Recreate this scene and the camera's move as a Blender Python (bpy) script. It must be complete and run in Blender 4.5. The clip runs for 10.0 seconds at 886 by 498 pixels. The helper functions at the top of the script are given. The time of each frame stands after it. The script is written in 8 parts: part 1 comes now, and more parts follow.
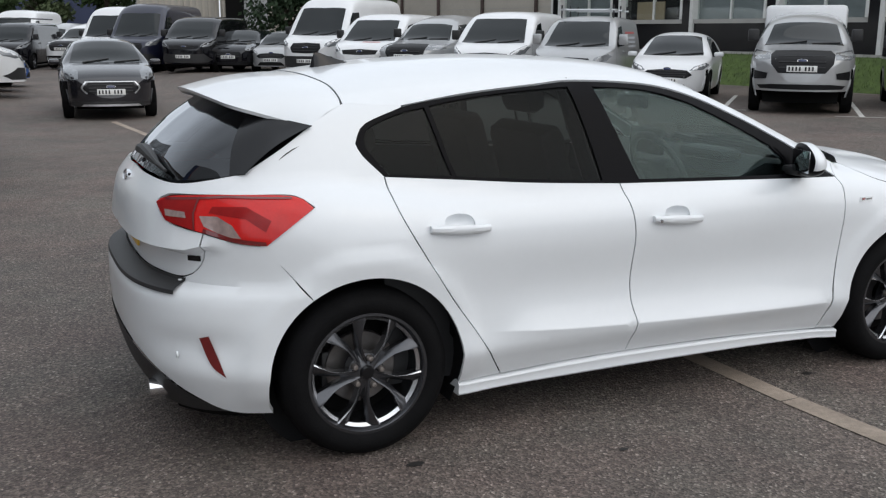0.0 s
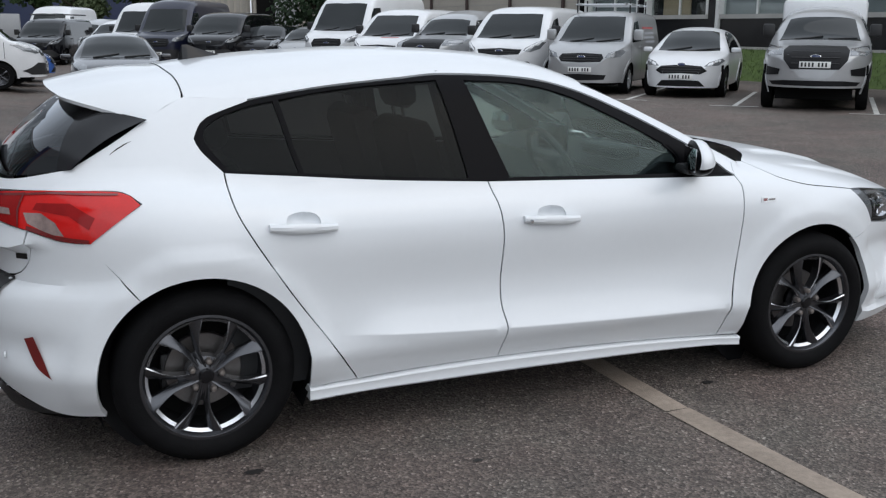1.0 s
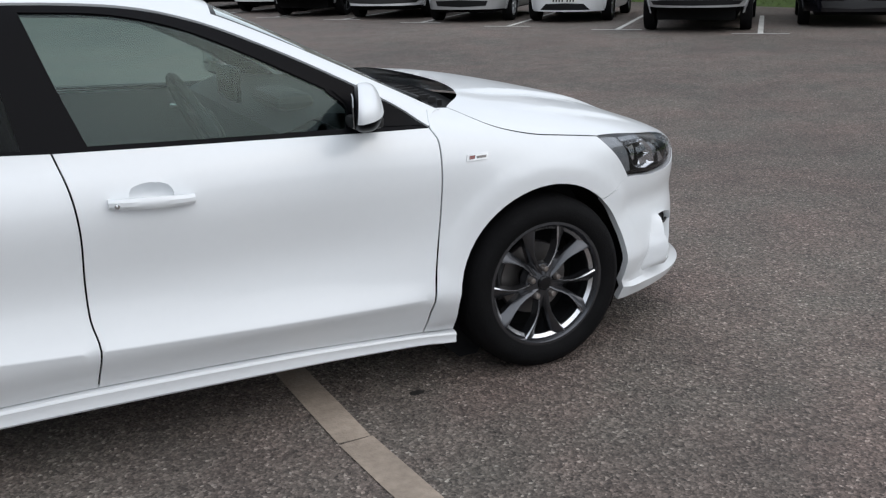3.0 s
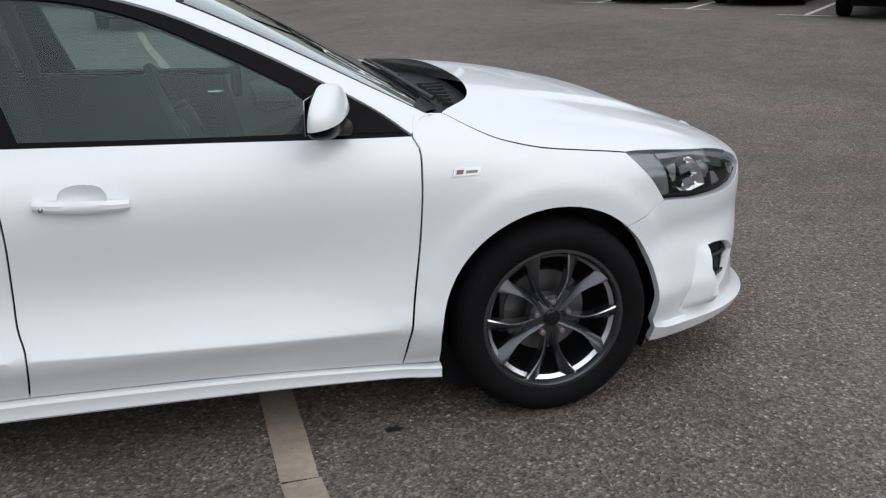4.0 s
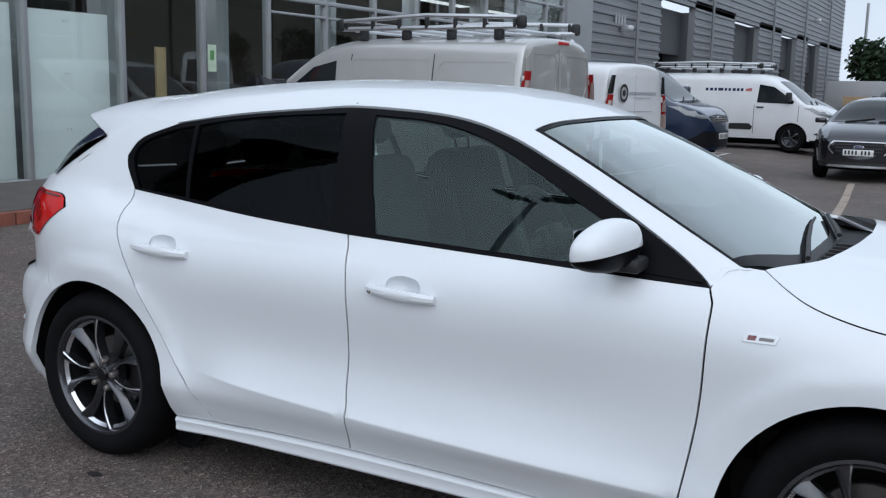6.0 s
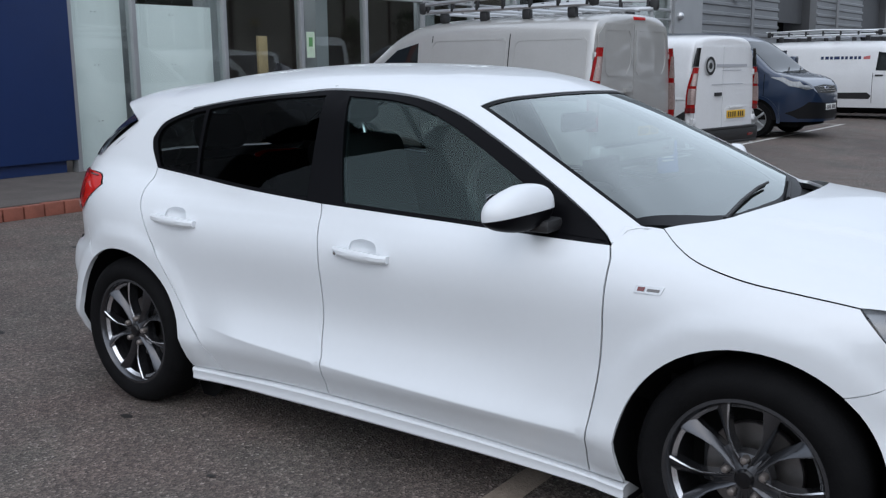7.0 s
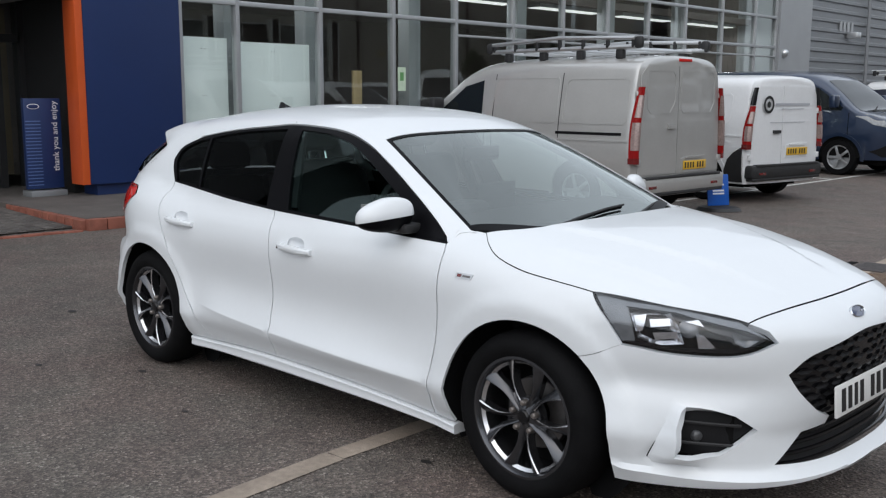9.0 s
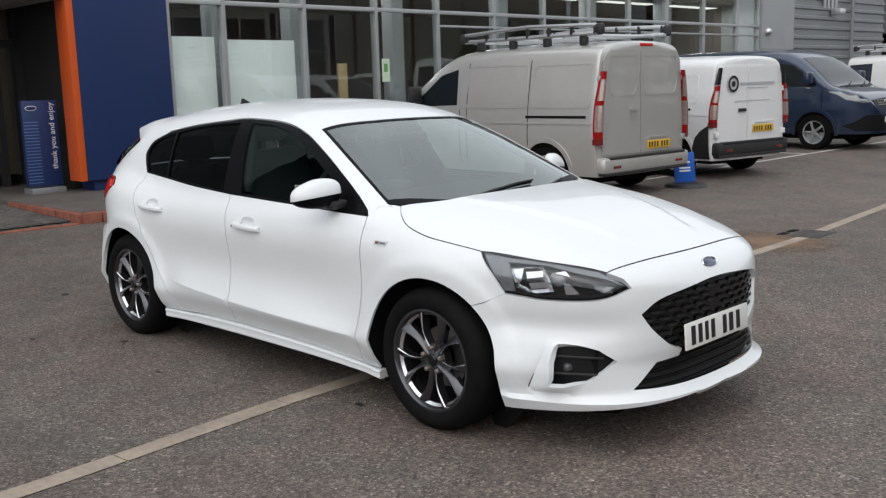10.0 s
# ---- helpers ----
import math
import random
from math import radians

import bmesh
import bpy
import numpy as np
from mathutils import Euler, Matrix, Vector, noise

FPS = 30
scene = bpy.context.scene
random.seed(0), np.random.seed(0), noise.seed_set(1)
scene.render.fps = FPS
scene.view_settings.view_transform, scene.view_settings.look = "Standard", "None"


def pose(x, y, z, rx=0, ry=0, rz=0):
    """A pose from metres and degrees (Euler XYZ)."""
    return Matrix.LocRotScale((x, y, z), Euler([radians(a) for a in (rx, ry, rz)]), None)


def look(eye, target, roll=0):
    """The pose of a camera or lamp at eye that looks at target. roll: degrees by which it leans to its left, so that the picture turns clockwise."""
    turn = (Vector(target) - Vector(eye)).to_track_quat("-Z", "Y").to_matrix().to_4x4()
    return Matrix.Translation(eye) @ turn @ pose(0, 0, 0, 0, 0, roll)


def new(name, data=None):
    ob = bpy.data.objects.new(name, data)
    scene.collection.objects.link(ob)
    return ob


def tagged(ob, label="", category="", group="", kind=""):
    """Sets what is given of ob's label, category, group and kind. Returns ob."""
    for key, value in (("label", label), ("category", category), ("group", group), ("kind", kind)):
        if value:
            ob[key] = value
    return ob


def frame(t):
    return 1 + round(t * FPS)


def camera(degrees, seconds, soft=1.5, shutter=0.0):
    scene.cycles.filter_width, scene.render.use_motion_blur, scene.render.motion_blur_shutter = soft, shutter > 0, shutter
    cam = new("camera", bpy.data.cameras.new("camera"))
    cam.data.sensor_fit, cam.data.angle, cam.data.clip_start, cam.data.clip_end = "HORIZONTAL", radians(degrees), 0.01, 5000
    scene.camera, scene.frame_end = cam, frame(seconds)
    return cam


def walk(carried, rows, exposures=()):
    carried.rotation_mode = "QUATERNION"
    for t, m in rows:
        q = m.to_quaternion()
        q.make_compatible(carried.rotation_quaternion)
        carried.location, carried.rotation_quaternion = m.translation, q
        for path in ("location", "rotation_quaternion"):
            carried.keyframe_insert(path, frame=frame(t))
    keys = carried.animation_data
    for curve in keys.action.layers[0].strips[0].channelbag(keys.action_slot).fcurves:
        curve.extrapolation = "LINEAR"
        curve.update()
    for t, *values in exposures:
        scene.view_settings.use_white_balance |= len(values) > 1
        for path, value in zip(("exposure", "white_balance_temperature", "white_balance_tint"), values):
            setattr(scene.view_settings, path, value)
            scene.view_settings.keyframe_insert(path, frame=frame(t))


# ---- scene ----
cam = camera(49.1, 10.0, soft=1.25)
PATH = [
    (0, (-1.157, -4.046, 1.545), (-0.346, -2.265, 1.110), 0.34),
    (0.5, (-0.795, -4.152, 1.535), (-0.104, -2.325, 1.107), 0.29),
    (1, (-0.443, -4.183, 1.530), (0.286, -2.374, 1.088), 0.33),
    (1.5, (-0.105, -4.039, 1.518), (0.747, -2.294, 1.039), 0.40),
    (2, (0.211, -3.931, 1.491), (1.121, -2.226, 0.976), -0.85),
    (2.5, (0.554, -3.808, 1.481), (1.456, -2.109, 0.934), -1.18),
    (2.7, (0.688, -3.749, 1.459), (1.575, -2.048, 0.895), -1.18),
    (3.8, (1.550, -3.541, 1.465), (2.108, -1.719, 0.857), -1.20),
    (4, (1.669, -3.514, 1.472), (2.137, -1.669, 0.858), -0.82),
    (4.5, (1.987, -3.367, 1.449), (2.227, -1.475, 0.845), 0.71),
    (5, (2.294, -3.295, 1.395), (2.153, -1.374, 0.857), 2.02),
    (5.5, (2.573, -3.237, 1.405), (1.944, -1.385, 0.988), 2.81),
    (6, (2.868, -3.334, 1.429), (1.909, -1.610, 1.100), 1.19),
    (6.2, (2.999, -3.365, 1.444), (1.972, -1.680, 1.115), 0.43),
    (7.5, (3.863, -3.297, 1.438), (2.637, -1.764, 1.055), -0.24),
    (8, (4.196, -3.345, 1.485), (2.910, -1.859, 1.114), 0.49),
    (8.5, (4.577, -3.422, 1.478), (3.218, -1.994, 1.140), 0.98),
    (9, (4.919, -3.522, 1.496), (3.533, -2.113, 1.186), 0.17),
    (9.5, (5.281, -3.648, 1.515), (3.872, -2.267, 1.188), -0.81),
    (10, (5.676, -3.712, 1.515), (4.279, -2.321, 1.181), -1.68),
]
LIGHT = [(0, 0.20, 6250, 9), (0.5, 0.08, 6100, 9), (1, 0.14, 6050, 9), (2.5, 0.22, 6100, 9), (4, 0.18, 6200, 9), (5, 0.12, 5900, 9), (5.5, 0.04, 5700, 8), (6, 0.06, 5700, 8), (7.5, 0.14, 5850, 10), (8.5, 0.20, 6000, 9), (9, 0.18, 6150, 9), (9.5, 0.16, 6300, 8), (10, 0.32, 6450, 9)]
walk(cam, [(t, look(eye, target, roll)) for t, eye, target, roll in PATH], LIGHT)


# ---- sky and sun: a bright overcast day ----
SUN_EL, SUN_AZ = radians(46), radians(150)
world = bpy.data.worlds.new("overcast_sky")
scene.world = world
world.use_nodes = True
wn = world.node_tree
wn.nodes.clear()
w_out = wn.nodes.new("ShaderNodeOutputWorld")
w_bg = wn.nodes.new("ShaderNodeBackground")
w_sky = wn.nodes.new("ShaderNodeTexSky")
w_sky.sky_type = "NISHITA"
w_sky.sun_disc = False
w_sky.sun_elevation, w_sky.sun_rotation = SUN_EL, SUN_AZ
w_sky.air_density, w_sky.dust_density, w_sky.ozone_density = 1.0, 6.0, 1.0
w_mix = wn.nodes.new("ShaderNodeMixRGB")
w_mix.inputs[0].default_value = 0.80
w_mix.inputs[2].default_value = (8.6, 8.9, 9.3, 1)
w_noise = wn.nodes.new("ShaderNodeTexNoise")
w_noise.inputs["Scale"].default_value = 2.6
w_noise.inputs["Detail"].default_value = 5.0
w_ramp = wn.nodes.new("ShaderNodeMapRange")
w_ramp.inputs["From Min"].default_value, w_ramp.inputs["From Max"].default_value = 0.3, 0.7
w_ramp.inputs["To Min"].default_value, w_ramp.inputs["To Max"].default_value = 0.78, 1.15
w_mul = wn.nodes.new("ShaderNodeVectorMath")
w_mul.operation = "SCALE"
wn.links.new(w_sky.outputs[0], w_mix.inputs[1])
wn.links.new(w_mix.outputs[0], w_mul.inputs[0])
wn.links.new(w_noise.outputs[0], w_ramp.inputs[0])
wn.links.new(w_ramp.outputs[0], w_mul.inputs["Scale"])
wn.links.new(w_mul.outputs[0], w_bg.inputs["Color"])
w_bg.inputs["Strength"].default_value = 0.112
wn.links.new(w_bg.outputs[0], w_out.inputs["Surface"])
sun = new("sun", bpy.data.lights.new("sun", "SUN"))
sun.data.energy, sun.data.angle, sun.data.color = 0.9, radians(110), (1.0, 0.97, 0.93)
sun.matrix_world = look((0, 0, 30), (0 - 30 * math.sin(SUN_AZ) / math.tan(SUN_EL), 0 - 30 * math.cos(SUN_AZ) / math.tan(SUN_EL), 0))
scene.view_settings.exposure = 0.0

# ---- materials ----
def mat(name, color, rough=0.5, metal=0.0, coat=0.0, var=0.0, scale=6.0, bump=0.0, bscale=60.0, trans=0.0, spec=0.5, detail=4.0, emit=0.0):
    """A plain surface with colour variation at two scales and a fine bump."""
    m = bpy.data.materials.new(name)
    m.use_nodes = True
    n, l = m.node_tree.nodes, m.node_tree.links
    b = n["Principled BSDF"]
    b.inputs["Base Color"].default_value = (*color, 1)
    b.inputs["Roughness"].default_value = rough
    b.inputs["Metallic"].default_value = metal
    b.inputs["Coat Weight"].default_value = coat
    b.inputs["Coat Roughness"].default_value = 0.03
    b.inputs["Transmission Weight"].default_value = trans
    b.inputs["Specular IOR Level"].default_value = spec
    if emit:
        b.inputs["Emission Color"].default_value = (*color, 1)
        b.inputs["Emission Strength"].default_value = emit
    if var or bump:
        co = n.new("ShaderNodeTexCoord")
    if var:
        a = n.new("ShaderNodeTexNoise")
        a.inputs["Scale"].default_value, a.inputs["Detail"].default_value = scale, detail
        c = n.new("ShaderNodeTexNoise")
        c.inputs["Scale"].default_value, c.inputs["Detail"].default_value = scale * 13, 3
        l.new(co.outputs["Object"], a.inputs["Vector"])
        l.new(co.outputs["Object"], c.inputs["Vector"])
        s = n.new("ShaderNodeMath")
        s.operation = "MULTIPLY_ADD"
        l.new(c.outputs[0], s.inputs[0])
        s.inputs[1].default_value = 0.5
        l.new(a.outputs[0], s.inputs[2])
        r = n.new("ShaderNodeMapRange")
        r.inputs["From Min"].default_value, r.inputs["From Max"].default_value = 0.45, 1.05
        r.inputs["To Min"].default_value, r.inputs["To Max"].default_value = 1 - var, 1 + var
        l.new(s.outputs[0], r.inputs[0])
        v = n.new("ShaderNodeVectorMath")
        v.operation = "SCALE"
        v.inputs[0].default_value = color
        l.new(r.outputs[0], v.inputs["Scale"])
        l.new(v.outputs[0], b.inputs["Base Color"])
    if bump:
        t = n.new("ShaderNodeTexNoise")
        t.inputs["Scale"].default_value, t.inputs["Detail"].default_value = bscale, 3
        l.new(co.outputs["Object"], t.inputs["Vector"])
        u = n.new("ShaderNodeBump")
        u.inputs["Strength"].default_value, u.inputs["Distance"].default_value = bump, 0.01
        l.new(t.outputs[0], u.inputs["Height"])
        l.new(u.outputs[0], b.inputs["Normal"])
    return m


def glass(name, tint, dark, gain=1.0):
    """Thin glazing: a tinted see-through sheet under a clear reflection. dark: how much light the tint keeps back."""
    m = bpy.data.materials.new(name)
    m.use_nodes = True
    n, l = m.node_tree.nodes, m.node_tree.links
    n.remove(n["Principled BSDF"])
    out = n["Material Output"]
    t = n.new("ShaderNodeBsdfTransparent")
    t.inputs[0].default_value = tuple(c * (1 - dark) for c in tint) + (1,)
    g = n.new("ShaderNodeBsdfGlossy")
    g.inputs["Color"].default_value = (*tint, 1)
    g.inputs["Roughness"].default_value = 0.0
    f = n.new("ShaderNodeLayerWeight")
    f.inputs["Blend"].default_value = 0.5
    p5 = n.new("ShaderNodeMath")
    p5.operation = "POWER"
    p5.inputs[1].default_value = 5.0
    l.new(f.outputs["Facing"], p5.inputs[0])
    k = n.new("ShaderNodeMath")
    k.operation = "MULTIPLY_ADD"
    k.inputs[1].default_value, k.inputs[2].default_value = 0.957 * min(gain, 1.6), 0.043 * gain
    k.use_clamp = True
    l.new(p5.outputs[0], k.inputs[0])
    x = n.new("ShaderNodeMixShader")
    l.new(k.outputs[0], x.inputs[0])
    l.new(t.outputs[0], x.inputs[1])
    l.new(g.outputs[0], x.inputs[2])
    l.new(x.outputs[0], out.inputs[0])
    return m


WHITE = mat("white_paint", (0.728, 0.752, 0.772), 0.30, coat=0.55, var=0.015, scale=3)
WHITE_VAN = mat("white_van_paint", (0.74, 0.75, 0.76), 0.35, coat=0.6, var=0.05, scale=2)
SILVER = mat("silver_paint", (0.50, 0.495, 0.48), 0.30, metal=0.45, coat=0.8, var=0.05, scale=3)
SILVER_L = mat("light_silver_paint", (0.40, 0.405, 0.41), 0.32, metal=0.35, coat=0.7, var=0.04)
GREY_P = mat("dark_grey_paint", (0.016, 0.016, 0.020), 0.16, metal=0.2, coat=0.8, var=0.08)
BLACK_P = mat("black_paint", (0.005, 0.005, 0.007), 0.12, coat=0.5, spec=0.35, var=0.1)
NAVY_P = mat("navy_paint", (0.010, 0.012, 0.030), 0.28, coat=0.5, var=0.05)
BLUE_P = mat("blue_metallic_paint", (0.012, 0.026, 0.062), 0.3, metal=0.3, coat=1.0, var=0.05)
PLASTIC = mat("black_plastic", (0.018, 0.018, 0.019), 0.55, bump=0.15, bscale=300, var=0.15)
GLOSSBLK = mat("gloss_black_trim", (0.006, 0.006, 0.007), 0.16, spec=0.4)
TRIM_BLK = mat("satin_black_window_trim", (0.004, 0.004, 0.005), 0.32, spec=0.06)
RUBBER = mat("tyre_rubber", (0.0055, 0.0055, 0.006), 0.75, var=0.3, scale=12, bump=0.2, bscale=150, spec=0.10)
DARK_TRIM = mat("dark_moulded_trim", (0.008, 0.008, 0.009), 0.6, spec=0.2, bump=0.1, bscale=300, var=0.1)
MIRROR = mat("mirror_glass", (0.42, 0.44, 0.46), 0.03, metal=1.0)
# near-black for shut lines and for shade painted into wells, slots, openings
DARKVOID = mat("shade_black", (0.006, 0.006, 0.006), 0.9, spec=0.1)
ALLOY = mat("dark_grey_alloy", (0.085, 0.087, 0.095), 0.27, metal=0.85, coat=0.4, var=0.06)
MACHINED = mat("machined_alloy_face", (0.72, 0.72, 0.74), 0.25, metal=0.9, var=0.04)
NUT = mat("bronze_grey_wheel_nut", (0.30, 0.27, 0.25), 0.35, metal=0.8, var=0.1, scale=40)
STEEL = mat("brake_steel", (0.20, 0.19, 0.185), 0.4, metal=0.9, var=0.15, scale=20)
CHROME = mat("chrome", (0.75, 0.76, 0.78), 0.1, metal=1.0)
ALU = mat("aluminium", (0.62, 0.63, 0.64), 0.32, metal=0.85, var=0.06)
RED_LENS = mat("red_lamp_lens", (0.55, 0.010, 0.008), 0.16, spec=0.35, coat=0.35, var=0.12, scale=9)
RED_MID = mat("deep_red_lamp_lens", (0.26, 0.006, 0.006), 0.24, spec=0.25, coat=0.15, var=0.12, scale=30)
PINK_LENS = mat("pale_lamp_lens", (0.36, 0.27, 0.25), 0.2, metal=0.3, coat=0.4, var=0.3, scale=50)
RED_DARK = mat("dark_red_reflector", (0.14, 0.008, 0.008), 0.2, coat=1.0, var=0.1, scale=40)
LAMP_DARK = mat("smoked_lamp_housing", (0.055, 0.056, 0.060), 0.28, coat=0.5, var=0.15, scale=20)
LAMP_GREY = mat("grey_lamp_lens", (0.20, 0.21, 0.22), 0.15, metal=0.4, coat=0.6, var=0.3, scale=25)
LAMP_CHROME = mat("bright_lamp_reflector", (0.80, 0.81, 0.83), 0.12, metal=0.95, var=0.1, scale=40)
PLATE_Y = mat("yellow_plate", (0.70, 0.42, 0.03), 0.4, coat=0.4)
PLATE_W = mat("white_plate", (0.78, 0.78, 0.76), 0.4, coat=0.4)
PLATE_BAR = mat("plate_bars", (0.012, 0.012, 0.013), 0.5)
SEAT = mat("black_seat_cloth", (0.022, 0.022, 0.024), 0.9, var=0.2, scale=30, bump=0.3, bscale=400)
CABIN = mat("charcoal_cabin_plastic", (0.026, 0.027, 0.029), 0.6, var=0.1)
HEADLINER = mat("grey_headliner", (0.22, 0.22, 0.21), 0.9, var=0.05)
GLASS_F = glass("green_tinted_glass", (0.74, 0.90, 0.87), 0.08, 1.05)
GLASS_R = glass("privacy_glass", (0.7, 0.74, 0.75), 0.74, 0.30)
GLASS_T = glass("tailgate_privacy_glass", (0.7, 0.72, 0.75), 0.90, 2.4)
GLASS_W = glass("windscreen_glass", (0.88, 0.93, 0.91), 0.38, 4.8)
GLASS_B = mat("dark_vehicle_glass", (0.010, 0.013, 0.014), 0.04, coat=0.0, spec=0.42)
GLASS_S = glass("showroom_glass", (0.95, 0.98, 0.97), 0.03, 1.05)

# ---- mesh helpers ----
def finish(name, verts, faces, material, parent=None, label="", smooth=True, sharp=35.0):
    me = bpy.data.meshes.new(name)
    me.from_pydata([tuple(map(float, v)) for v in verts], [], [tuple(f) for f in faces])
    me.update()
    if smooth:
        me.polygons.foreach_set("use_smooth", [True] * len(me.polygons))
        me.set_sharp_from_angle(angle=radians(sharp))
    ob = new(name, me)
    me.materials.append(material)
    if parent is not None:
        ob.parent = parent
    if label:
        tagged(ob, label)
    return ob


def part(name, bm, material, parent=None, label="", smooth=True, sharp=35.0):
    me = bpy.data.meshes.new(name)
    bm.normal_update()
    bm.to_mesh(me)
    bm.free()
    if smooth:
        me.polygons.foreach_set("use_smooth", [True] * len(me.polygons))
        me.set_sharp_from_angle(angle=radians(sharp))
    ob = new(name, me)
    me.materials.append(material)
    if parent is not None:
        ob.parent = parent
    if label:
        tagged(ob, label)
    return ob


def empty(name, m, label, category, group=""):
    ob = new(name)
    ob.empty_display_size = 0.2
    ob.matrix_world = m
    return tagged(ob, label, category, group)


def box(bm, x0, x1, y0, y1, z0, z1, bevel=0.0, m=None):
    r = bmesh.ops.create_cube(bm, size=1.0)
    vs = r["verts"]
    for v in vs:
        v.co = Vector((x0 + (v.co.x + 0.5) * (x1 - x0), y0 + (v.co.y + 0.5) * (y1 - y0), z0 + (v.co.z + 0.5) * (z1 - z0)))
    if bevel:
        es = {e for v in vs for e in v.link_edges}
        out = bmesh.ops.bevel(bm, geom=list(es), offset=bevel, segments=2, affect="EDGES", profile=0.5)
        vs = list({v for f in out["faces"] for v in f.verts} | {v for v in vs if v.is_valid})
    if m is not None:
        for v in vs:
            v.co = m @ v.co
    return vs


def boxed(name, x0, x1, y0, y1, z0, z1, material, parent=None, label="", bevel=0.0, m=None):
    bm = bmesh.new()
    box(bm, x0, x1, y0, y1, z0, z1, bevel, m)
    return part(name, bm, material, parent, label, smooth=bevel > 0)


def tube(bm, pts, r, seg=8, caps=True):
    """A round bar along a line of points; r may be one radius or one for each point."""
    pts = [Vector(p) for p in pts]
    rs = r if isinstance(r, (list, tuple)) else [r] * len(pts)
    rings = []
    for i, p in enumerate(pts):
        d = (pts[min(i + 1, len(pts) - 1)] - pts[max(i - 1, 0)]).normalized()
        a = d.orthogonal().normalized() if i == 0 else (a - d * a.dot(d)).normalized()
        b = d.cross(a)
        rings.append([bm.verts.new(p + (a * math.cos(2 * math.pi * k / seg) + b * math.sin(2 * math.pi * k / seg)) * rs[i]) for k in range(seg)])
    for u, v in zip(rings, rings[1:]):
        for k in range(seg):
            bm.faces.new((u[k], u[(k + 1) % seg], v[(k + 1) % seg], v[k]))
    if caps:
        bm.faces.new(rings[0][::-1])
        bm.faces.new(rings[-1])


def lathe(prof, seg=48, m=None):
    """A ring body turned round the y axis from (radius, y) points."""
    vs, fs = [], []
    for r, y in prof:
        for k in range(seg):
            a = 2 * math.pi * k / seg
            v = Vector((r * math.cos(a), y, r * math.sin(a)))
            vs.append(m @ v if m is not None else v)
    for i in range(len(prof) - 1):
        for k in range(seg):
            k2 = (k + 1) % seg
            fs.append((i * seg + k, (i + 1) * seg + k, (i + 1) * seg + k2, i * seg + k2))
    return vs, fs


# ---- curved body surfaces ----
def curve(*pts):
    """A smooth curve through (x, y) pairs that does not overshoot."""
    xs, ys = np.array([p[0] for p in pts], float), np.array([p[1] for p in pts], float)
    h = np.diff(xs)
    d = np.diff(ys) / h
    s = np.zeros(len(xs))
    s[0], s[-1] = d[0], d[-1]
    for i in range(1, len(xs) - 1):
        if d[i - 1] * d[i] > 0:
            w1, w2 = 2 * h[i] + h[i - 1], h[i] + 2 * h[i - 1]
            s[i] = (w1 + w2) / (w1 / d[i - 1] + w2 / d[i])

    def at(x):
        x = np.clip(np.asarray(x, float), xs[0], xs[-1])
        i = np.clip(np.searchsorted(xs, x, side="right") - 1, 0, len(xs) - 2)
        t = (x - xs[i]) / h[i]
        return ((1 + 2 * t) * (1 - t) ** 2 * ys[i] + t * (1 - t) ** 2 * h[i] * s[i] + t * t * (3 - 2 * t) * ys[i + 1] + t * t * (t - 1) * h[i] * s[i + 1])
    return at


def bump01(x, a, b):
    """0 at a, 1 at b, smooth."""
    t = np.clip((np.asarray(x, float) - a) / (b - a), 0, 1)
    return t * t * (3 - 2 * t)


def solve_far(inside, lo, hi, steps=34, scan=48):
    """The largest value between lo and hi (arrays) for which inside(value) still holds."""
    best = lo.copy()
    for k in range(scan + 1):
        v = lo + (hi - lo) * k / scan
        best = np.where(inside(v), v, best)
    a, b = best, np.minimum(best + (hi - lo) / scan, hi)
    for _ in range(steps):
        m = (a + b) / 2
        ok = inside(m)
        a, b = np.where(ok, m, a), np.where(ok, b, m)
    return a

# ---- the hatchback's body surface (x forward from the rear axle, half-width at a height) ----
F_BASE = curve((0.12, 0.770), (0.17, 0.800), (0.21, 0.815), (0.26, 0.840), (0.30, 0.855), (0.36, 0.878), (0.43, 0.868), (0.55, 0.862), (0.68, 0.870), (0.76, 0.876), (1.2, 0.876))
F_NOSE = curve((0.10, 3.44), (0.17, 3.59), (0.22, 3.625), (0.27, 3.61), (0.36, 3.595), (0.42, 3.615), (0.50, 3.625), (0.62, 3.625), (0.72, 3.61), (0.80, 3.58), (0.9, 3.5), (1.2, 3.4))
F_TAIL = curve((0.10, -0.66), (0.20, -0.71), (0.30, -0.76), (0.45, -0.785), (0.60, -0.788), (0.645, -0.775), (0.675, -0.705), (0.85, -0.705), (0.95, -0.698), (1.2, -0.62))
F_TOP = curve((-0.8, 1.16), (-0.2, 1.12), (0.4, 1.06), (1.2, 1.05), (2.0, 1.06), (2.25, 1.045), (2.5, 1.008), (2.8, 0.952), (3.1, 0.888), (3.3, 0.836), (3.45, 0.787), (3.55, 0.745), (3.61, 0.68), (3.65, 0.55))
G_SIDE = curve((0.80, 0.850), (0.95, 0.800), (1.10, 0.738), (1.30, 0.640), (1.38, 0.600), (1.5, 0.54))
G_TOP = curve((-0.75, 1.24), (-0.45, 1.30), (-0.25, 1.345), (0.0, 1.392), (0.4, 1.437), (0.8, 1.455), (1.1, 1.448), (1.35, 1.43), (1.5, 1.403), (1.65, 1.355), (1.8, 1.29), (2.0, 1.187), (2.2, 1.078), (2.42, 0.955), (2.5, 0.910))
G_TAIL = curve((0.80, -0.76), (0.95, -0.73), (1.02, -0.68), (1.15, -0.555), (1.28, -0.40), (1.32, -0.38), (1.5, -0.3))
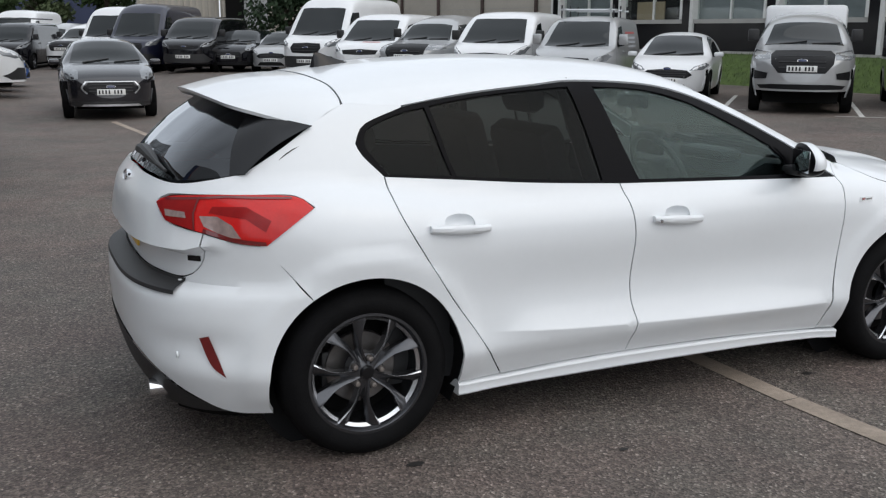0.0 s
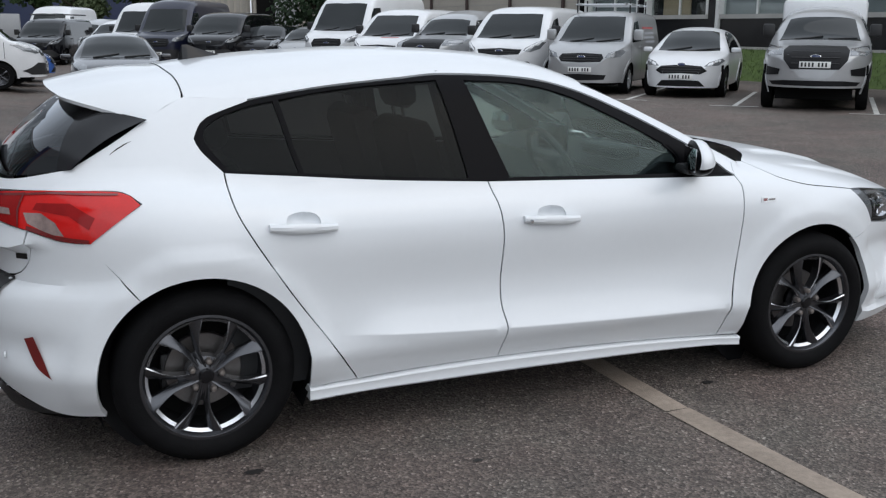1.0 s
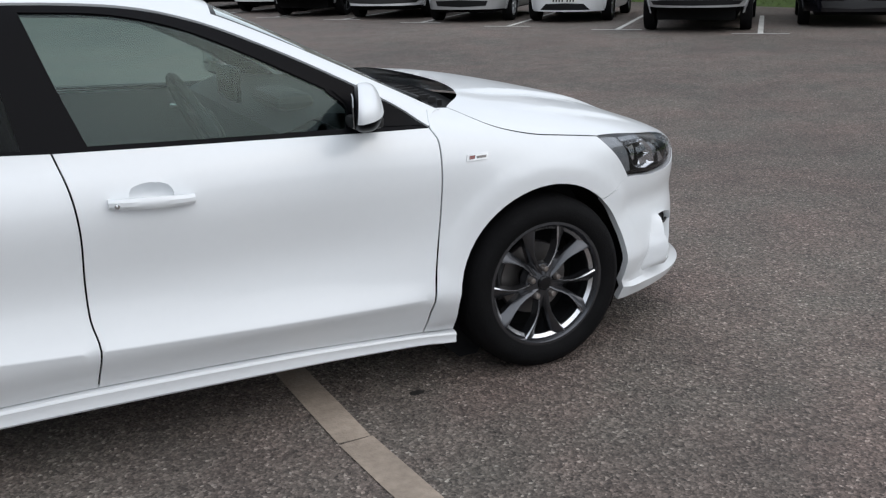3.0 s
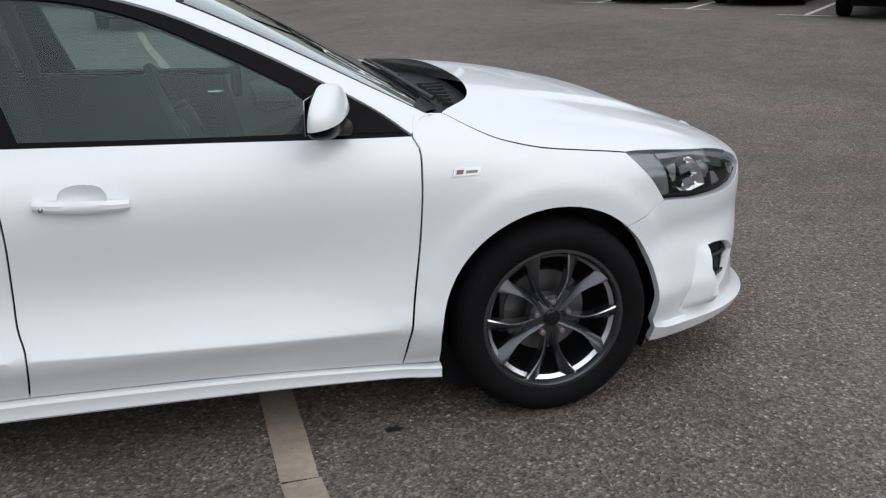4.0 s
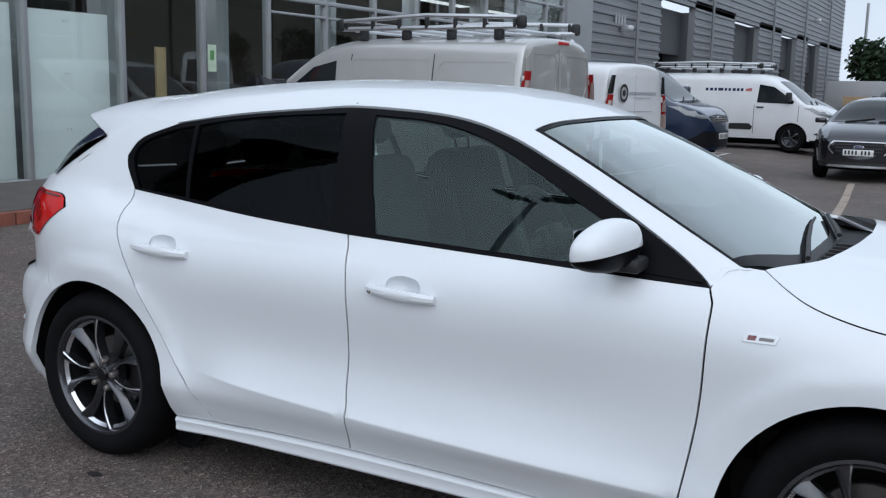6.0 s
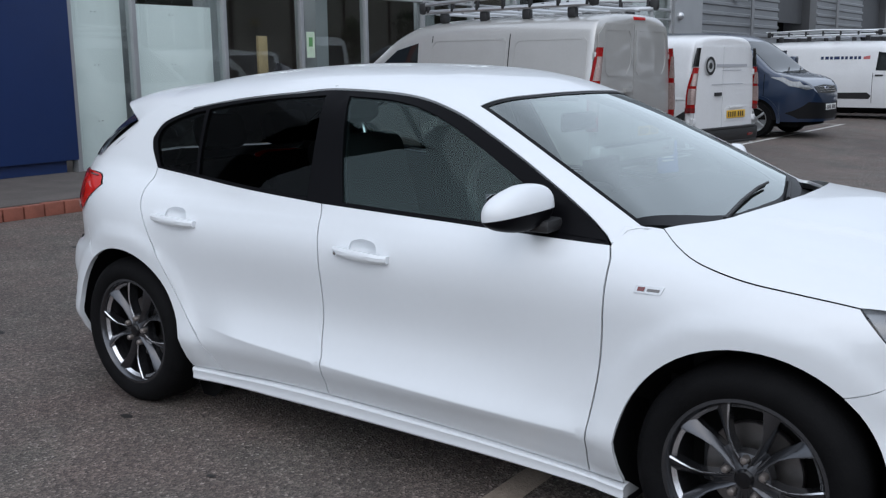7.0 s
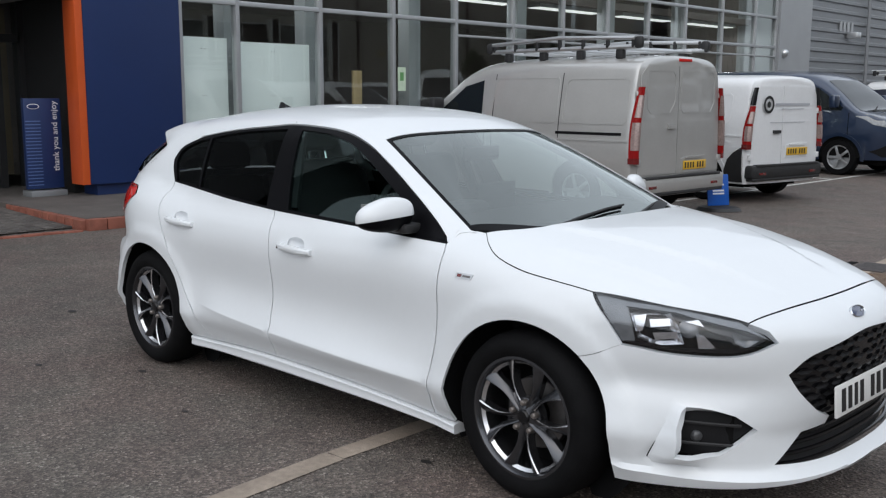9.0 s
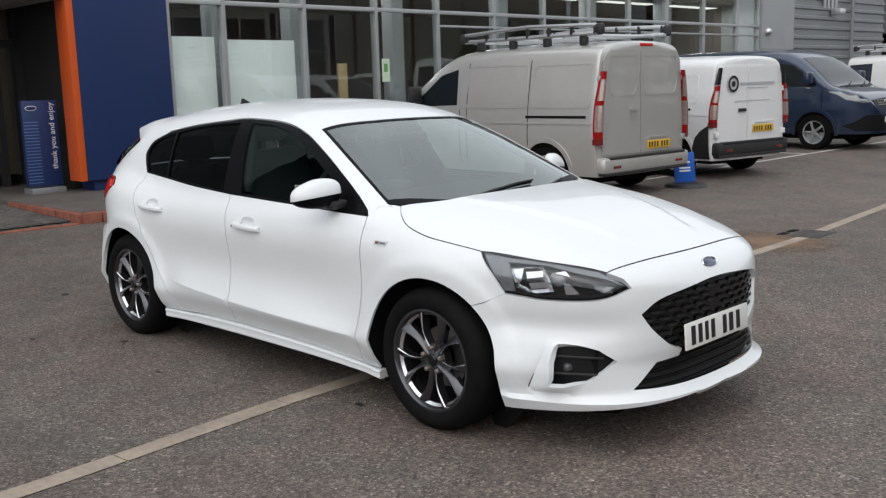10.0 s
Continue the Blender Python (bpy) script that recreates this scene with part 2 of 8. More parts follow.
CREST = curve((0.5, 0.424), (0.84, 0.401), (1.15, 0.386), (1.68, 0.369), (2.24, 0.357))
HUBS = (0.0, 2.70)
HUB_Z, TYRE_R, ARCH_R = 0.32, 0.323, 0.372


def focus_low(x, z):
    x, z = np.asarray(x, float), np.asarray(z, float)
    w = F_BASE(z)
    # the door sides are drawn in between the wheels, and the crease runs up to the front
    mid = bump01(x, 0.30, 0.8) * (1 - bump01(x, 1.75, 2.35))
    crest = CREST(x)
    edge = bump01(x, 0.42, 0.72) * (1 - bump01(x, 2.10, 2.34))
    away = np.sqrt((z - crest) ** 2 + 0.0012 ** 2) - 0.0012
    fade = np.where(z < crest, 0.050, 0.085)
    w = w - 0.014 * mid * np.exp(-((z - 0.56) / 0.13) ** 2) + (0.015 + 0.012 * mid) * edge * np.exp(-away / fade) - 0.006 * mid
    for hx in HUBS:
        d = np.hypot(x - hx, z - HUB_Z)
        w = w + (0.012 * (1 - bump01(d, 0.375, 0.56)) + 0.010 * (1 - bump01(d, 0.445, 0.470))) * bump01(z, 0.16, 0.3)
    w = w + 0.020 * (1 - bump01(x, -0.2, 0.7)) * bump01(z, 0.5, 0.9)
    u = np.clip((x - 1.9) / np.maximum(F_NOSE(z) - 1.9, 0.1), 0, 1)
    w = w * (1 - u ** (3.7 + 0.9 * (1 - bump01(z, 0.28, 0.52)))) ** (1 / 3.0)
    u = np.clip((0.25 - x) / np.maximum(0.25 - F_TAIL(z), 0.1), 0, 1)
    w = w * (1 - u ** (4.4 - 1.3 * bump01(z, 0.5, 0.75))) ** (1 / 3.0)
    t = np.clip((z - 0.66) / np.maximum(F_TOP(x) - 0.66, 0.01), 0, 1)
    w = w * (1 - t ** 4.2) ** (1 / 2.9)
    return np.where((z > F_TOP(x)) | (x > F_NOSE(z)) | (x < F_TAIL(z)), -1.0, w)


def focus_cabin(x, z):
    x, z = np.asarray(x, float), np.asarray(z, float)
    w = G_SIDE(z)
    u = np.clip((0.9 - x) / 1.5, 0, 1)
    w = w * (1 - 0.10 * u ** 2)
    u = np.clip((x - 0.9) / 1.6, 0, 1)
    w = w * (1 - 0.035 * u ** 2)
    u = np.clip((0.05 - x) / np.maximum(0.05 - G_TAIL(z), 0.05), 0, 1)
    w = w * (1 - u ** 5.0) ** (1 / 3.2)
    t = np.clip((z - 0.75) / np.maximum(G_TOP(x) - 0.75, 0.01), 0, 1)
    w = w * (1 - t ** 15.0) ** (1 / 2.3)
    return np.where((z > G_TOP(x)) | (x < G_TAIL(z)) | (z < 0.80) | (x > 2.50), -1.0, w)


def focus_half(x, z):
    a, b = focus_low(x, z), focus_cabin(x, z)
    return np.maximum(a, b)


# ---- body panels: outlines laid on a body surface ----
from mathutils.geometry import delaunay_2d_cdt


def smooth_line(pts, step=0.02):
    """Points along a smooth line through pts."""
    pts = [np.array(p, float) for p in pts]
    if len(pts) == 2:
        n = max(1, int(np.linalg.norm(pts[1] - pts[0]) / step))
        return [pts[0] + (pts[1] - pts[0]) * k / n for k in range(n + 1)]
    q = [2 * pts[0] - pts[1]] + pts + [2 * pts[-1] - pts[-2]]
    out = []
    for a, b, c, d in zip(q, q[1:], q[2:], q[3:]):
        n = max(1, int(np.linalg.norm(c - b) / step))
        for k in range(n):
            t = k / n
            out.append(0.5 * (2 * b + (c - a) * t + (2 * a - 5 * b + 4 * c - d) * t * t + (3 * b - a - 3 * c + d) * t ** 3))
    out.append(pts[-1])
    return out


def outline(*lines, step=0.02):
    """A closed outline from smooth lines that meet at corners."""
    out = []
    for ln in lines:
        for p in smooth_line(ln, step):
            if not out or np.linalg.norm(p - out[-1]) > 1e-5:
                out.append(p)
    if np.linalg.norm(out[0] - out[-1]) < 1e-5:
        out.pop()
    return out


def in_poly(P, poly):
    x, y = P[:, 0], P[:, 1]
    inside = np.zeros(len(P), bool)
    a = np.array(poly)
    for (x1, y1), (x2, y2) in zip(a, np.roll(a, -1, axis=0)):
        hit = ((y1 > y) != (y2 > y)) & (x < (x2 - x1) * (y - y1) / (y2 - y1 + 1e-15) + x1)
        inside ^= hit
    return inside


def sheet(loop, grid, holes=(), folds=()):
    """Triangles that fill an outline in the plane, with holes."""
    pts, edges = [], []
    for lp in (loop, *holes):
        k = len(pts)
        pts += [tuple(p) for p in lp]
        edges += [(k + i, k + (i + 1) % len(lp)) for i in range(len(lp))]
    for ln in folds:
        k = len(pts)
        pts += [tuple(p) for p in ln]
        edges += [(k + i, k + i + 1) for i in range(len(ln) - 1)]
    lo, hi = np.min(loop, axis=0), np.max(loop, axis=0)
    gx, gy = np.meshgrid(np.arange(lo[0], hi[0] + grid, grid), np.arange(lo[1], hi[1] + grid, grid))
    gx[1::2] += grid / 2
    G = np.stack([gx.ravel(), gy.ravel()], 1)
    G = G[in_poly(G, loop)]
    B = np.array(pts)
    for lp in holes:
        G = G[~in_poly(G, lp)] if len(G) else G
    if len(G):
        dist = np.min(np.hypot(G[:, None, 0] - B[None, :, 0], G[:, None, 1] - B[None, :, 1]), axis=1)
        G = G[dist > grid * 0.5]
    allp = [Vector(p) for p in pts] + [Vector(p) for p in G]
    v, e, f, *_ = delaunay_2d_cdt(allp, edges, [], 1 if not holes else 0, 1e-6)
    V = np.array([tuple(p) for p in v])
    F = [tuple(t) for t in f]
    if holes:
        C = np.array([V[list(t)].mean(axis=0) for t in F])
        keep = in_poly(C, loop)
        for lp in holes:
            keep &= ~in_poly(C, lp)
        F = [t for t, k in zip(F, keep) if k]
    return V, F


class Skin:
    """A body given by half(x, z), with ways to lay flat outlines on it. side -1 is the right-hand side."""

    def __init__(self, half, front=2.4, rear=0.3, lo=-1.0, hi=4.0):
        self.half, self.front, self.rear, self.lo, self.hi = half, front, rear, lo, hi

    def lay(self, how, V):
        u, v = V[:, 0], V[:, 1]
        if how == "side":
            return np.stack([u, -np.maximum(self.half(u, v), 0), v], 1)
        if how == "top":
            z = solve_far(lambda z: self.half(u, z) >= np.abs(v), np.full(len(u), 0.5), np.full(len(u), 3.0), scan=160)
            return np.stack([u, v, z], 1)
        if how == "front":
            x = solve_far(lambda x: self.half(x, v) >= np.abs(u), np.full(len(u), self.front), np.full(len(u), self.hi), scan=90)
            return np.stack([x, u, v], 1)
        if how == "rear":
            x = -solve_far(lambda x: self.half(-x, v) >= np.abs(u), np.full(len(u), -self.rear), np.full(len(u), -self.lo), scan=90)
            return np.stack([x, u, v], 1)
        c, sg = (self.front, 1) if how == "cylf" else (self.rear, -1)
        a = u / 0.8
        dx, dy = sg * np.cos(a), -np.sin(a)
        r = solve_far(lambda r: self.half(c + r * dx, v) >= np.abs(r * dy), np.full(len(u), 0.1), np.full(len(u), 1.8), scan=90)
        return np.stack([c + r * dx, r * dy, v], 1)

    def wrap(self, how, pts):
        """(x, y, z) points as outline points of a wrapped corner."""
        c, sg = (self.front, 1) if how == "cylf" else (self.rear, -1)
        return [(0.8 * math.atan2(abs(y), sg * (x - c)) * (1 if y <= 0 else -1), z) for x, y, z in pts]

    def panel(self, name, loop, how, material, parent, label="", grid=0.03, off=0.0, flange=0.012, mirror=False, holes=(), folds=(), sharp=40):
        V, F = sheet(loop, grid, holes, folds)
        P = self.lay(how, V)
        return skin_mesh(name, P, F, material, parent, label, off, flange, mirror, sharp)


def skin_mesh(name, P, F, material, parent, label="", off=0.0, flange=0.012, mirror=False, sharp=40):
    F = np.array(F)
    n = np.cross(P[F[:, 1]] - P[F[:, 0]], P[F[:, 2]] - P[F[:, 0]])
    c = P[F].mean(axis=1)
    mid = np.array([np.clip(P[:, 0].mean(), 0.5, 2.2), 0, 0.45])
    if ((c - mid) * n).sum() < 0:
        F = F[:, ::-1]
        n = -n
    N = np.zeros_like(P)
    for k in range(3):
        np.add.at(N, F[:, k], n)
    N /= np.maximum(np.linalg.norm(N, axis=1, keepdims=True), 1e-12)
    P = P + N * off
    faces = [tuple(int(i) for i in f) for f in F]
    if flange:
        seen = {}
        for a, b, c2 in faces:
            for e in ((a, b), (b, c2), (c2, a)):
                seen[e] = 1
        rim = [e for e in seen if (e[1], e[0]) not in seen]
        low = {}
        Q = list(P)
        for a, b in rim:
            for i in (a, b):
                if i not in low:
                    low[i] = len(Q)
                    Q.append(P[i] - N[i] * flange)
            faces.append((b, a, low[a], low[b]))
        P = np.array(Q)
    out = [finish(name, P, faces, material, parent, label, sharp=sharp)]
    if mirror:
        out.append(finish(name, P * np.array([1, -1, 1]), [f[::-1] for f in faces], material, parent, label, sharp=sharp))
    return out


# ---- the white hatchback ----
car = empty("hatchback_car", pose(0, 0, 0), "clean glossy white five-door hatchback parked on asphalt", "car")
skin = Skin(focus_half)
GAP = 0.003
BELT = [(0.108, 1.030), (0.37, 1.009), (0.71, 0.980), (1.108, 0.956), (1.66, 0.938), (2.268, 0.922)]
WTOP = [(0.016, 1.150), (0.026, 1.172), (0.068, 1.220), (0.22, 1.274), (0.50, 1.315), (0.81, 1.343), (1.01, 1.356), (1.35, 1.337), (1.57, 1.287), (1.78, 1.200), (1.985, 1.098), (2.165, 0.997), (2.268, 0.922)]
WBACK = [(0.108, 1.030), (0.035, 1.108), (0.016, 1.150)]
BLINE = [(1.108, 0.956), (1.138, 0.850), (1.150, 0.73), (1.146, 0.58), (1.147, 0.473), (1.162, 0.386), (1.146, 0.254)]
CLINE = [(0.108, 1.030), (0.125, 0.92), (0.185, 0.80), (0.315, 0.595), (0.44, 0.418), (0.563, 0.233)]
ALINE = [(2.268, 0.922), (2.283, 0.890), (2.282, 0.812), (2.272, 0.61), (2.243, 0.394), (2.219, 0.216)]
DBOT = [(0.563, 0.233), (0.85, 0.248), (1.146, 0.254), (1.66, 0.246), (2.219, 0.216)]


def moved(line, dx, dz=0.0):
    return [(x + dx, z + dz) for x, z in line]


def arch(hx, a0, a1, r=ARCH_R, n=22):
    return [(hx + r * math.cos(radians(a0 + (a1 - a0) * k / n)), HUB_Z + r * math.sin(radians(a0 + (a1 - a0) * k / n))) for k in range(n + 1)]


g = GAP


def cup_line(x0, x1, z):
    c = (x0 + x1) / 2
    return outline([(c - 0.062, z + 0.004), (c - 0.052, z + 0.040), (c, z + 0.052), (c + 0.052, z + 0.040), (c + 0.062, z + 0.004), (c, z - 0.012), (c - 0.062, z + 0.004)], step=0.01)


HANDLE_F, HANDLE_R = (1.232, 1.475, 0.806), (0.235, 0.482, 0.842)
paint = dict(material=WHITE, parent=car, mirror=True, grid=0.028)
i_b, i_d = BELT.index((1.108, 0.956)), DBOT.index((1.146, 0.254))
front_doors = skin.panel("front_door", outline([BLINE[0]] + BELT[i_b + 1:], moved(ALINE, -g), [ALINE[-1], DBOT[3], DBOT[2]], moved(BLINE[::-1], g)), "side", folds=[[(x, float(CREST(x)) + d) for x in np.arange(1.18, 2.215, 0.02)] for d in (-0.022, -0.004, 0.0, 0.004, 0.022)], holes=(cup_line(*HANDLE_F),), **paint)
rear_doors = skin.panel("rear_door", outline(BELT[:i_b + 1], moved(BLINE, -g), DBOT[i_d::-1], moved(CLINE[::-1], g)), "side", folds=[[(x, float(CREST(x)) + d) for x in np.arange(0.49, 1.13, 0.02)] for d in (-0.022, -0.004, 0.0, 0.004, 0.022)], holes=(cup_line(*HANDLE_R),), **paint)
SILL_TOP = curve((0.375, 0.225), (0.563, 0.228), (0.85, 0.243), (1.146, 0.249), (1.66, 0.241), (2.219, 0.211), (2.36, 0.200))
SILL_LOW = curve((0.375, 0.170), (0.72, 0.181), (1.2, 0.187), (1.74, 0.183), (2.20, 0.168), (2.36, 0.156))


def side_sill(s):
    """A moulded sill: a ledge under the doors, a hollow face and a rolled foot, with a kick at its front end."""
    vs, fs, n = [], [], 9
    xs = np.concatenate([np.linspace(0.375, 2.24, 48), np.linspace(2.26, 2.34, 8)])
    for x in xs:
        zt, zb = float(SILL_TOP(x)), float(SILL_LOW(x))
        y = float(skin.half(x, zt)) + 0.007 * float(bump01(x, 2.22, 2.36)) - 0.006 * (1 - float(bump01(x, 0.375, 0.46)))
        for dy, k in ((-0.03, -0.02), (0.0, 0.02), (0.010, 0.10), (0.014, 0.24), (0.010, 0.50), (0.011, 0.74), (0.012, 0.88), (0.006, 1.0), (-0.10, 1.03)):
            vs.append((x, s * (y + dy), zt + (zb - zt) * k))
    m = len(xs)
    for i in range(m - 1):
        for j in range(n - 1):
            q = (i * n + j, i * n + j + 1, (i + 1) * n + j + 1, (i + 1) * n + j)
            fs.append(q if s < 0 else q[::-1])
    fs += [tuple(range(n)), tuple(range((m - 1) * n, m * n))[::-1]]
    return finish("side_sill", vs, fs, WHITE, car, sharp=28)


for s in (-1, 1):
    side_sill(s)
skin.panel("rear_quarter", outline(moved(CLINE[::-1], -g), WBACK, WTOP[:4], [(0.22, 1.274), (0.22, 1.280)], [(0.22, 1.280), (0.11, 1.284), (0.0, 1.290)], [(0.0, 1.290), (-0.06, 1.262), (-0.13, 1.221)],
    [(-0.13, 1.221), (-0.26, 1.138), (-0.393, 1.060)], [(-0.393, 1.060), (-0.45, 1.012), (-0.484, 0.988)], [(-0.484, 0.988), (-0.35, 0.993), (-0.239, 0.988), (-0.180, 0.950)], [(-0.180, 0.950), (-0.28, 0.885), (-0.374, 0.822)],
    [(-0.374, 0.822), (-0.30, 0.741), (-0.208, 0.628)], arch(0.0, 124, 0)[1:], [(0.372, 0.32), (0.376, 0.227)], [(0.376, 0.227), (0.560, 0.233)]), "side", **paint)


# bonnet line, shared with the wings
HOOD_SIDE = [(2.385, -0.700), (2.45, -0.757), (2.53, -0.795), (2.66, -0.808), (2.80, -0.797), (2.955, -0.775)]
wing_top = [(float(x), float(z)) for x, y, z in skin.lay("top", np.array(smooth_line(HOOD_SIDE, 0.02)) - np.array([0.0, 0.004]))]
skin.panel("front_wing", outline(moved(ALINE[::-1], g), [(2.271, 0.922), (2.285, 0.975)], [(2.285, 0.975), wing_top[0]], wing_top,
    [wing_top[-1], (3.035, 0.738), (3.09, 0.662)], [(3.09, 0.662), (3.0, 0.618), (2.9441, 0.6008)], arch(2.70, 49.0, 180), [(2.328, 0.32), (2.334, 0.21)], [(2.334, 0.21), (2.222, 0.216)]), "side", **paint)

# roof with the windscreen pillars
wt = [p for p in smooth_line(WTOP[3:], 0.03)]
ROOF_SIDE = [(float(x), -float(skin.half(x, z + 0.006))) for x, z in wt]
SEAM_R = [(-0.035, 0.0), (-0.03, -0.30), (-0.012, -0.47), (0.0, -float(skin.half(0.0, 1.29)))]
WS = [(1.690, 0.0), (1.682, -0.28), (1.640, -0.560)]
WS_SIDE = [(1.640, -0.560), (1.84, -0.615), (2.06, -0.668), (2.325, -0.728)]
edge = [(float(x), -float(skin.half(x, z))) for x, z in ((0.0, 1.290), (0.11, 1.284), (0.22, 1.280))]
roof_loop = outline(SEAM_R, edge, [edge[-1], ROOF_SIDE[0]], ROOF_SIDE, [ROOF_SIDE[-1], (2.300, -0.765)], [(2.300, -0.765), (2.355, -0.715)], [(2.355, -0.715), WS_SIDE[-1]], WS_SIDE[::-1], WS[::-1], [WS[0], SEAM_R[0]])
rv, rf = sheet(roof_loop, 0.032)
rp = skin.lay("top", rv)
skin_mesh("roof", rp, rf, WHITE, car, mirror=True, flange=0.015)

# bonnet
HOOD_FRONT = [(2.955, -0.775), (3.21, -0.685), (3.43, -0.552), (3.464, -0.29), (3.476, 0.0)]
HOOD_NOSE = [(float(x), float(y)) for x, y in smooth_line([(3.43, -0.552), (3.452, -0.42), (3.466, -0.27), (3.474, -0.13), (3.476, 0.0)], 0.04)]
COWL = [(2.575, 0.0), (2.558, -0.30), (2.505, -0.54), (2.385, -0.700)]
hood_loop = outline(HOOD_SIDE, HOOD_FRONT[:3], HOOD_NOSE, [(3.476, 0.0), (2.575, 0.0)], COWL)


FOLD = lambda x: 0.50 - 0.30 * np.clip((np.asarray(x) - 2.45) / 1.05, 0, 1)
FOLD2 = lambda x: 0.66 - 0.12 * np.clip((np.asarray(x) - 2.6) / 0.8, 0, 1)


def hood_lay(V):
    P = skin.lay("top", V)
    x, y = P[:, 0], np.abs(P[:, 1])
    # two raised folds that run from the windscreen to the badge
    P[:, 2] += 0.014 * (1 - bump01(y, FOLD(x) - 0.002, FOLD(x) + 0.020)) * bump01(x, 2.45, 2.75) * (1 - bump01(x, 3.1, 3.44))
    P[:, 2] += 0.010 * (1 - bump01(y, FOLD2(x) - 0.002, FOLD2(x) + 0.018)) * bump01(x, 2.6, 2.9) * (1 - bump01(x, 3.1, 3.35))
    return P


hv, hf = sheet(hood_loop, 0.022, folds=[[(x, -float(g_(x)) - d) for x in np.arange(2.64, 3.32, 0.02)] for g_ in (FOLD, FOLD2) for d in (-0.002, 0.009, 0.020)])
hp = hood_lay(hv)
both = np.concatenate([hp, hp * np.array([1, -1, 1])])
skin_mesh("bonnet", both, [tuple(f) for f in hf] + [tuple(int(i) + len(hp) for i in f[::-1]) for f in hf], WHITE, car, flange=0.0)

# windscreen with its black edge, and the cowl below it
ws_loop = outline(WS, WS_SIDE, [WS_SIDE[-1], (2.415, -0.52), (2.455, -0.28), (2.468, 0.0)], [(2.468, 0.0), WS[0]])
CAB = Skin(focus_cabin)
V_, F_ = sheet(ws_loop, 0.05)
P_ = CAB.lay("top", V_)
both = np.concatenate([P_, P_ * np.array([1, -1, 1])])
skin_mesh("windscreen", both, [tuple(f) for f in F_] + [tuple(int(i) + len(P_) for i in f[::-1]) for f in F_], GLASS_W, car, off=-0.006, flange=0.0)
ws_in = [(1.706, 0.0), (1.698, -0.27), (1.662, -0.545)]
ws_in_side = [(1.662, -0.545), (1.85, -0.597), (2.06, -0.648), (2.22, -0.686)]
frit = outline(WS, WS_SIDE, [WS_SIDE[-1], (2.415, -0.52), (2.455, -0.28), (2.468, 0.0)], [(2.468, 0.0), (2.425, 0.0)], [(2.425, 0.0), (2.410, -0.3), (2.300, -0.702)], [(2.300, -0.702), *ws_in_side[-2::-1]], ws_in[::-1], [ws_in[0], WS[0]])
CAB.panel("windscreen_border", frit, "top", TRIM_BLK, car, off=-0.003, flange=0.0, mirror=True, grid=0.05)
cowl_loop = outline([(2.455, 0.0), (2.44, -0.28), (2.40, -0.52), (2.315, -0.70)], [(2.315, -0.70), (2.395, -0.70)], [(2.395, -0.70), (2.515, -0.54), (2.568, -0.298), (2.585, 0.0)], [(2.585, 0.0), (2.405, 0.0)])
V_, F_ = sheet(cowl_loop, 0.03)
P_ = np.stack([V_[:, 0], V_[:, 1], np.interp(V_[:, 0], [2.28, 2.36, 2.43, 2.60], [0.975, 0.955, 0.935, 0.955]) - 0.02 * (V_[:, 1] / 0.7) ** 2], 1)
skin_mesh("scuttle_panel", P_, F_, DARK_TRIM, car, flange=0.0, mirror=True)
for k in range(7):
    boxed("scuttle_rib", 2.47, 2.56 - 0.012 * k, -0.075 * k - 0.004, -0.075 * k + 0.004, 0.935, 0.957, PLASTIC, car)

# front bumper, wrapped round the nose
R_ = Skin(focus_low)
cf = lambda pts: R_.wrap("cylf", pts)
HF3 = [(float(x), float(y), float(z)) for x, y, z in R_.lay("top", np.array(HOOD_FRONT))]
HL_LOW = [(3.085, -0.80, 0.660), (3.16, -0.765, 0.652), (3.25, -0.725, 0.642), (3.43, -0.610, 0.646), (3.513, -0.503, 0.690)]
HL_TOP = [(2.95, -0.79, 0.830), HF3[1], HF3[2], (3.513, -0.503, 0.690)]
BLINE_F = [(2.9455, -float(focus_half(2.9455, 0.5985)), 0.5985), (3.0, -float(focus_half(3.0, 0.615)), 0.615), (3.085, -float(focus_half(3.085, 0.658)), 0.658)]
nose_cut = [(3.513, -0.503, 0.693), (3.47, -0.51, 0.728), HF3[2]]
def on_side(x, z):
    return (float(x), -float(focus_half(x, z)), float(z))


arch_f = R_.wrap("cylf", [on_side(2.70 + ARCH_R * math.cos(radians(a)), HUB_Z + ARCH_R * math.sin(radians(a))) for a in np.linspace(45, -18, 16)])
GRILLE = cf([(3.60, -0.255, 0.402), (3.588, -0.33, 0.432), (3.563, -0.42, 0.508), (3.538, -0.470, 0.580)]), cf([(3.538, -0.470, 0.580), (3.573, -0.395, 0.634), (3.60, -0.25, 0.660), (3.615, -0.108, 0.672), (3.62, 0.0, 0.676)])
LOWER = cf([(3.60, 0.0, 0.252), (3.59, -0.2, 0.255), (3.56, -0.36, 0.260), (3.522, -0.500, 0.268)]), cf([(3.522, -0.500, 0.268), (3.552, -0.385, 0.366)])
FOG_L = [(3.252, -0.730, 0.303), (3.258, -0.728, 0.40), (3.276, -0.715, 0.458)]
fog = outline(cf(FOG_L), cf([FOG_L[-1], (3.295, -0.705, 0.468), (3.364, -0.667, 0.465), (3.434, -0.615, 0.443)]), cf([(3.434, -0.615, 0.443), (3.486, -0.558, 0.393)]), cf([(3.486, -0.558, 0.393), (3.404, -0.649, 0.308)]), cf([(3.404, -0.649, 0.308), (3.32, -0.695, 0.298), FOG_L[0]]))
SLOT = [(3.176, -0.769, 0.268), (3.206, -0.755, 0.36), (3.250, -0.732, 0.458)]
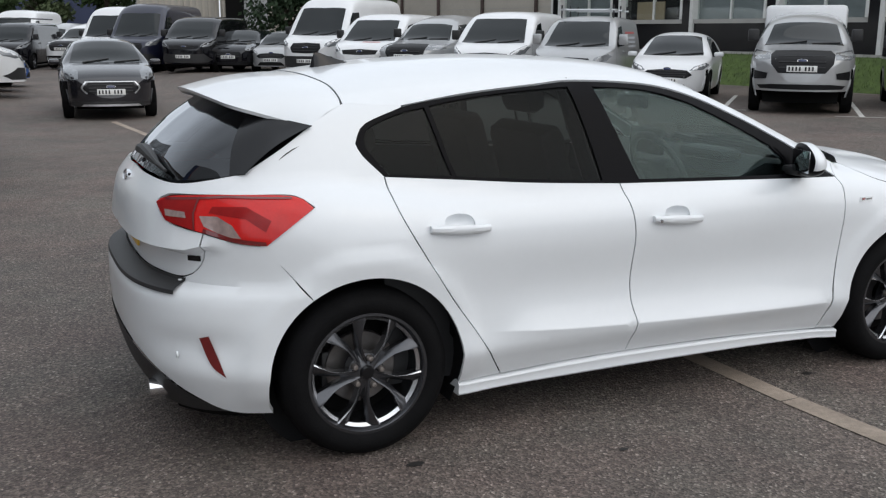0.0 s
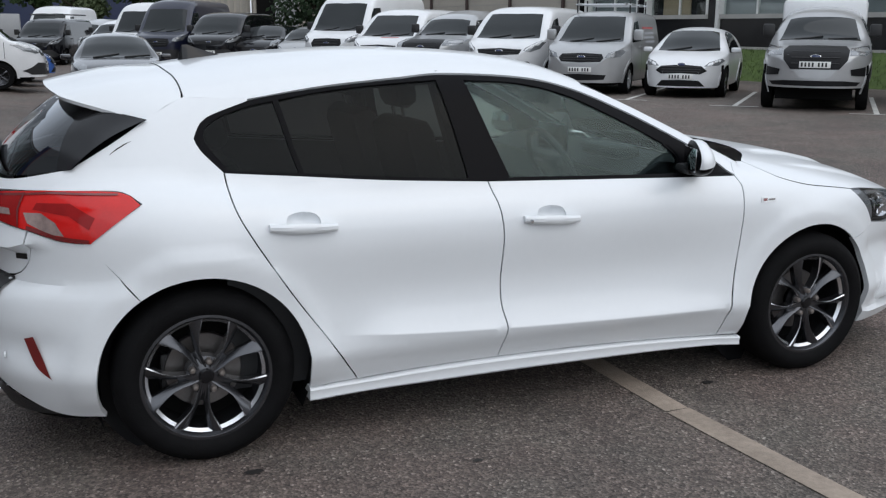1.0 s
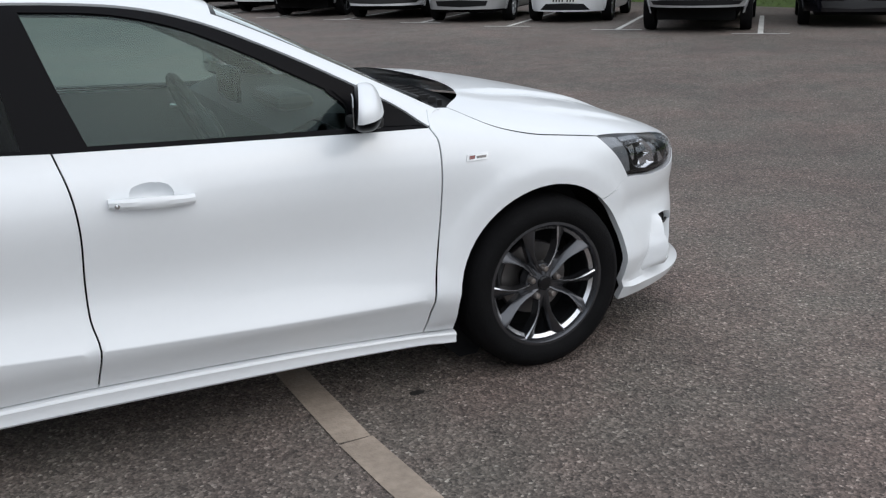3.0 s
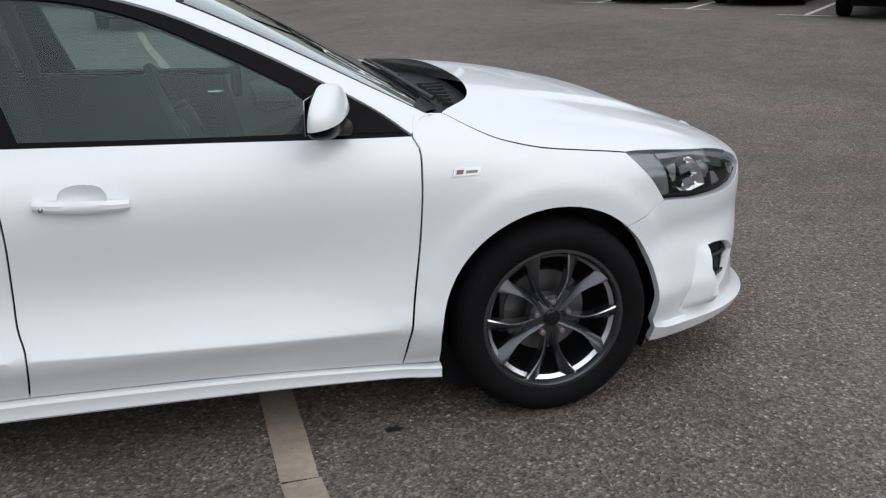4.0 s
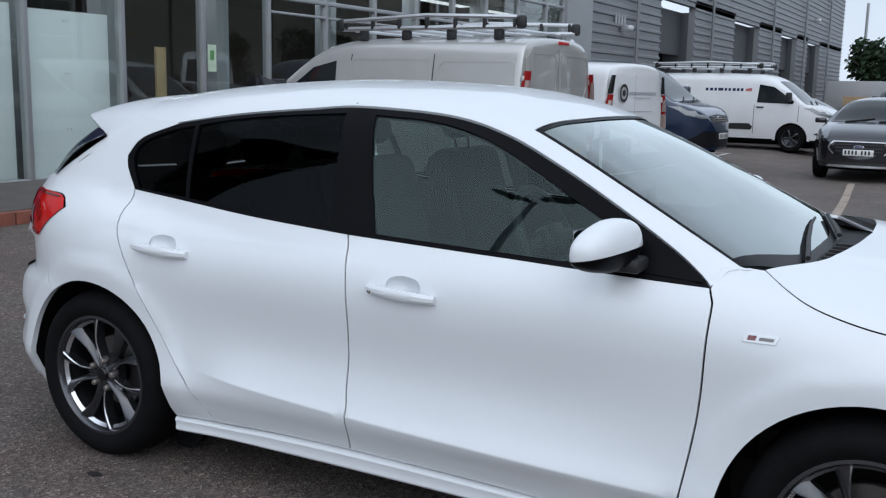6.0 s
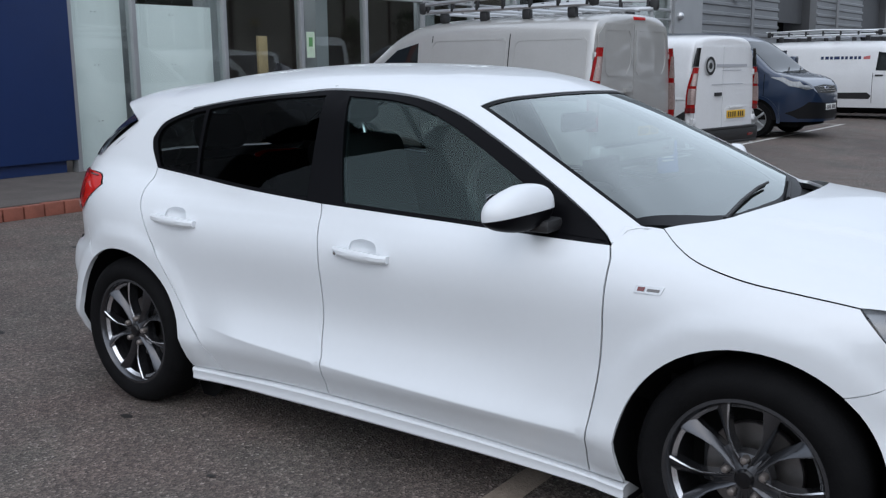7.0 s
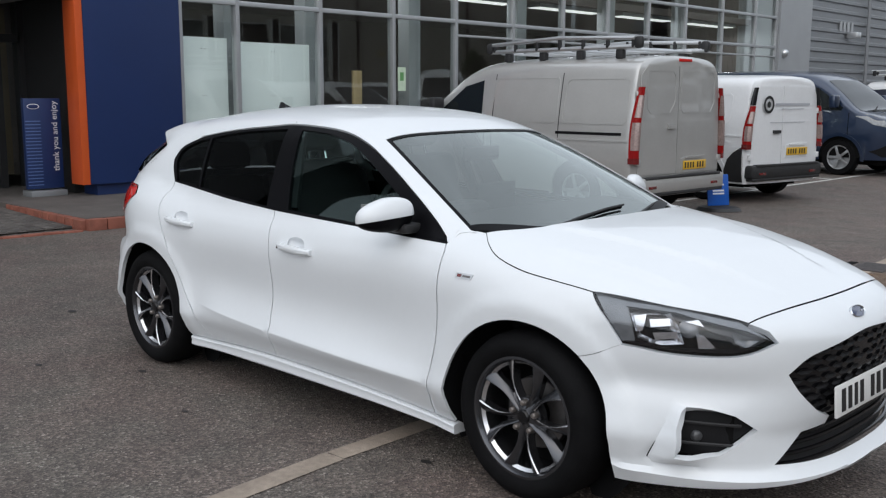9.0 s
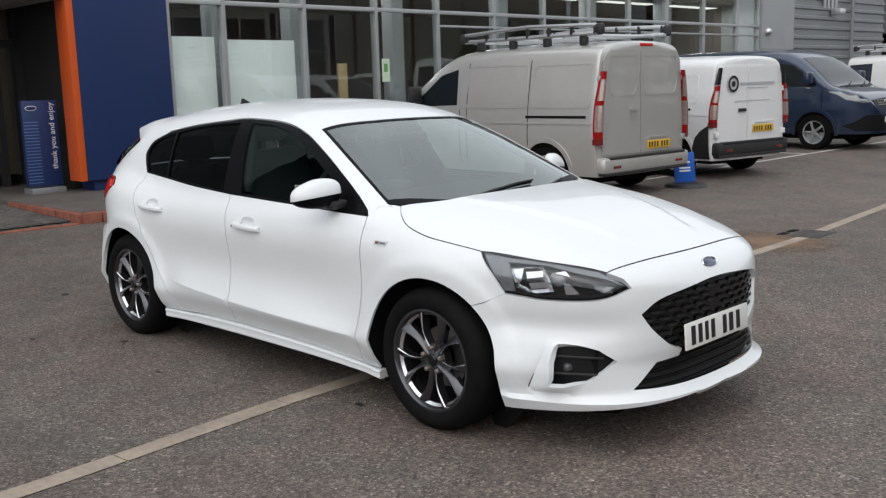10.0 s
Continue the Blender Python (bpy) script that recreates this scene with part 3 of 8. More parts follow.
HOOD_Z = float(R_.lay("top", np.array([(3.476, 0.0)]))[0][2]) - 0.003
NOSE3 = [(float(x), float(y), float(z) - 0.003) for x, y, z in R_.lay("top", np.array(HOOD_NOSE))]
bump_loop = outline([(0.0, HOOD_Z), *cf(NOSE3[::-1])[1:]], cf([NOSE3[0], *nose_cut[::-1][1:]]), cf(HL_LOW[::-1]), cf(BLINE_F[::-1]), [cf(BLINE_F)[0]] + arch_f[1:-1] + cf([(3.04, -0.74, 0.172)]), cf([(3.04, -0.74, 0.172), (3.26, -0.66, 0.188), (3.515, -0.38, 0.212), (3.57, 0.0, 0.222)]),
    [(0.0, 0.222), LOWER[0][0]], LOWER[0], LOWER[1], [LOWER[1][-1], cf([(3.6, -0.262, 0.372)])[0]], [cf([(3.6, -0.262, 0.372)])[0], GRILLE[0][0]], GRILLE[0], GRILLE[1], [GRILLE[1][-1], (0.0, HOOD_Z)])


def bump_lay(V, skn=R_, how="cylf"):
    P = skn.lay(how, V)
    z = P[:, 2]
    # lip at the foot and a blade beside the lamp opening
    n = np.stack([np.cos(V[:, 0] / 0.8), -np.sin(V[:, 0] / 0.8), 0 * z], 1)
    a = V[:, 0]
    lip = 0.036 * (1 - bump01(z, 0.226, 0.252)) - 0.016 * np.exp(-((z - 0.535) / 0.05) ** 2) * bump01(a, 0.25, 0.5)
    a0, a1 = np.interp(z, FIN_Z, FIN_IN), np.interp(z, FIN_Z, FIN_OUT)
    fin = (0.054 * np.clip((a1 - a) / (a1 - a0), 0, 1) - 0.016 * np.clip((a1 - a) / 0.007, 0, 1) * (1 - bump01(a1 - a, 0.012, 0.035))) * bump01(a, a0 - 0.10, a0 - 0.004) * bump01(z, 0.262, 0.285) * (1 - bump01(z, 0.445, 0.475))
    return P + n * (lip * (1 - bump01(a, 0.66, 0.76)) + fin)[:, None]


FIN_Z = [p[2] for p in SLOT]
FIN_OUT = [p[0] for p in cf(SLOT)]
FIN_IN = [float(np.interp(z, [p[2] for p in FOG_L], [p[0] for p in cf(FOG_L)])) for z in FIN_Z]


bv, bf = sheet(bump_loop, 0.018, holes=(fog,), folds=[smooth_line(cf(SLOT), 0.012), smooth_line([(a - 0.008, z) for a, z in cf(SLOT)], 0.012)])
bp = bump_lay(bv)
both = np.concatenate([bp, bp * np.array([1, -1, 1])])
bumper = skin_mesh("front_bumper", both, [tuple(f) for f in bf] + [tuple(int(i) + len(bp) for i in f[::-1]) for f in bf], WHITE, car, flange=0.025)[0]


def insert(name, loop, depth, material, label="", grid=0.03, how="cylf", sk=R_, mirror=True, parent=None):
    V, F = sheet(loop, grid)
    P = sk.lay(how, V)
    c = np.array([np.mean(P[:, 0]), np.mean(P[:, 1]), 0])
    sg = 1 if how == "cylf" else -1
    n = np.stack([sg * np.cos(V[:, 0] / 0.8), -np.sin(V[:, 0] / 0.8), 0 * V[:, 0]], 1)
    return skin_mesh(name, P - n * depth, F, material, parent or car, label, flange=0.0, mirror=mirror)


insert("fog_lamp_recess", fog, 0.028, DARK_TRIM, "black fog lamp surround")
insert("radiator_grille", outline([(-0.001, 0.40), GRILLE[0][0]], GRILLE[0], GRILLE[1], [GRILLE[1][-1], (-0.001, 0.40)]), 0.022, GLOSSBLK, "black honeycomb grille")
insert("lower_grille", outline([(0.0, 0.38), (0.0, LOWER[0][0][1])], LOWER[0], LOWER[1], [LOWER[1][-1], (0.0, 0.38)]), 0.03, PLASTIC, "black lower air intake")

# head lamps
HL = outline(cf(HL_TOP), cf(HL_LOW[::-1]), cf([HL_LOW[0], (3.03, -0.80, 0.735), HL_TOP[0]]))
lamps = insert("headlamp", HL, 0.055, LAMP_DARK, "smoked headlamp with clear reflectors", grid=0.02)
LAMP_COVER = glass("clear_lamp_cover", (0.90, 0.91, 0.93), 0.06, 1.2)


def corners(pts, wrap=cf):
    w = wrap(pts)
    return outline(*[[a, b] for a, b in zip(w, w[1:] + w[:1])], step=0.01)


def bowl(name, pts, rim, deep, material):
    """A dished reflector: its rim lies near the cover, its middle further in."""
    loop = corners(pts)
    V, F = sheet(loop, 0.008)
    P = R_.lay("cylf", V)
    L = np.array(loop)
    gap = np.min(np.hypot(V[:, None, 0] - L[None, :, 0], V[:, None, 1] - L[None, :, 1]), axis=1)
    n = np.stack([np.cos(V[:, 0] / 0.8), -np.sin(V[:, 0] / 0.8), 0 * V[:, 0]], 1)
    P = P - n * (rim + (deep - rim) * (1 - (1 - np.clip(gap / 0.030, 0, 1)) ** 2))[:, None]
    skin_mesh(name, P, F, material, lamps[0], flange=0.0)
    skin_mesh(name, P * np.array([1, -1, 1]), F, material, lamps[1], flange=0.0)


def lamp_piece(name, pts, depth, material):
    loop = corners(pts)
    V, F = sheet(loop, 0.014)
    P = R_.lay("cylf", V)
    n = np.stack([np.cos(V[:, 0] / 0.8), -np.sin(V[:, 0] / 0.8), 0 * V[:, 0]], 1)
    P = P - n * depth
    skin_mesh(name, P, F, material, lamps[0], flange=0.008)
    skin_mesh(name, P * np.array([1, -1, 1]), F, material, lamps[1], flange=0.008)


lamp_piece("lamp_side", [(2.975, -0.79, 0.822), (3.10, -0.77, 0.800), (3.135, -0.77, 0.672), (3.092, -0.795, 0.668)], 0.022, LAMP_GREY)
lamp_piece("lamp_brow", [(3.10, -0.77, 0.802), (3.25, -0.69, 0.790), (3.42, -0.575, 0.752), (3.50, -0.512, 0.694), (3.44, -0.57, 0.728), (3.25, -0.70, 0.779), (3.10, -0.775, 0.788)], 0.014, LAMP_GREY)
lamp_piece("lamp_sill", [(3.10, -0.785, 0.672), (3.17, -0.755, 0.662), (3.25, -0.722, 0.654), (3.42, -0.615, 0.657), (3.49, -0.53, 0.684), (3.42, -0.615, 0.672), (3.25, -0.722, 0.666), (3.16, -0.76, 0.676)], 0.012, GLOSSBLK)
bowl("lamp_reflector", [(3.112, -0.771, 0.768), (3.17, -0.745, 0.778), (3.235, -0.71, 0.776), (3.262, -0.71, 0.738), (3.282, -0.704, 0.680), (3.205, -0.746, 0.668), (3.143, -0.771, 0.688)], 0.014, 0.050, LAMP_CHROME)
for shard in ([(3.128, -0.77, 0.760), (3.166, -0.75, 0.766), (3.152, -0.755, 0.712), (3.140, -0.765, 0.708)], [(3.176, -0.748, 0.752), (3.234, -0.715, 0.758), (3.238, -0.715, 0.736), (3.180, -0.748, 0.726)], [(3.186, -0.745, 0.708), (3.258, -0.71, 0.718), (3.268, -0.71, 0.696), (3.200, -0.745, 0.684)]):
    lamp_piece("lamp_facet", shard, 0.024, LAMP_CHROME)
bowl("lamp_projector", [(3.274, -0.712, 0.738), (3.286, -0.70, 0.754), (3.308, -0.688, 0.756), (3.330, -0.675, 0.740), (3.334, -0.68, 0.716), (3.316, -0.69, 0.700), (3.290, -0.705, 0.700), (3.276, -0.712, 0.715)], 0.030, 0.012, LAMP_GREY)
lamp_piece("lamp_wing", [(3.322, -0.69, 0.716), (3.342, -0.675, 0.712), (3.378, -0.655, 0.672), (3.335, -0.687, 0.664)], 0.016, LAMP_CHROME)
lamp_piece("lamp_wing", [(3.290, -0.70, 0.752), (3.330, -0.675, 0.760), (3.345, -0.67, 0.738), (3.330, -0.675, 0.742)], 0.018, LAMP_CHROME)
bowl("lamp_indicator", [(3.405, -0.613, 0.726), (3.476, -0.548, 0.700), (3.446, -0.585, 0.674), (3.415, -0.61, 0.690)], 0.012, 0.030, LAMP_GREY)
for k, ob in enumerate(insert("lamp_cover", HL, 0.002, LAMP_COVER, "clear lamp cover", grid=0.02)):
    ob.parent = lamps[k]
    ob.visible_shadow = False

# tail lamps, tailgate and rear bumper
cr = lambda pts: skin.wrap("cylr", pts)
TL = outline(cr([(-0.675, -0.511, 0.953), (-0.642, -0.561, 0.978), (-0.477, -0.709, 0.992), (-0.239, -0.775, 0.987), (-0.182, -0.82, 0.948)]), cr([(-0.182, -0.82, 0.948), (-0.374, -0.842, 0.824)]), cr([(-0.374, -0.842, 0.824), (-0.487, -0.795, 0.833), (-0.579, -0.723, 0.863), (-0.664, -0.588, 0.897)]), cr([(-0.664, -0.588, 0.897), (-0.675, -0.511, 0.953)]))
insert("tail_lamp", TL, -0.006, RED_LENS, "red wrap-round tail lamp", how="cylr", sk=skin, grid=0.02)
for nm, pts, mt, dp in (
    ("lamp_band", [(-0.548, -0.72, 0.952), (-0.42, -0.77, 0.955), (-0.325, -0.80, 0.910), (-0.36, -0.82, 0.872), (-0.43, -0.79, 0.915), (-0.555, -0.715, 0.930)], RED_MID, -0.008),
    ("lamp_reflector", [(-0.585, -0.70, 0.920), (-0.535, -0.745, 0.920), (-0.485, -0.78, 0.892), (-0.455, -0.80, 0.848), (-0.51, -0.77, 0.852), (-0.575, -0.72, 0.886)], PINK_LENS, -0.009),
    ("lamp_edge", [(-0.375, -0.842, 0.838), (-0.487, -0.795, 0.848), (-0.579, -0.723, 0.878), (-0.579, -0.723, 0.865), (-0.487, -0.795, 0.834), (-0.372, -0.842, 0.826)], RED_DARK, -0.010),
    ("lamp_edge", [(-0.66, -0.55, 0.974), (-0.477, -0.72, 0.990), (-0.25, -0.785, 0.986), (-0.25, -0.785, 0.980), (-0.477, -0.725, 0.983), (-0.655, -0.56, 0.966)], RED_DARK, -0.010),
    ("lamp_inner", [(-0.672, -0.515, 0.953), (-0.642, -0.561, 0.976), (-0.560, -0.655, 0.984), (-0.598, -0.675, 0.930), (-0.602, -0.695, 0.872), (-0.662, -0.588, 0.898)], RED_MID, -0.009),
    ("lamp_seam", [(-0.556, -0.655, 0.985), (-0.550, -0.66, 0.985), (-0.592, -0.682, 0.930), (-0.596, -0.70, 0.870), (-0.602, -0.697, 0.870), (-0.598, -0.677, 0.930)], RED_DARK, -0.011),
    ("lamp_reflector", [(-0.655, -0.57, 0.936), (-0.612, -0.65, 0.932), (-0.610, -0.66, 0.912), (-0.650, -0.58, 0.914)], PINK_LENS, -0.012)):
    insert(nm, outline(*[[a, b] for a, b in zip(cr(pts), cr(pts[1:] + pts[:1]))], step=0.01), dp, mt, how="cylr", sk=skin, grid=0.014)
TG_SIDE = cr([(-0.393, -0.674, 1.060), (-0.45, -0.70, 1.012), (-0.484, -0.708, 0.992)])
TG_LOW = cr([(-0.583, -0.718, 0.860), (-0.593, -0.714, 0.795), (-0.606, -0.702, 0.745), (-0.665, -0.640, 0.694), (-0.74, -0.45, 0.690), (-0.76, 0.0, 0.690)])
RG_LOW = cr([(-0.393, -0.674, 1.058), (-0.596, -0.564, 1.020), (-0.675, -0.36, 1.022), (-0.70, 0.0, 1.030)])
tg = outline(RG_LOW[::-1], TG_SIDE, [TG_SIDE[-1], *cr([(-0.66, -0.55, 0.984), (-0.678, -0.507, 0.953)])], cr([(-0.678, -0.507, 0.953), (-0.667, -0.585, 0.893), (-0.583, -0.718, 0.860)]), TG_LOW, [TG_LOW[-1], RG_LOW[-1]])
V_, F_ = sheet(tg, 0.028)
P_ = skin.lay("cylr", V_)
both = np.concatenate([P_, P_ * np.array([1, -1, 1])])
skin_mesh("tailgate", both, [tuple(f) for f in F_] + [tuple(int(i) + len(P_) for i in f[::-1]) for f in F_], WHITE, car, flange=0.012)
def along(line, n):
    L = np.array(smooth_line(line, 0.01))
    d = np.concatenate([[0], np.cumsum(np.linalg.norm(np.diff(L, axis=0), axis=1))])
    return np.stack([np.interp(np.linspace(0, d[-1], n), d, L[:, k]) for k in range(3)], 1)


# from the middle (u = 0) to the side (u = 1), from the tailgate (v = 0) up to the spoiler (v = 1)
RW_LOW = along([(-0.672, 0.0, 1.036), (-0.655, -0.30, 1.030), (-0.590, -0.52, 1.026), (-0.393, -0.668, 1.058)], 41)
RW_TOP = along([(-0.392, 0.0, 1.284), (-0.372, -0.30, 1.276), (-0.290, -0.52, 1.252), (-0.134, -0.634, 1.216)], 41)


def rear_glass(u, v, out=0.0):
    a = np.array([np.interp(u, np.linspace(0, 1, 41), RW_LOW[:, k]) for k in range(3)])
    b = np.array([np.interp(u, np.linspace(0, 1, 41), RW_TOP[:, k]) for k in range(3)])
    p = a + (b - a) * v
    n = np.array([-0.62, -0.5 * u, 0.62])
    side = np.array([0.0, -0.024 * u ** 5, 0.0])
    return p + n * (0.022 * math.sin(math.pi * v) + out) + side


def rear_sheet(name, u_of, material, label, out, nv=13, nu=25, both=True):
    vs, fs = [], []
    for v in np.linspace(0, 1, nv):
        u0, u1 = u_of(v)
        for u in np.linspace(u0, u1, nu):
            p = rear_glass(abs(u), v, out)
            vs.append((p[0], p[1] if u >= 0 else -p[1], p[2]))
    for i in range(nv - 1):
        for j in range(nu - 1):
            fs.append((i * nu + j, i * nu + j + 1, (i + 1) * nu + j + 1, (i + 1) * nu + j))
    return finish(name, vs, fs, material, car, label)


rear_sheet("rear_window", lambda v: (-1.0, 1.0), GLASS_T, "dark tinted rear window", 0.0, nu=49)
for s in (-1, 1):
    rear_sheet("rear_window_border", lambda v: (s * (0.93 - 0.27 * v), s * 1.0), GLOSSBLK, "gloss black window edge", 0.004)

# dark backing strips added to close the slits beside the glass
for s in (-1, 1):
    vs = []
    for v in np.linspace(0, 1, 13):
        a, b = rear_glass(0.90, v, -0.012), rear_glass(1.0, v, -0.030)
        vs += [(a[0], s * -a[1], a[2]), (b[0] + 0.02, s * (-b[1] + 0.012), b[2] - 0.01)]
    finish("rear_window_seal", vs, [(2 * i, 2 * i + 1, 2 * i + 3, 2 * i + 2) for i in range(12)], TRIM_BLK, car)

arch_r = cr([on_side(ARCH_R * math.cos(radians(a)), HUB_Z + ARCH_R * math.sin(radians(a))) for a in np.linspace(124, 195, 16)])
RB_TOP = cr([(-0.76, 0.0, 0.666), (-0.74, -0.45, 0.666), (-0.665, -0.645, 0.690), (-0.606, -0.706, 0.742), (-0.588, -0.718, 0.795), (-0.579, -0.722, 0.858)])
rb = outline(RB_TOP, cr([(-0.579, -0.722, 0.858), (-0.487, -0.795, 0.829), (-0.374, -0.842, 0.819)]), cr([(-0.374, -0.842, 0.819), on_side(-0.30, 0.738), on_side(-0.210, 0.626)]), arch_r + cr([(-0.362, -0.80, 0.195)]), cr([(-0.362, -0.80, 0.195), (-0.50, -0.74, 0.205), (-0.60, -0.67, 0.262), (-0.731, -0.53, 0.352), (-0.79, -0.284, 0.41), (-0.797, 0.0, 0.415)]), [cr([(-0.797, 0.0, 0.415)])[0], RB_TOP[0]])


def rb_lay(V):
    P = skin.lay("cylr", V)
    n = np.stack([-np.cos(V[:, 0] / 0.8), -np.sin(V[:, 0] / 0.8), 0 * V[:, 0]], 1)
    a, z = V[:, 0], V[:, 1]
    d = 0.016 * np.exp(-((z - 0.47 - 0.1 * (a - 0.6)) / 0.055) ** 2) * bump01(a, 0.30, 0.55) * (1 - bump01(a, 0.58, 0.70))
    lip = 0.006 * (1 - bump01(z, 0.22, 0.27)) * (1 - bump01(a, 0.55, 0.68))
    return P + n * (lip - d)[:, None]


V_, F_ = sheet(rb, 0.024)
P_ = rb_lay(V_)
both = np.concatenate([P_, P_ * np.array([1, -1, 1])])
skin_mesh("rear_bumper", both, [tuple(f) for f in F_] + [tuple(int(i) + len(P_) for i in f[::-1]) for f in F_], WHITE, car, flange=0.02)
dif = outline(cr([(-0.50, -0.74, 0.203), (-0.60, -0.67, 0.258), (-0.731, -0.53, 0.348), (-0.79, -0.284, 0.405), (-0.797, 0.0, 0.410)]), [cr([(-0.797, 0.0, 0.410)])[0], (0.0, 0.21)], [(0.0, 0.21), *cr([(-0.62, -0.45, 0.19), (-0.50, -0.74, 0.203)])])
insert("rear_diffuser", dif, -0.004, PLASTIC, "black lower rear diffuser", how="cylr", sk=skin)
def bumper_step():
    """A ribbed black strip on the ledge between the bumper and the tailgate."""
    al = np.linspace(-0.475, 0.475, 45)
    rows = []
    for z, zz, out in ((0.690, 0.688, 0.004), (0.678, 0.678, 0.006), (0.650, 0.664, 0.0), (0.640, 0.654, 0.006), (0.632, 0.640, 0.006)):
        P = skin.lay("cylr", np.stack([np.abs(al), np.full(45, z)], 1))
        n = np.stack([-np.cos(np.abs(al) / 0.8), -np.sin(np.abs(al) / 0.8)], 1)
        P[:, :2] += n * out
        rows.append([(p[0], p[1] if a >= 0 else -p[1], zz) for p, a in zip(P, al)])
    vs = [p for r in rows for p in r]
    fs = [(i * 45 + j, i * 45 + j + 1, (i + 1) * 45 + j + 1, (i + 1) * 45 + j) for i in range(4) for j in range(44)]
    finish("bumper_step", vs, fs, PLASTIC, car, "black bumper protector")


bumper_step()
lp = outline(cr([(-0.585, -0.733, 0.497), (-0.556, -0.755, 0.506)]), cr([(-0.556, -0.755, 0.506), (-0.509, -0.795, 0.357)]), cr([(-0.509, -0.795, 0.357), (-0.552, -0.760, 0.403), (-0.585, -0.733, 0.497)]), step=0.01)
insert("rear_reflector", lp, -0.002, RED_DARK, "narrow dark red reflector", how="cylr", sk=skin, grid=0.02)

# roof spoiler: from the roof seam back to its trailing edge, with pointed sides
def spoiler():
    P = skin.lay("top", np.array(smooth_line(SEAM_R, 0.03)))
    seam = [(p[0] - 0.005, p[1], p[2] - 0.001) for p in P] + [(-0.068, -float(skin.half(-0.06, 1.262)) - 0.001, 1.262), (-0.140, -0.645, 1.213)]
    tail = [(-0.462, 0.0, 1.322), (-0.460, -0.15, 1.320), (-0.448, -0.30, 1.312), (-0.425, -0.42, 1.300), (-0.395, -0.50, 1.287), (-0.27, -0.573, 1.250), (-0.134, -0.645, 1.212)]

    def along(line, n, curve_pts=0.004):
        L = np.array(smooth_line(line, 0.01)) if len(line) < 12 else np.array(line)
        d = np.concatenate([[0], np.cumsum(np.linalg.norm(np.diff(L, axis=0), axis=1))])
        return np.stack([np.interp(np.linspace(0, d[-1], n), d, L[:, k]) for k in range(3)], 1)

    n, m = 26, 11
    A, B = along(seam, n), along(tail, n)
    half_top = []
    for a, b in zip(A, B):
        k = min(1.0, np.linalg.norm(b - a) / 0.4)
        half_top.append([tuple(a + (b - a) * t + np.array([0, 0, 0.016 * k * math.sin(math.pi * t) - 0.002 * (1 - t)])) for t in np.linspace(0, 1, m)])
    rows = [[(x, -y, z) for x, y, z in r] for r in half_top[:0:-1]] + half_top
    vs = [p for r in rows for p in r]
    N = len(rows)
    low = []
    for r in rows:
        L = math.dist(r[0], r[-1])
        low += [(x + 0.010 * t, y, z - min(0.9, L) * (0.05 * t * (1 - t) * 2) - 0.010 - 0.005 * t) for (x, y, z), t in zip(r, np.linspace(0, 1, m))]
    k0 = len(vs)
    vs += low
    fs = []
    for i in range(N - 1):
        for j in range(m - 1):
            q = (i * m + j, i * m + j + 1, (i + 1) * m + j + 1, (i + 1) * m + j)
            fs.append(q)
            fs.append(tuple(k0 + v for v in q[::-1]))
        fs.append((i * m + m - 1, k0 + i * m + m - 1, k0 + (i + 1) * m + m - 1, (i + 1) * m + m - 1))
    return finish("roof_spoiler", vs, fs, WHITE, car, sharp=50)


spoiler()

# side windows: black surround, then the panes set into it
surround = outline(BELT, WTOP[::-1], WBACK[::-1])
QG = outline([(0.125, 1.038), (0.24, 1.030), (0.375, 1.022)], [(0.375, 1.022), (0.352, 1.10), (0.312, 1.272)], [(0.312, 1.272), (0.21, 1.253), (0.085, 1.208), (0.050, 1.158), (0.07, 1.11), (0.125, 1.038)])
RG = outline([(0.392, 1.020), (0.70, 0.995), (1.030, 0.972)], [(1.030, 0.972), (1.000, 1.15), (0.965, 1.338)], [(0.965, 1.338), (0.70, 1.322), (0.50, 1.302), (0.332, 1.276)], [(0.332, 1.276), (0.370, 1.10), (0.392, 1.022)])
FG = outline([(1.205, 0.968), (1.66, 0.953), (1.985, 0.946)], [(1.985, 0.949), (2.00, 1.005), (1.94, 1.062)], [(1.94, 1.068), (1.73, 1.178), (1.52, 1.272), (1.32, 1.320), (1.082, 1.336)], [(1.082, 1.336), (1.14, 1.15), (1.205, 0.968)])
V_, F_ = sheet(surround, 0.035, holes=(QG, RG, FG))
skin_mesh("window_surround", skin.lay("side", V_), F_, TRIM_BLK, car, "satin black window surround", off=-0.002, flange=0.02, mirror=True)
for nm, lp, mt, lb in (("quarter_window", QG, GLASS_R, "dark tinted glass"), ("rear_door_window", RG, GLASS_R, "dark tinted glass"), ("front_door_window", FG, GLASS_F, "clear greenish glass")):
    skin.panel(nm, lp, "side", mt, car, lb, off=-0.008, flange=0.0, mirror=True, grid=0.06)

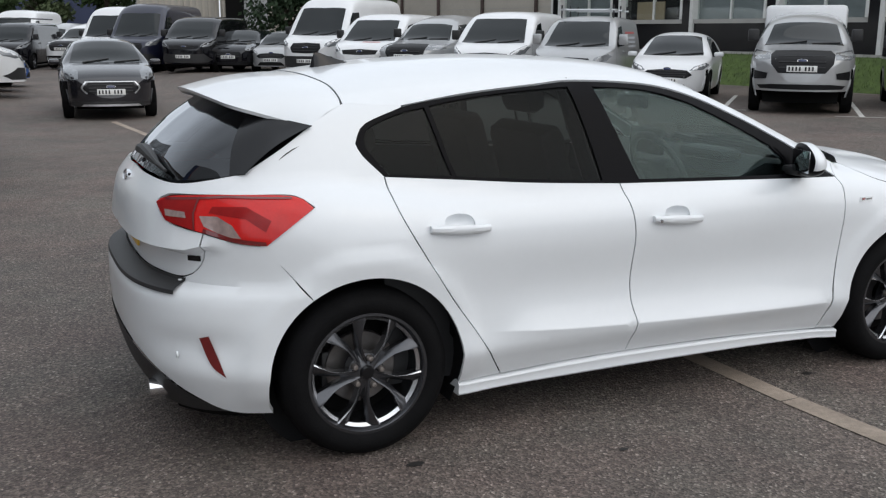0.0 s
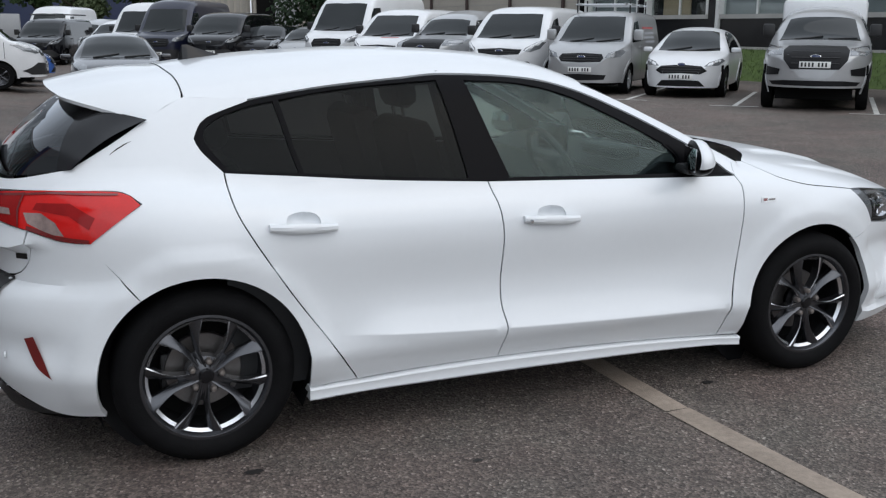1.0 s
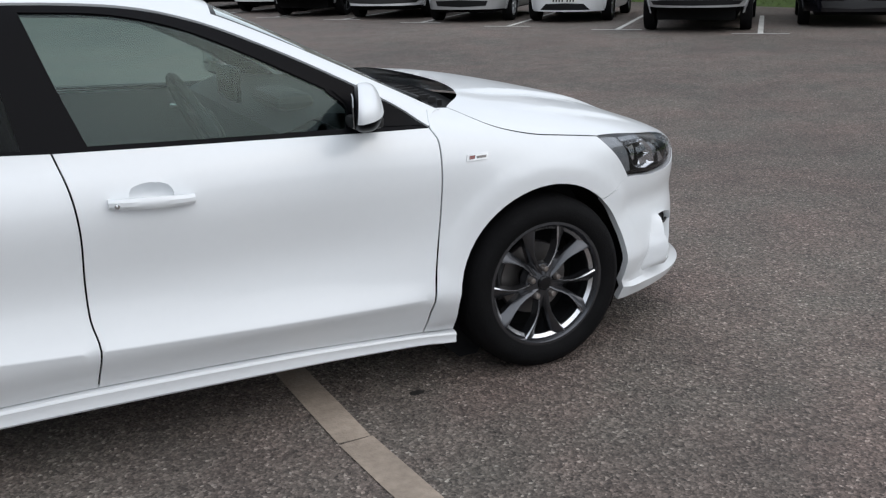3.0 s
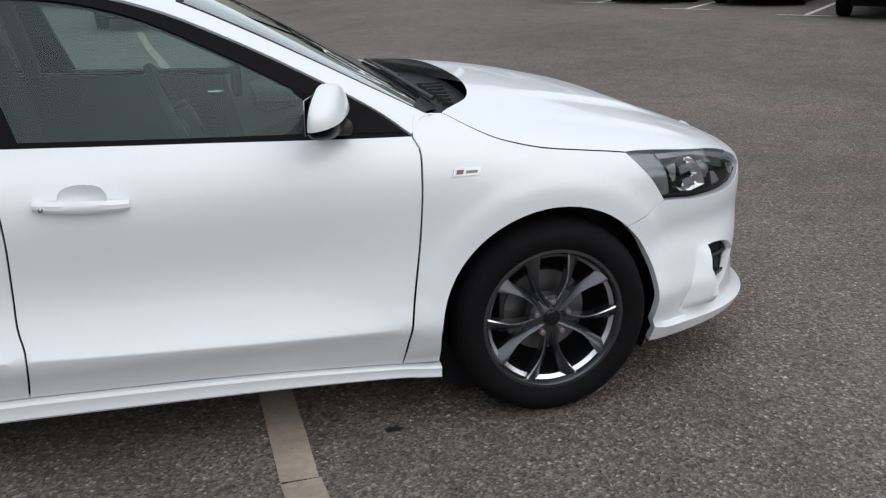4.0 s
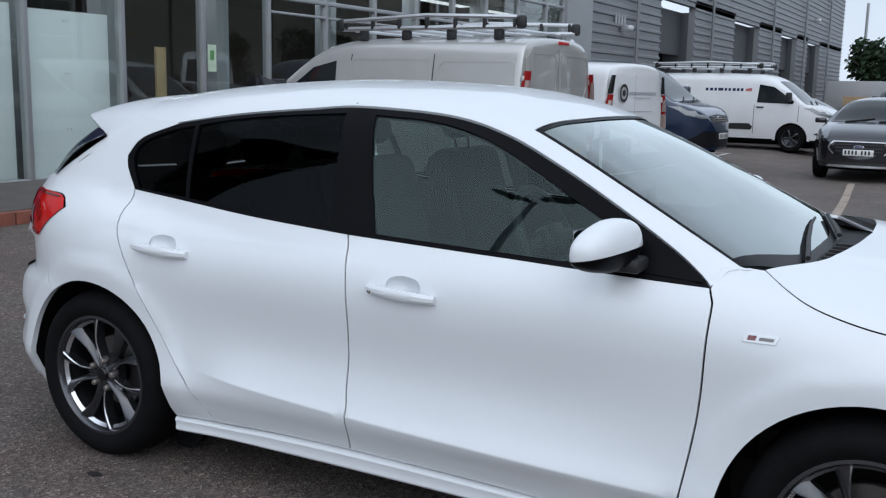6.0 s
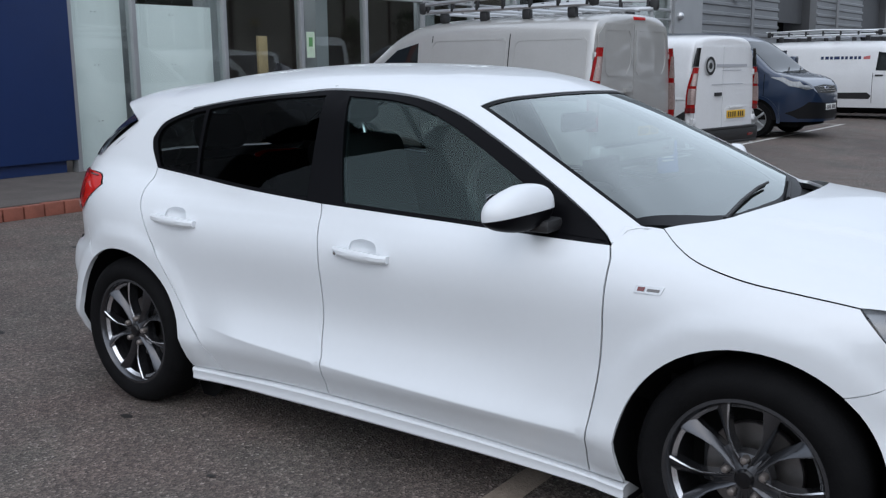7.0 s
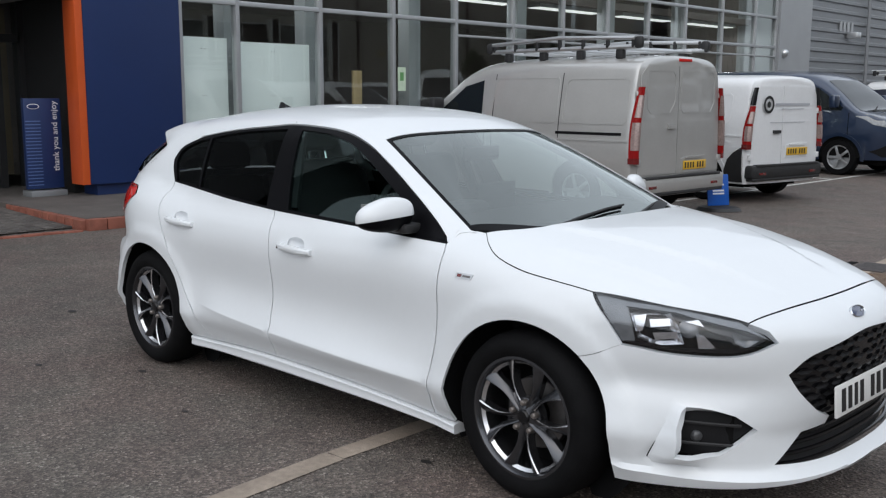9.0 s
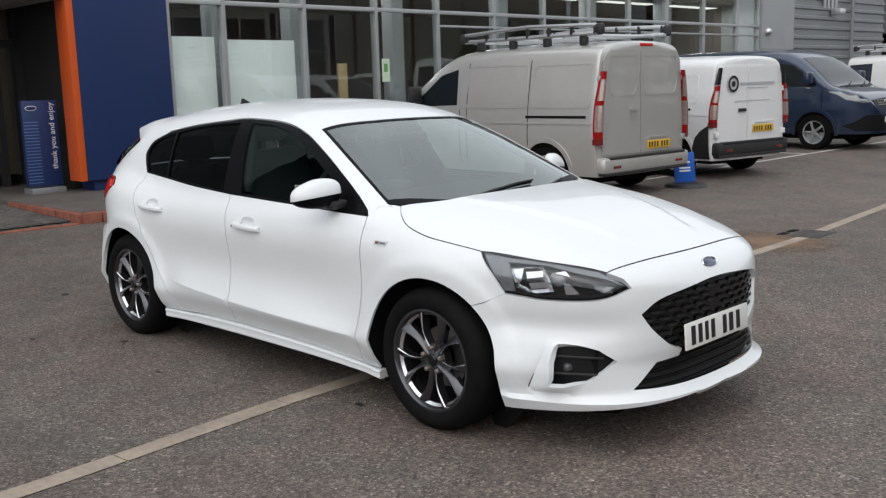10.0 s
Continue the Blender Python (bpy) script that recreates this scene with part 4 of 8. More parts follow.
# inner shell, black so the panel gaps read as shade; wheel wells and floor
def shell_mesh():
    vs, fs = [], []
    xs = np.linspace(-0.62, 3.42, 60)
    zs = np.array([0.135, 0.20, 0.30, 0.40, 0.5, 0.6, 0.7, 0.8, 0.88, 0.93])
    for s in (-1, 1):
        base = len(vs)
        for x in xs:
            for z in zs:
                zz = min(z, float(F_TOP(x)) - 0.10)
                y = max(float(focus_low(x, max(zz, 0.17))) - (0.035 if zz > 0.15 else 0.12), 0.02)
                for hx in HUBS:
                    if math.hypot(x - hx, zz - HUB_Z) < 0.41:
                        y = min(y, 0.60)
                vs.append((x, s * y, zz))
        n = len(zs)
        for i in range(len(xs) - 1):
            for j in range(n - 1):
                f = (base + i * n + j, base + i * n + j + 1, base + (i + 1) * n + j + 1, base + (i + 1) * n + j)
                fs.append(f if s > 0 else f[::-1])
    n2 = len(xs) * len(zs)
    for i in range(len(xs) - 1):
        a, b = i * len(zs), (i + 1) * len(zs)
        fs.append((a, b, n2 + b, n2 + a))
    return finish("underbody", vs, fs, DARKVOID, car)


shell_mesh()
for hx in HUBS:
    for s in (-1, 1):
        vs, fs = lathe([(0.395, s * 0.88), (0.40, s * 0.62), (0.05, s * 0.60)], 40)
        keep = [f for f in fs if np.mean([vs[i][2] for i in f]) > -0.20]
        vs2 = [(v[0] + hx, v[1], v[2] + HUB_Z) for v in vs]
        vs2 = [(x, s * min(abs(y), max(float(focus_low(x, max(z, 0.2))) - 0.012, 0.5)), z) for x, y, z in vs2]
        finish("wheel_arch_liner", vs2, keep, DARK_TRIM, car)


# wheels
def wheel(parent, m, right, r=0.323, rim_r=0.228, width=0.215, style="alloy"):
    w = new("wheel")
    w.parent = parent
    w.matrix_local = m
    h = width / 2
    vs, fs = lathe([(rim_r - 0.004, -h + 0.012), (rim_r + 0.012, -h - 0.004), (rim_r + 0.05, -h - 0.012), (r - 0.028, -h), (r - 0.010, -h + 0.016), (r, -h + 0.045), (r, h - 0.045), (r - 0.012, h - 0.014), (rim_r + 0.04, h), (rim_r, h - 0.01)], 56)
    finish("tyre", vs, fs, RUBBER, w, sharp=50)
    vs, fs = lathe([(rim_r + 0.004, -h + 0.004), (rim_r - 0.006, -h + 0.003), (rim_r - 0.014, -h + 0.014), (rim_r - 0.022, -h + 0.045), (rim_r - 0.03, 0.06), (rim_r, h - 0.01)], 56)
    finish("rim", vs, fs, ALLOY, w, sharp=30)
    return w, h


def spokes(w, h, rim_r, n=5):
    """Five pairs of slim spokes that split from the hub, with bright machined edges."""
    for k in range(n):
        a0 = 2 * math.pi * k / n + math.pi / 2
        for sgn in (-1, 1):
            bm, bright = bmesh.new(), bmesh.new()
            prof = [(0.030, 0.26, 0.012, 0.024), (0.060, 0.190, 0.0105, 0.020), (0.090, 0.165, 0.0100, 0.017), (0.120, 0.180, 0.0100, 0.014), (0.150, 0.222, 0.0130, 0.011), (0.180, 0.268, 0.0175, 0.009), (0.202, 0.290, 0.0225, 0.008), (rim_r - 0.004, 0.300, 0.0280, 0.010)]
            rows = []
            for r, da, hw, dep in prof:
                a = a0 + sgn * da * (1 if r > 0.05 else 0.6)
                c, s = math.cos(a), math.sin(a)
                y = -h + dep + 0.006
                row = []
                o = hw * sgn
                for tw, dy in ((o, 0.045), (o, 0.004), (0.80 * o, 0.0), (0.45 * o, 0.0015), (-0.35 * o, 0.010), (-o, 0.022), (-o, 0.050)):
                    row.append((r * c - tw * s, y + dy, r * s + tw * c))
                rows.append(row)
            vv = [[bm.verts.new(p) for p in row] for row in rows]
            for p, q in zip(vv, vv[1:]):
                for j in range(6):
                    bm.faces.new((p[j], p[j + 1], q[j + 1], q[j]))
            bm.faces.new(vv[0])
            bm.faces.new(vv[-1][::-1])
            bmesh.ops.recalc_face_normals(bm, faces=bm.faces)
            spoke = part("spoke", bm, ALLOY, w, sharp=22)
            vv = [[bright.verts.new(Vector(row[1]) + Vector((0, -0.001, 0))), bright.verts.new(Vector(row[2]) + Vector((0, -0.001, 0)))] for row in rows[1:]]
            for p, q in zip(vv, vv[1:]):
                bright.faces.new((p[0], p[1], q[1], q[0]))
            bmesh.ops.recalc_face_normals(bright, faces=bright.faces)
            part("spoke_edge", bright, MACHINED, w)
        bm = bmesh.new()
        rows = []
        for r, da, dep in ((0.040, 0.20, 0.034), (0.075, 0.17, 0.034), (0.098, 0.16, 0.040)):
            rows.append([bm.verts.new((r * math.cos(a0 + q * da), -h + dep + (0.008 if q == 0 else 0.0), r * math.sin(a0 + q * da))) for q in (-1, -0.5, 0, 0.5, 1)])
        for p, q in zip(rows, rows[1:]):
            for j in range(4):
                bm.faces.new((p[j], p[j + 1], q[j + 1], q[j]))
        bmesh.ops.recalc_face_normals(bm, faces=bm.faces)
        part("spoke_web", bm, ALLOY, w)
    vs, fs = lathe([(0.0, -h + 0.022), (0.024, -h + 0.024), (0.028, -h + 0.030), (0.070, -h + 0.040), (0.074, -h + 0.075)], 32)
    finish("hub", vs, fs, ALLOY, w)
    vs, fs = lathe([(0.0, -h + 0.015), (0.022, -h + 0.017), (0.027, -h + 0.023), (0.027, -h + 0.03)], 24)
    finish("centre_cap", vs, fs, GLOSSBLK, w)
    for k in range(5):
        a = 2 * math.pi * (k + 0.5) / 5 + math.pi / 2
        vs, fs = lathe([(0.0, -h + 0.012), (0.008, -h + 0.013), (0.0115, -h + 0.018), (0.0125, -h + 0.05)], 12)
        finish("wheel_nut", [(v[0] + 0.055 * math.cos(a), v[1], v[2] + 0.055 * math.sin(a)) for v in vs], fs, NUT, w)
    vs, fs = lathe([(0.06, 0.0), (0.135, -0.004), (0.138, 0.0), (0.138, 0.02)], 40)
    finish("brake_disc", vs, fs, STEEL, w)
    vs, fs = lathe([(rim_r - 0.016, -h + 0.024), (rim_r - 0.028, -h + 0.036)], 56)
    finish("rim_lip", vs, fs, MACHINED, w)
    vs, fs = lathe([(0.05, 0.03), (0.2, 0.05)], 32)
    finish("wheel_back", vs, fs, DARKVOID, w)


for hx, turn in ((0.0, 47.0), (2.70, 36.0)):
    for s in (-1, 1):
        m = pose(hx, s * (0.862 - 0.1075), HUB_Z, 0, 0, 0 if s < 0 else 180) @ Matrix.Rotation(radians(turn), 4, "Y")
        w, h = wheel(car, m, s < 0)
        spokes(w, h, 0.228)
        bm = bmesh.new()
        box(bm, -0.15, -0.06, 0.0, 0.05, -0.07, 0.07, 0.012, Matrix.Rotation(radians(-turn), 4, "Y"))
        part("brake_caliper", bm, PLASTIC, w)


# door handles
def handle(x0, x1, z, lock, parent):
    for s in (-1, 1):
        xs = np.linspace(x0, x1, 9)
        bm = bmesh.new()
        pts = []
        for i, x in enumerate(xs):
            t = i / 8
            y = float(skin.half(x, z)) + 0.010 + 0.018 * math.sin(math.pi * t) ** 0.5
            pts.append((x, s * y, z - 0.02 * (t - 0.5) * 0.6))
        rows = []
        for i, (x, y, zz) in enumerate(pts):
            t = i / 8
            hh = 0.013 + 0.004 * math.sin(math.pi * t)
            rows.append([bm.verts.new((x, y + s * dy, zz + dz)) for dy, dz in ((-0.02, -hh * 0.8), (0.002, -hh), (0.009, -hh * 0.4), (0.009, hh * 0.4), (0.002, hh), (-0.02, hh * 0.8))])
        for p, q in zip(rows, rows[1:]):
            for j in range(6):
                bm.faces.new((p[j], p[(j + 1) % 6], q[(j + 1) % 6], q[j]))
        bm.faces.new(rows[0])
        bm.faces.new(rows[-1][::-1])
        bmesh.ops.recalc_face_normals(bm, faces=bm.faces)
        part("handle", bm, WHITE, parent[0 if s < 0 else 1])
        if lock and s < 0:
            vs, fs = lathe([(0.0, -0.002), (0.007, -0.001), (0.008, 0.004)], 14)
            finish("lock", [(v[0] + x0 + 0.022, v[1] - float(skin.half(x0, z)) - 0.030, v[2] + z) for v in vs], fs, CHROME, parent[0])
        cup = cup_line(x0, x1, z)
        if s < 0:
            V, F = sheet(cup, 0.012)
            P = skin.lay("side", V)
            c = np.array([(x0 + x1) / 2, z + 0.015])
            d = np.clip(1 - np.hypot((V[:, 0] - c[0]) / 0.07, (V[:, 1] - c[1]) / 0.034), 0, 1)
            P[:, 1] += 0.034 * d ** 0.6
            skin_mesh("handle_cup", P, F, WHITE, parent[0], flange=0.0)
            skin_mesh("handle_cup", P * np.array([1, -1, 1]), F, WHITE, parent[1], flange=0.0)


handle(*HANDLE_F, True, front_doors)
handle(*HANDLE_R, False, rear_doors)

# door mirrors: black housing, white cap, glass
def mirror_form(s, k):
    bm = bmesh.new()
    bmesh.ops.create_uvsphere(bm, u_segments=32, v_segments=20, radius=1.0)
    for v in bm.verts:
        x, y, z = v.co
        f = lambda q, e: abs(q) ** e * math.copysign(1, q)
        x, y, z = f(x, 0.75), f(y, 0.72), f(z, 0.72)
        out = (y + 1) / 2
        xx = x * (0.064 if x > 0 else 0.040) * (1 - 0.22 * max(0.0, x) * abs(z))
        v.co = Vector((2.042 + k * xx - 0.075 * out, 0.902 + k * 0.112 * y, 1.016 + k * (0.074 - 0.022 * max(0.0, y)) * (z if z > 0 else 0.92 * z) - 0.012 * y))
        if v.co.x < 2.010 - 0.075 * out:
            v.co.x = 2.010 - 0.075 * out
        v.co.y *= s
    if s < 0:
        bmesh.ops.reverse_faces(bm, faces=bm.faces)
    return bm


for s in (-1, 1):
    mirror = part("door_mirror", mirror_form(s, 0.975), TRIM_BLK, car, "white-capped door mirror with a black base", sharp=40)
    bm = mirror_form(s, 1.0)
    for co, no in (((2.03, s * 0.898, 1.007), (-0.16, 0.06 * s, 1)), ((1.979, s * 0.902, 1.0), (1, 0.34 * s, -0.10))):
        bmesh.ops.bisect_plane(bm, geom=bm.verts[:] + bm.edges[:] + bm.faces[:], plane_co=co, plane_no=no, clear_inner=True)
    part("mirror_cap", bm, WHITE, mirror, "glossy white cap", sharp=40)
    bm = bmesh.new()
    box(bm, 1.99, 2.09, min(s * 0.76, s * 0.86), max(s * 0.76, s * 0.86), 0.945, 0.985, 0.012)
    part("mirror_base", bm, PLASTIC, mirror)
    bm = bmesh.new()
    box(bm, -0.002, 0.002, -0.078, 0.078, -0.048, 0.046, 0.001, pose(1.968, s * 0.898, 1.020, 0, 0, 18.8 * s))
    part("mirror_glass", bm, MIRROR, mirror)
    skin.panel("mirror_triangle", outline([(2.00, 0.946), (2.25, 0.932)], [(2.25, 0.932), (2.16, 0.985), (1.955, 1.066)], [(1.955, 1.066), (2.005, 1.01), (2.00, 0.946)]), "side", TRIM_BLK, car, off=0.002, flange=0.0, mirror=False) if s < 0 else None

# number plates, badges, aerial, wipers
plate_m = pose(3.632, -0.018, 0.458, 0, -4, 0)


def bars(parent, m, widths, h, material, name="plate_bar"):
    for y, w in widths:
        bm = bmesh.new()
        box(bm, 0.0, 0.003, y - w / 2, y + w / 2, -h, h, 0, m)
        part(name, bm, material, parent, smooth=False)


GLYPHS = [(-0.205, 0.030), (-0.150, 0.028), (-0.098, 0.024), (-0.046, 0.028), (0.052, 0.028), (0.108, 0.032), (0.168, 0.028)]
np_f = boxed("number_plate", -0.010, 0.0, -0.26, 0.26, -0.056, 0.056, PLATE_W, car, "white front number plate", bevel=0.003, m=plate_m)
bars(np_f, plate_m, GLYPHS, 0.040, PLATE_BAR)
m_r = pose(-0.716, 0, 0.800, 0, -4, 180)
np_r = boxed("number_plate", -0.010, 0.0, -0.26, 0.26, -0.056, 0.056, PLATE_Y, car, "yellow rear number plate", bevel=0.003, m=m_r)
bars(np_r, m_r, GLYPHS, 0.040, PLATE_BAR)


def oval(name, m, a, b, material, rim, parent):
    vs, fs = lathe([(0.0, -0.006), (0.8, -0.005), (0.86, -0.003)], 28)
    o = finish(name, [m @ Vector((-y, x * a, z * b)) for x, y, z in vs], fs, material, parent)
    vs, fs = lathe([(0.86, -0.005), (0.92, -0.008), (1.0, -0.004), (1.0, 0.01)], 28)
    finish("badge_rim", [m @ Vector((-y, x * a, z * b)) for x, y, z in vs], fs, rim, o)
    return o


BADGE = mat("dark_blue_badge", (0.01, 0.02, 0.08), 0.2, coat=1.0)
oval("front_badge", pose(3.571, 0, 0.728, 0, -38, 0), 0.058, 0.025, BADGE, CHROME, car)
oval("rear_badge", pose(-0.712, 0, 0.985, 0, -20, 180), 0.055, 0.023, BADGE, CHROME, car)
for k in range(5):
    y = 0.15 - 0.075 * k
    boxed("tailgate_letter", -0.722, -0.706, y - 0.018, y + 0.018, 0.912, 0.936, CHROME, car)
lp = outline(cr([(-0.648, -0.655, 0.772), (-0.605, -0.705, 0.776)]), cr([(-0.605, -0.705, 0.776), (-0.605, -0.705, 0.756)]), cr([(-0.605, -0.705, 0.756), (-0.648, -0.655, 0.752)]), [cr([(-0.648, -0.655, 0.752)])[0], cr([(-0.648, -0.655, 0.772)])[0]])
insert("trim_badge", lp, -0.003, GLOSSBLK, how="cylr", sk=skin, mirror=False)
sb = skin.panel("side_badge", outline([(2.372, 0.808), (2.452, 0.808)], [(2.452, 0.808), (2.462, 0.829)], [(2.462, 0.829), (2.378, 0.829)], [(2.378, 0.829), (2.372, 0.808)], step=0.008), "side", ALU, car, "small metal wing badge", off=0.003, flange=0.003, grid=0.02)[0]
skin.panel("badge_bar", outline([(2.383, 0.813), (2.403, 0.813)], [(2.403, 0.813), (2.407, 0.825)], [(2.407, 0.825), (2.386, 0.825)], [(2.386, 0.825), (2.383, 0.813)], step=0.006), "side", RED_DARK, sb, off=0.005, flange=0.0, grid=0.02)
skin.panel("badge_bar", outline([(2.412, 0.814), (2.447, 0.814)], [(2.447, 0.814), (2.450, 0.822)], [(2.450, 0.822), (2.414, 0.822)], [(2.414, 0.822), (2.412, 0.814)], step=0.006), "side", STEEL, sb, off=0.005, flange=0.0, grid=0.02)
# roof fin
bm = bmesh.new()
prof = ((0.225, 0.0, 0.006), (0.19, 0.014, 0.018), (0.14, 0.036, 0.023), (0.10, 0.056, 0.024), (0.078, 0.058, 0.022), (0.066, 0.030, 0.020), (0.060, 0.0, 0.016))
rows = []
for x, hh, wd in prof:
    zr = float(G_TOP(x)) - 0.003
    rows.append([bm.verts.new(p) for p in ((x, -wd, zr), (x, -wd * 0.35, zr + 0.004 + hh * 0.7), (x, 0, zr + 0.004 + hh), (x, wd * 0.35, zr + 0.004 + hh * 0.7), (x, wd, zr))])
for p, q in zip(rows, rows[1:]):
    for k in range(4):
        bm.faces.new((p[k], p[k + 1], q[k + 1], q[k]))
bmesh.ops.recalc_face_normals(bm, faces=bm.faces)
part("roof_aerial", bm, GLOSSBLK, car, "black shark-fin aerial")
# windscreen wipers and the rear wiper
for pts in ([(2.44, -0.36), (2.40, -0.10), (2.37, 0.14), (2.36, 0.28)], [(2.45, 0.24), (2.41, 0.38), (2.37, 0.52)]):
    P = CAB.lay("top", np.array(pts))
    bm = bmesh.new()
    tube(bm, [(p[0], p[1], p[2] + 0.014) for i, p in enumerate(P)], [0.008, 0.007, 0.006, 0.005][:len(P)], 8)
    w = part("wiper", bm, PLASTIC, car)
    bm = bmesh.new()
    tube(bm, [(p[0] - 0.012, p[1], p[2] + 0.003) for p in P[:]], 0.005, 6)
    part("blade", bm, RUBBER, w)
bm = bmesh.new()
tube(bm, [rear_glass(u, v, 0.026) for u, v in ((0.02, 0.13), (0.12, 0.15), (0.30, 0.13), (0.46, 0.085), (0.58, 0.05))], [0.020, 0.024, 0.021, 0.010, 0.006], 10)
part("rear_wiper", bm, PLASTIC, car)

# grille mesh, intake slats, fog lamp, sensors
gl = outline([(0.0, 0.412), GRILLE[0][0]], GRILLE[0], GRILLE[1], [GRILLE[1][-1], (0.0, 0.412)])
cells = []
for r in range(9):
    for c in range(-1, 9):
        cells.append((c * 0.058 + (0.029 if r % 2 else 0.0), 0.425 + r * 0.031))
C = np.array(cells)
C = C[in_poly(C, gl) & (C[:, 0] > 0.01)]
for a, z in C:
    hexa = [(a + 0.024 * math.cos(t), z + 0.0105 * math.sin(t)) for t in np.linspace(0, 2 * math.pi, 7)[:-1]]
    P = R_.lay("cylf", np.array(hexa + [(a, z)]))
    n = np.array([math.cos(a / 0.8), -math.sin(a / 0.8), 0])
    ring, mid = P[:6] - n * 0.014, P[6] - n * 0.021
    for sg in (1, -1):
        q = [tuple(p * np.array([1, sg, 1])) for p in ring] + [tuple(mid * np.array([1, sg, 1]))]
        fs = [(i, (i + 1) % 6, 6) if sg > 0 else ((i + 1) % 6, i, 6) for i in range(6)]
        finish("grille_cell", q, fs, DARK_TRIM, car, smooth=False)
for z in (0.262, 0.295, 0.328, 0.356):
    amax = np.interp(z, [0.25, 0.362], [0.36, 0.30])
    al = np.linspace(-amax, amax, 22)
    P = R_.lay("cylf", np.stack([al, np.full(22, z)], 1))
    bm = bmesh.new()
    tube(bm, [(p[0] - 0.014, p[1], p[2]) for p in P], 0.008, 6)
    part("intake_slat", bm, GLOSSBLK, car)
for s in (-1, 1):
    fa = 0.8 * math.atan2(0.655, 3.30 - 2.4)
    fp = R_.lay("cylf", np.array([(fa, 0.365)]))[0]
    fn = np.array([math.cos(fa / 0.8), -math.sin(fa / 0.8), 0.0])
    ft = np.array([math.sin(fa / 0.8), math.cos(fa / 0.8), 0.0])
    vs, fs = lathe([(0.0, -0.004), (0.012, -0.003), (0.016, 0.0), (0.022, 0.012)], 18)
    pts = [fp - fn * (0.022 + v[1]) + ft * v[0] + np.array([0, 0, v[2]]) for v in vs]
    finish("fog_lamp", [(p[0], p[1] * -s, p[2]) for p in pts], fs if s < 0 else [f[::-1] for f in fs], LAMP_DARK, car)
    vs, fs = lathe([(0.0, -0.003), (0.011, -0.002), (0.012, 0.004)], 14)
    finish("parking_sensor", [Vector((-0.655 + v[1] - 0.0, s * 0.665 + v[0] * 0.8, 0.425 + v[2])) for v in vs], fs, WHITE, car)
for s in (-1, 1):
    bm = bmesh.new()
    tube(bm, [(-0.60, s * 0.47, 0.245), (-0.735, s * 0.47, 0.245)], 0.036, 16)
    part("exhaust_tip", bm, CHROME, car)
# black strip in the bumper groove, its shade put into the colour
slot_o, slot_i = [(a - 0.001, z) for a, z in cf(SLOT)], [(a - 0.011, z) for a, z in cf(SLOT)]
insert("bumper_slot", outline(slot_o, [slot_o[-1], slot_i[-1]], slot_i[::-1], [slot_i[0], slot_o[0]], step=0.01), 0.006, DARKVOID, grid=0.012)
for z in (0.345, 0.415):
    bar = cf([(3.272, -0.72, z), (3.37, -0.66, z - 0.004), (3.44 if z < 0.4 else 3.455, -0.60, z - 0.01)])
    P = R_.lay("cylf", np.array(smooth_line(bar, 0.02)))
    for sg in (1, -1):
        bm = bmesh.new()
        tube(bm, [(p[0] - 0.014, (p[1] + 0.012) * sg, p[2]) for p in P], 0.006, 6)
        part("fog_slat", bm, PLASTIC, car)

# cabin
def seat(x, y, w, back, tall=1.0):
    st = new("car_seat")
    st.parent = car
    tagged(st, "black cloth car seat")
    bm = bmesh.new()
    box(bm, x - 0.05, x + 0.47, y - w / 2, y + w / 2, 0.42, 0.60, 0.06)
    part("seat_cushion", bm, SEAT, st)
    bm = bmesh.new()
    box(bm, -0.07, 0.07, -w / 2, w / 2, 0.0, 0.66 * tall, 0.06, pose(x - 0.03, y, 0.54, 0, -16, 0))
    part("seat_back", bm, SEAT, st)
    bm = bmesh.new()
    box(bm, -0.05, 0.05, -0.13, 0.13, 0.70 * tall, 0.90 * tall, 0.045, pose(x - 0.03, y, 0.54, 0, -14, 0))
    part("head_restraint", bm, SEAT, st)
    for d in (-0.06, 0.06) if tall == 1.0 else ():
        bm = bmesh.new()
        tube(bm, [(x - 0.20, y + d, 1.16), (x - 0.225, y + d, 1.26)], 0.007, 6)
        part("restraint_post", bm, CHROME, st)


for y in (-0.37, 0.37):
    seat(1.10, y, 0.50, True)
for y in (-0.40, 0.0, 0.40):
    seat(0.30, y, 0.40, True, 0.80)
bm = bmesh.new()
for i, (x, z) in enumerate(((1.78, 0.80), (1.80, 0.93), (1.95, 0.985), (2.28, 0.955), (2.36, 0.75))):
    for y in (-0.70, 0.70):
        bm.verts.new((x, y, z))
bm.verts.ensure_lookup_table()
for i in range(4):
    bm.faces.new((bm.verts[2 * i], bm.verts[2 * i + 1], bm.verts[2 * i + 3], bm.verts[2 * i + 2]))
bmesh.ops.solidify(bm, geom=bm.faces[:], thickness=0.03)
dash = part("dashboard", bm, CABIN, car, "charcoal moulded dashboard")
bm = bmesh.new()
box(bm, 1.80, 1.83, -0.13, 0.13, 0.96, 1.09, 0.008)
part("screen", bm, GLOSSBLK, dash)
bm = bmesh.new()
box(bm, 1.84, 1.98, -0.53, -0.21, 0.97, 1.03, 0.03)
part("instrument_hood", bm, CABIN, dash)
sw = new("steering_wheel")
sw.parent = car
sw.matrix_local = pose(1.62, -0.37, 0.93, 0, -26, 0)
bm = bmesh.new()
tube(bm, [(0, 0.185 * math.cos(a), 0.185 * math.sin(a)) for a in np.linspace(0, 2 * math.pi, 33)], 0.016, 8, caps=False)
part("wheel_rim", bm, PLASTIC, sw)
bm = bmesh.new()
box(bm, -0.01, 0.05, -0.07, 0.07, -0.07, 0.05, 0.02)
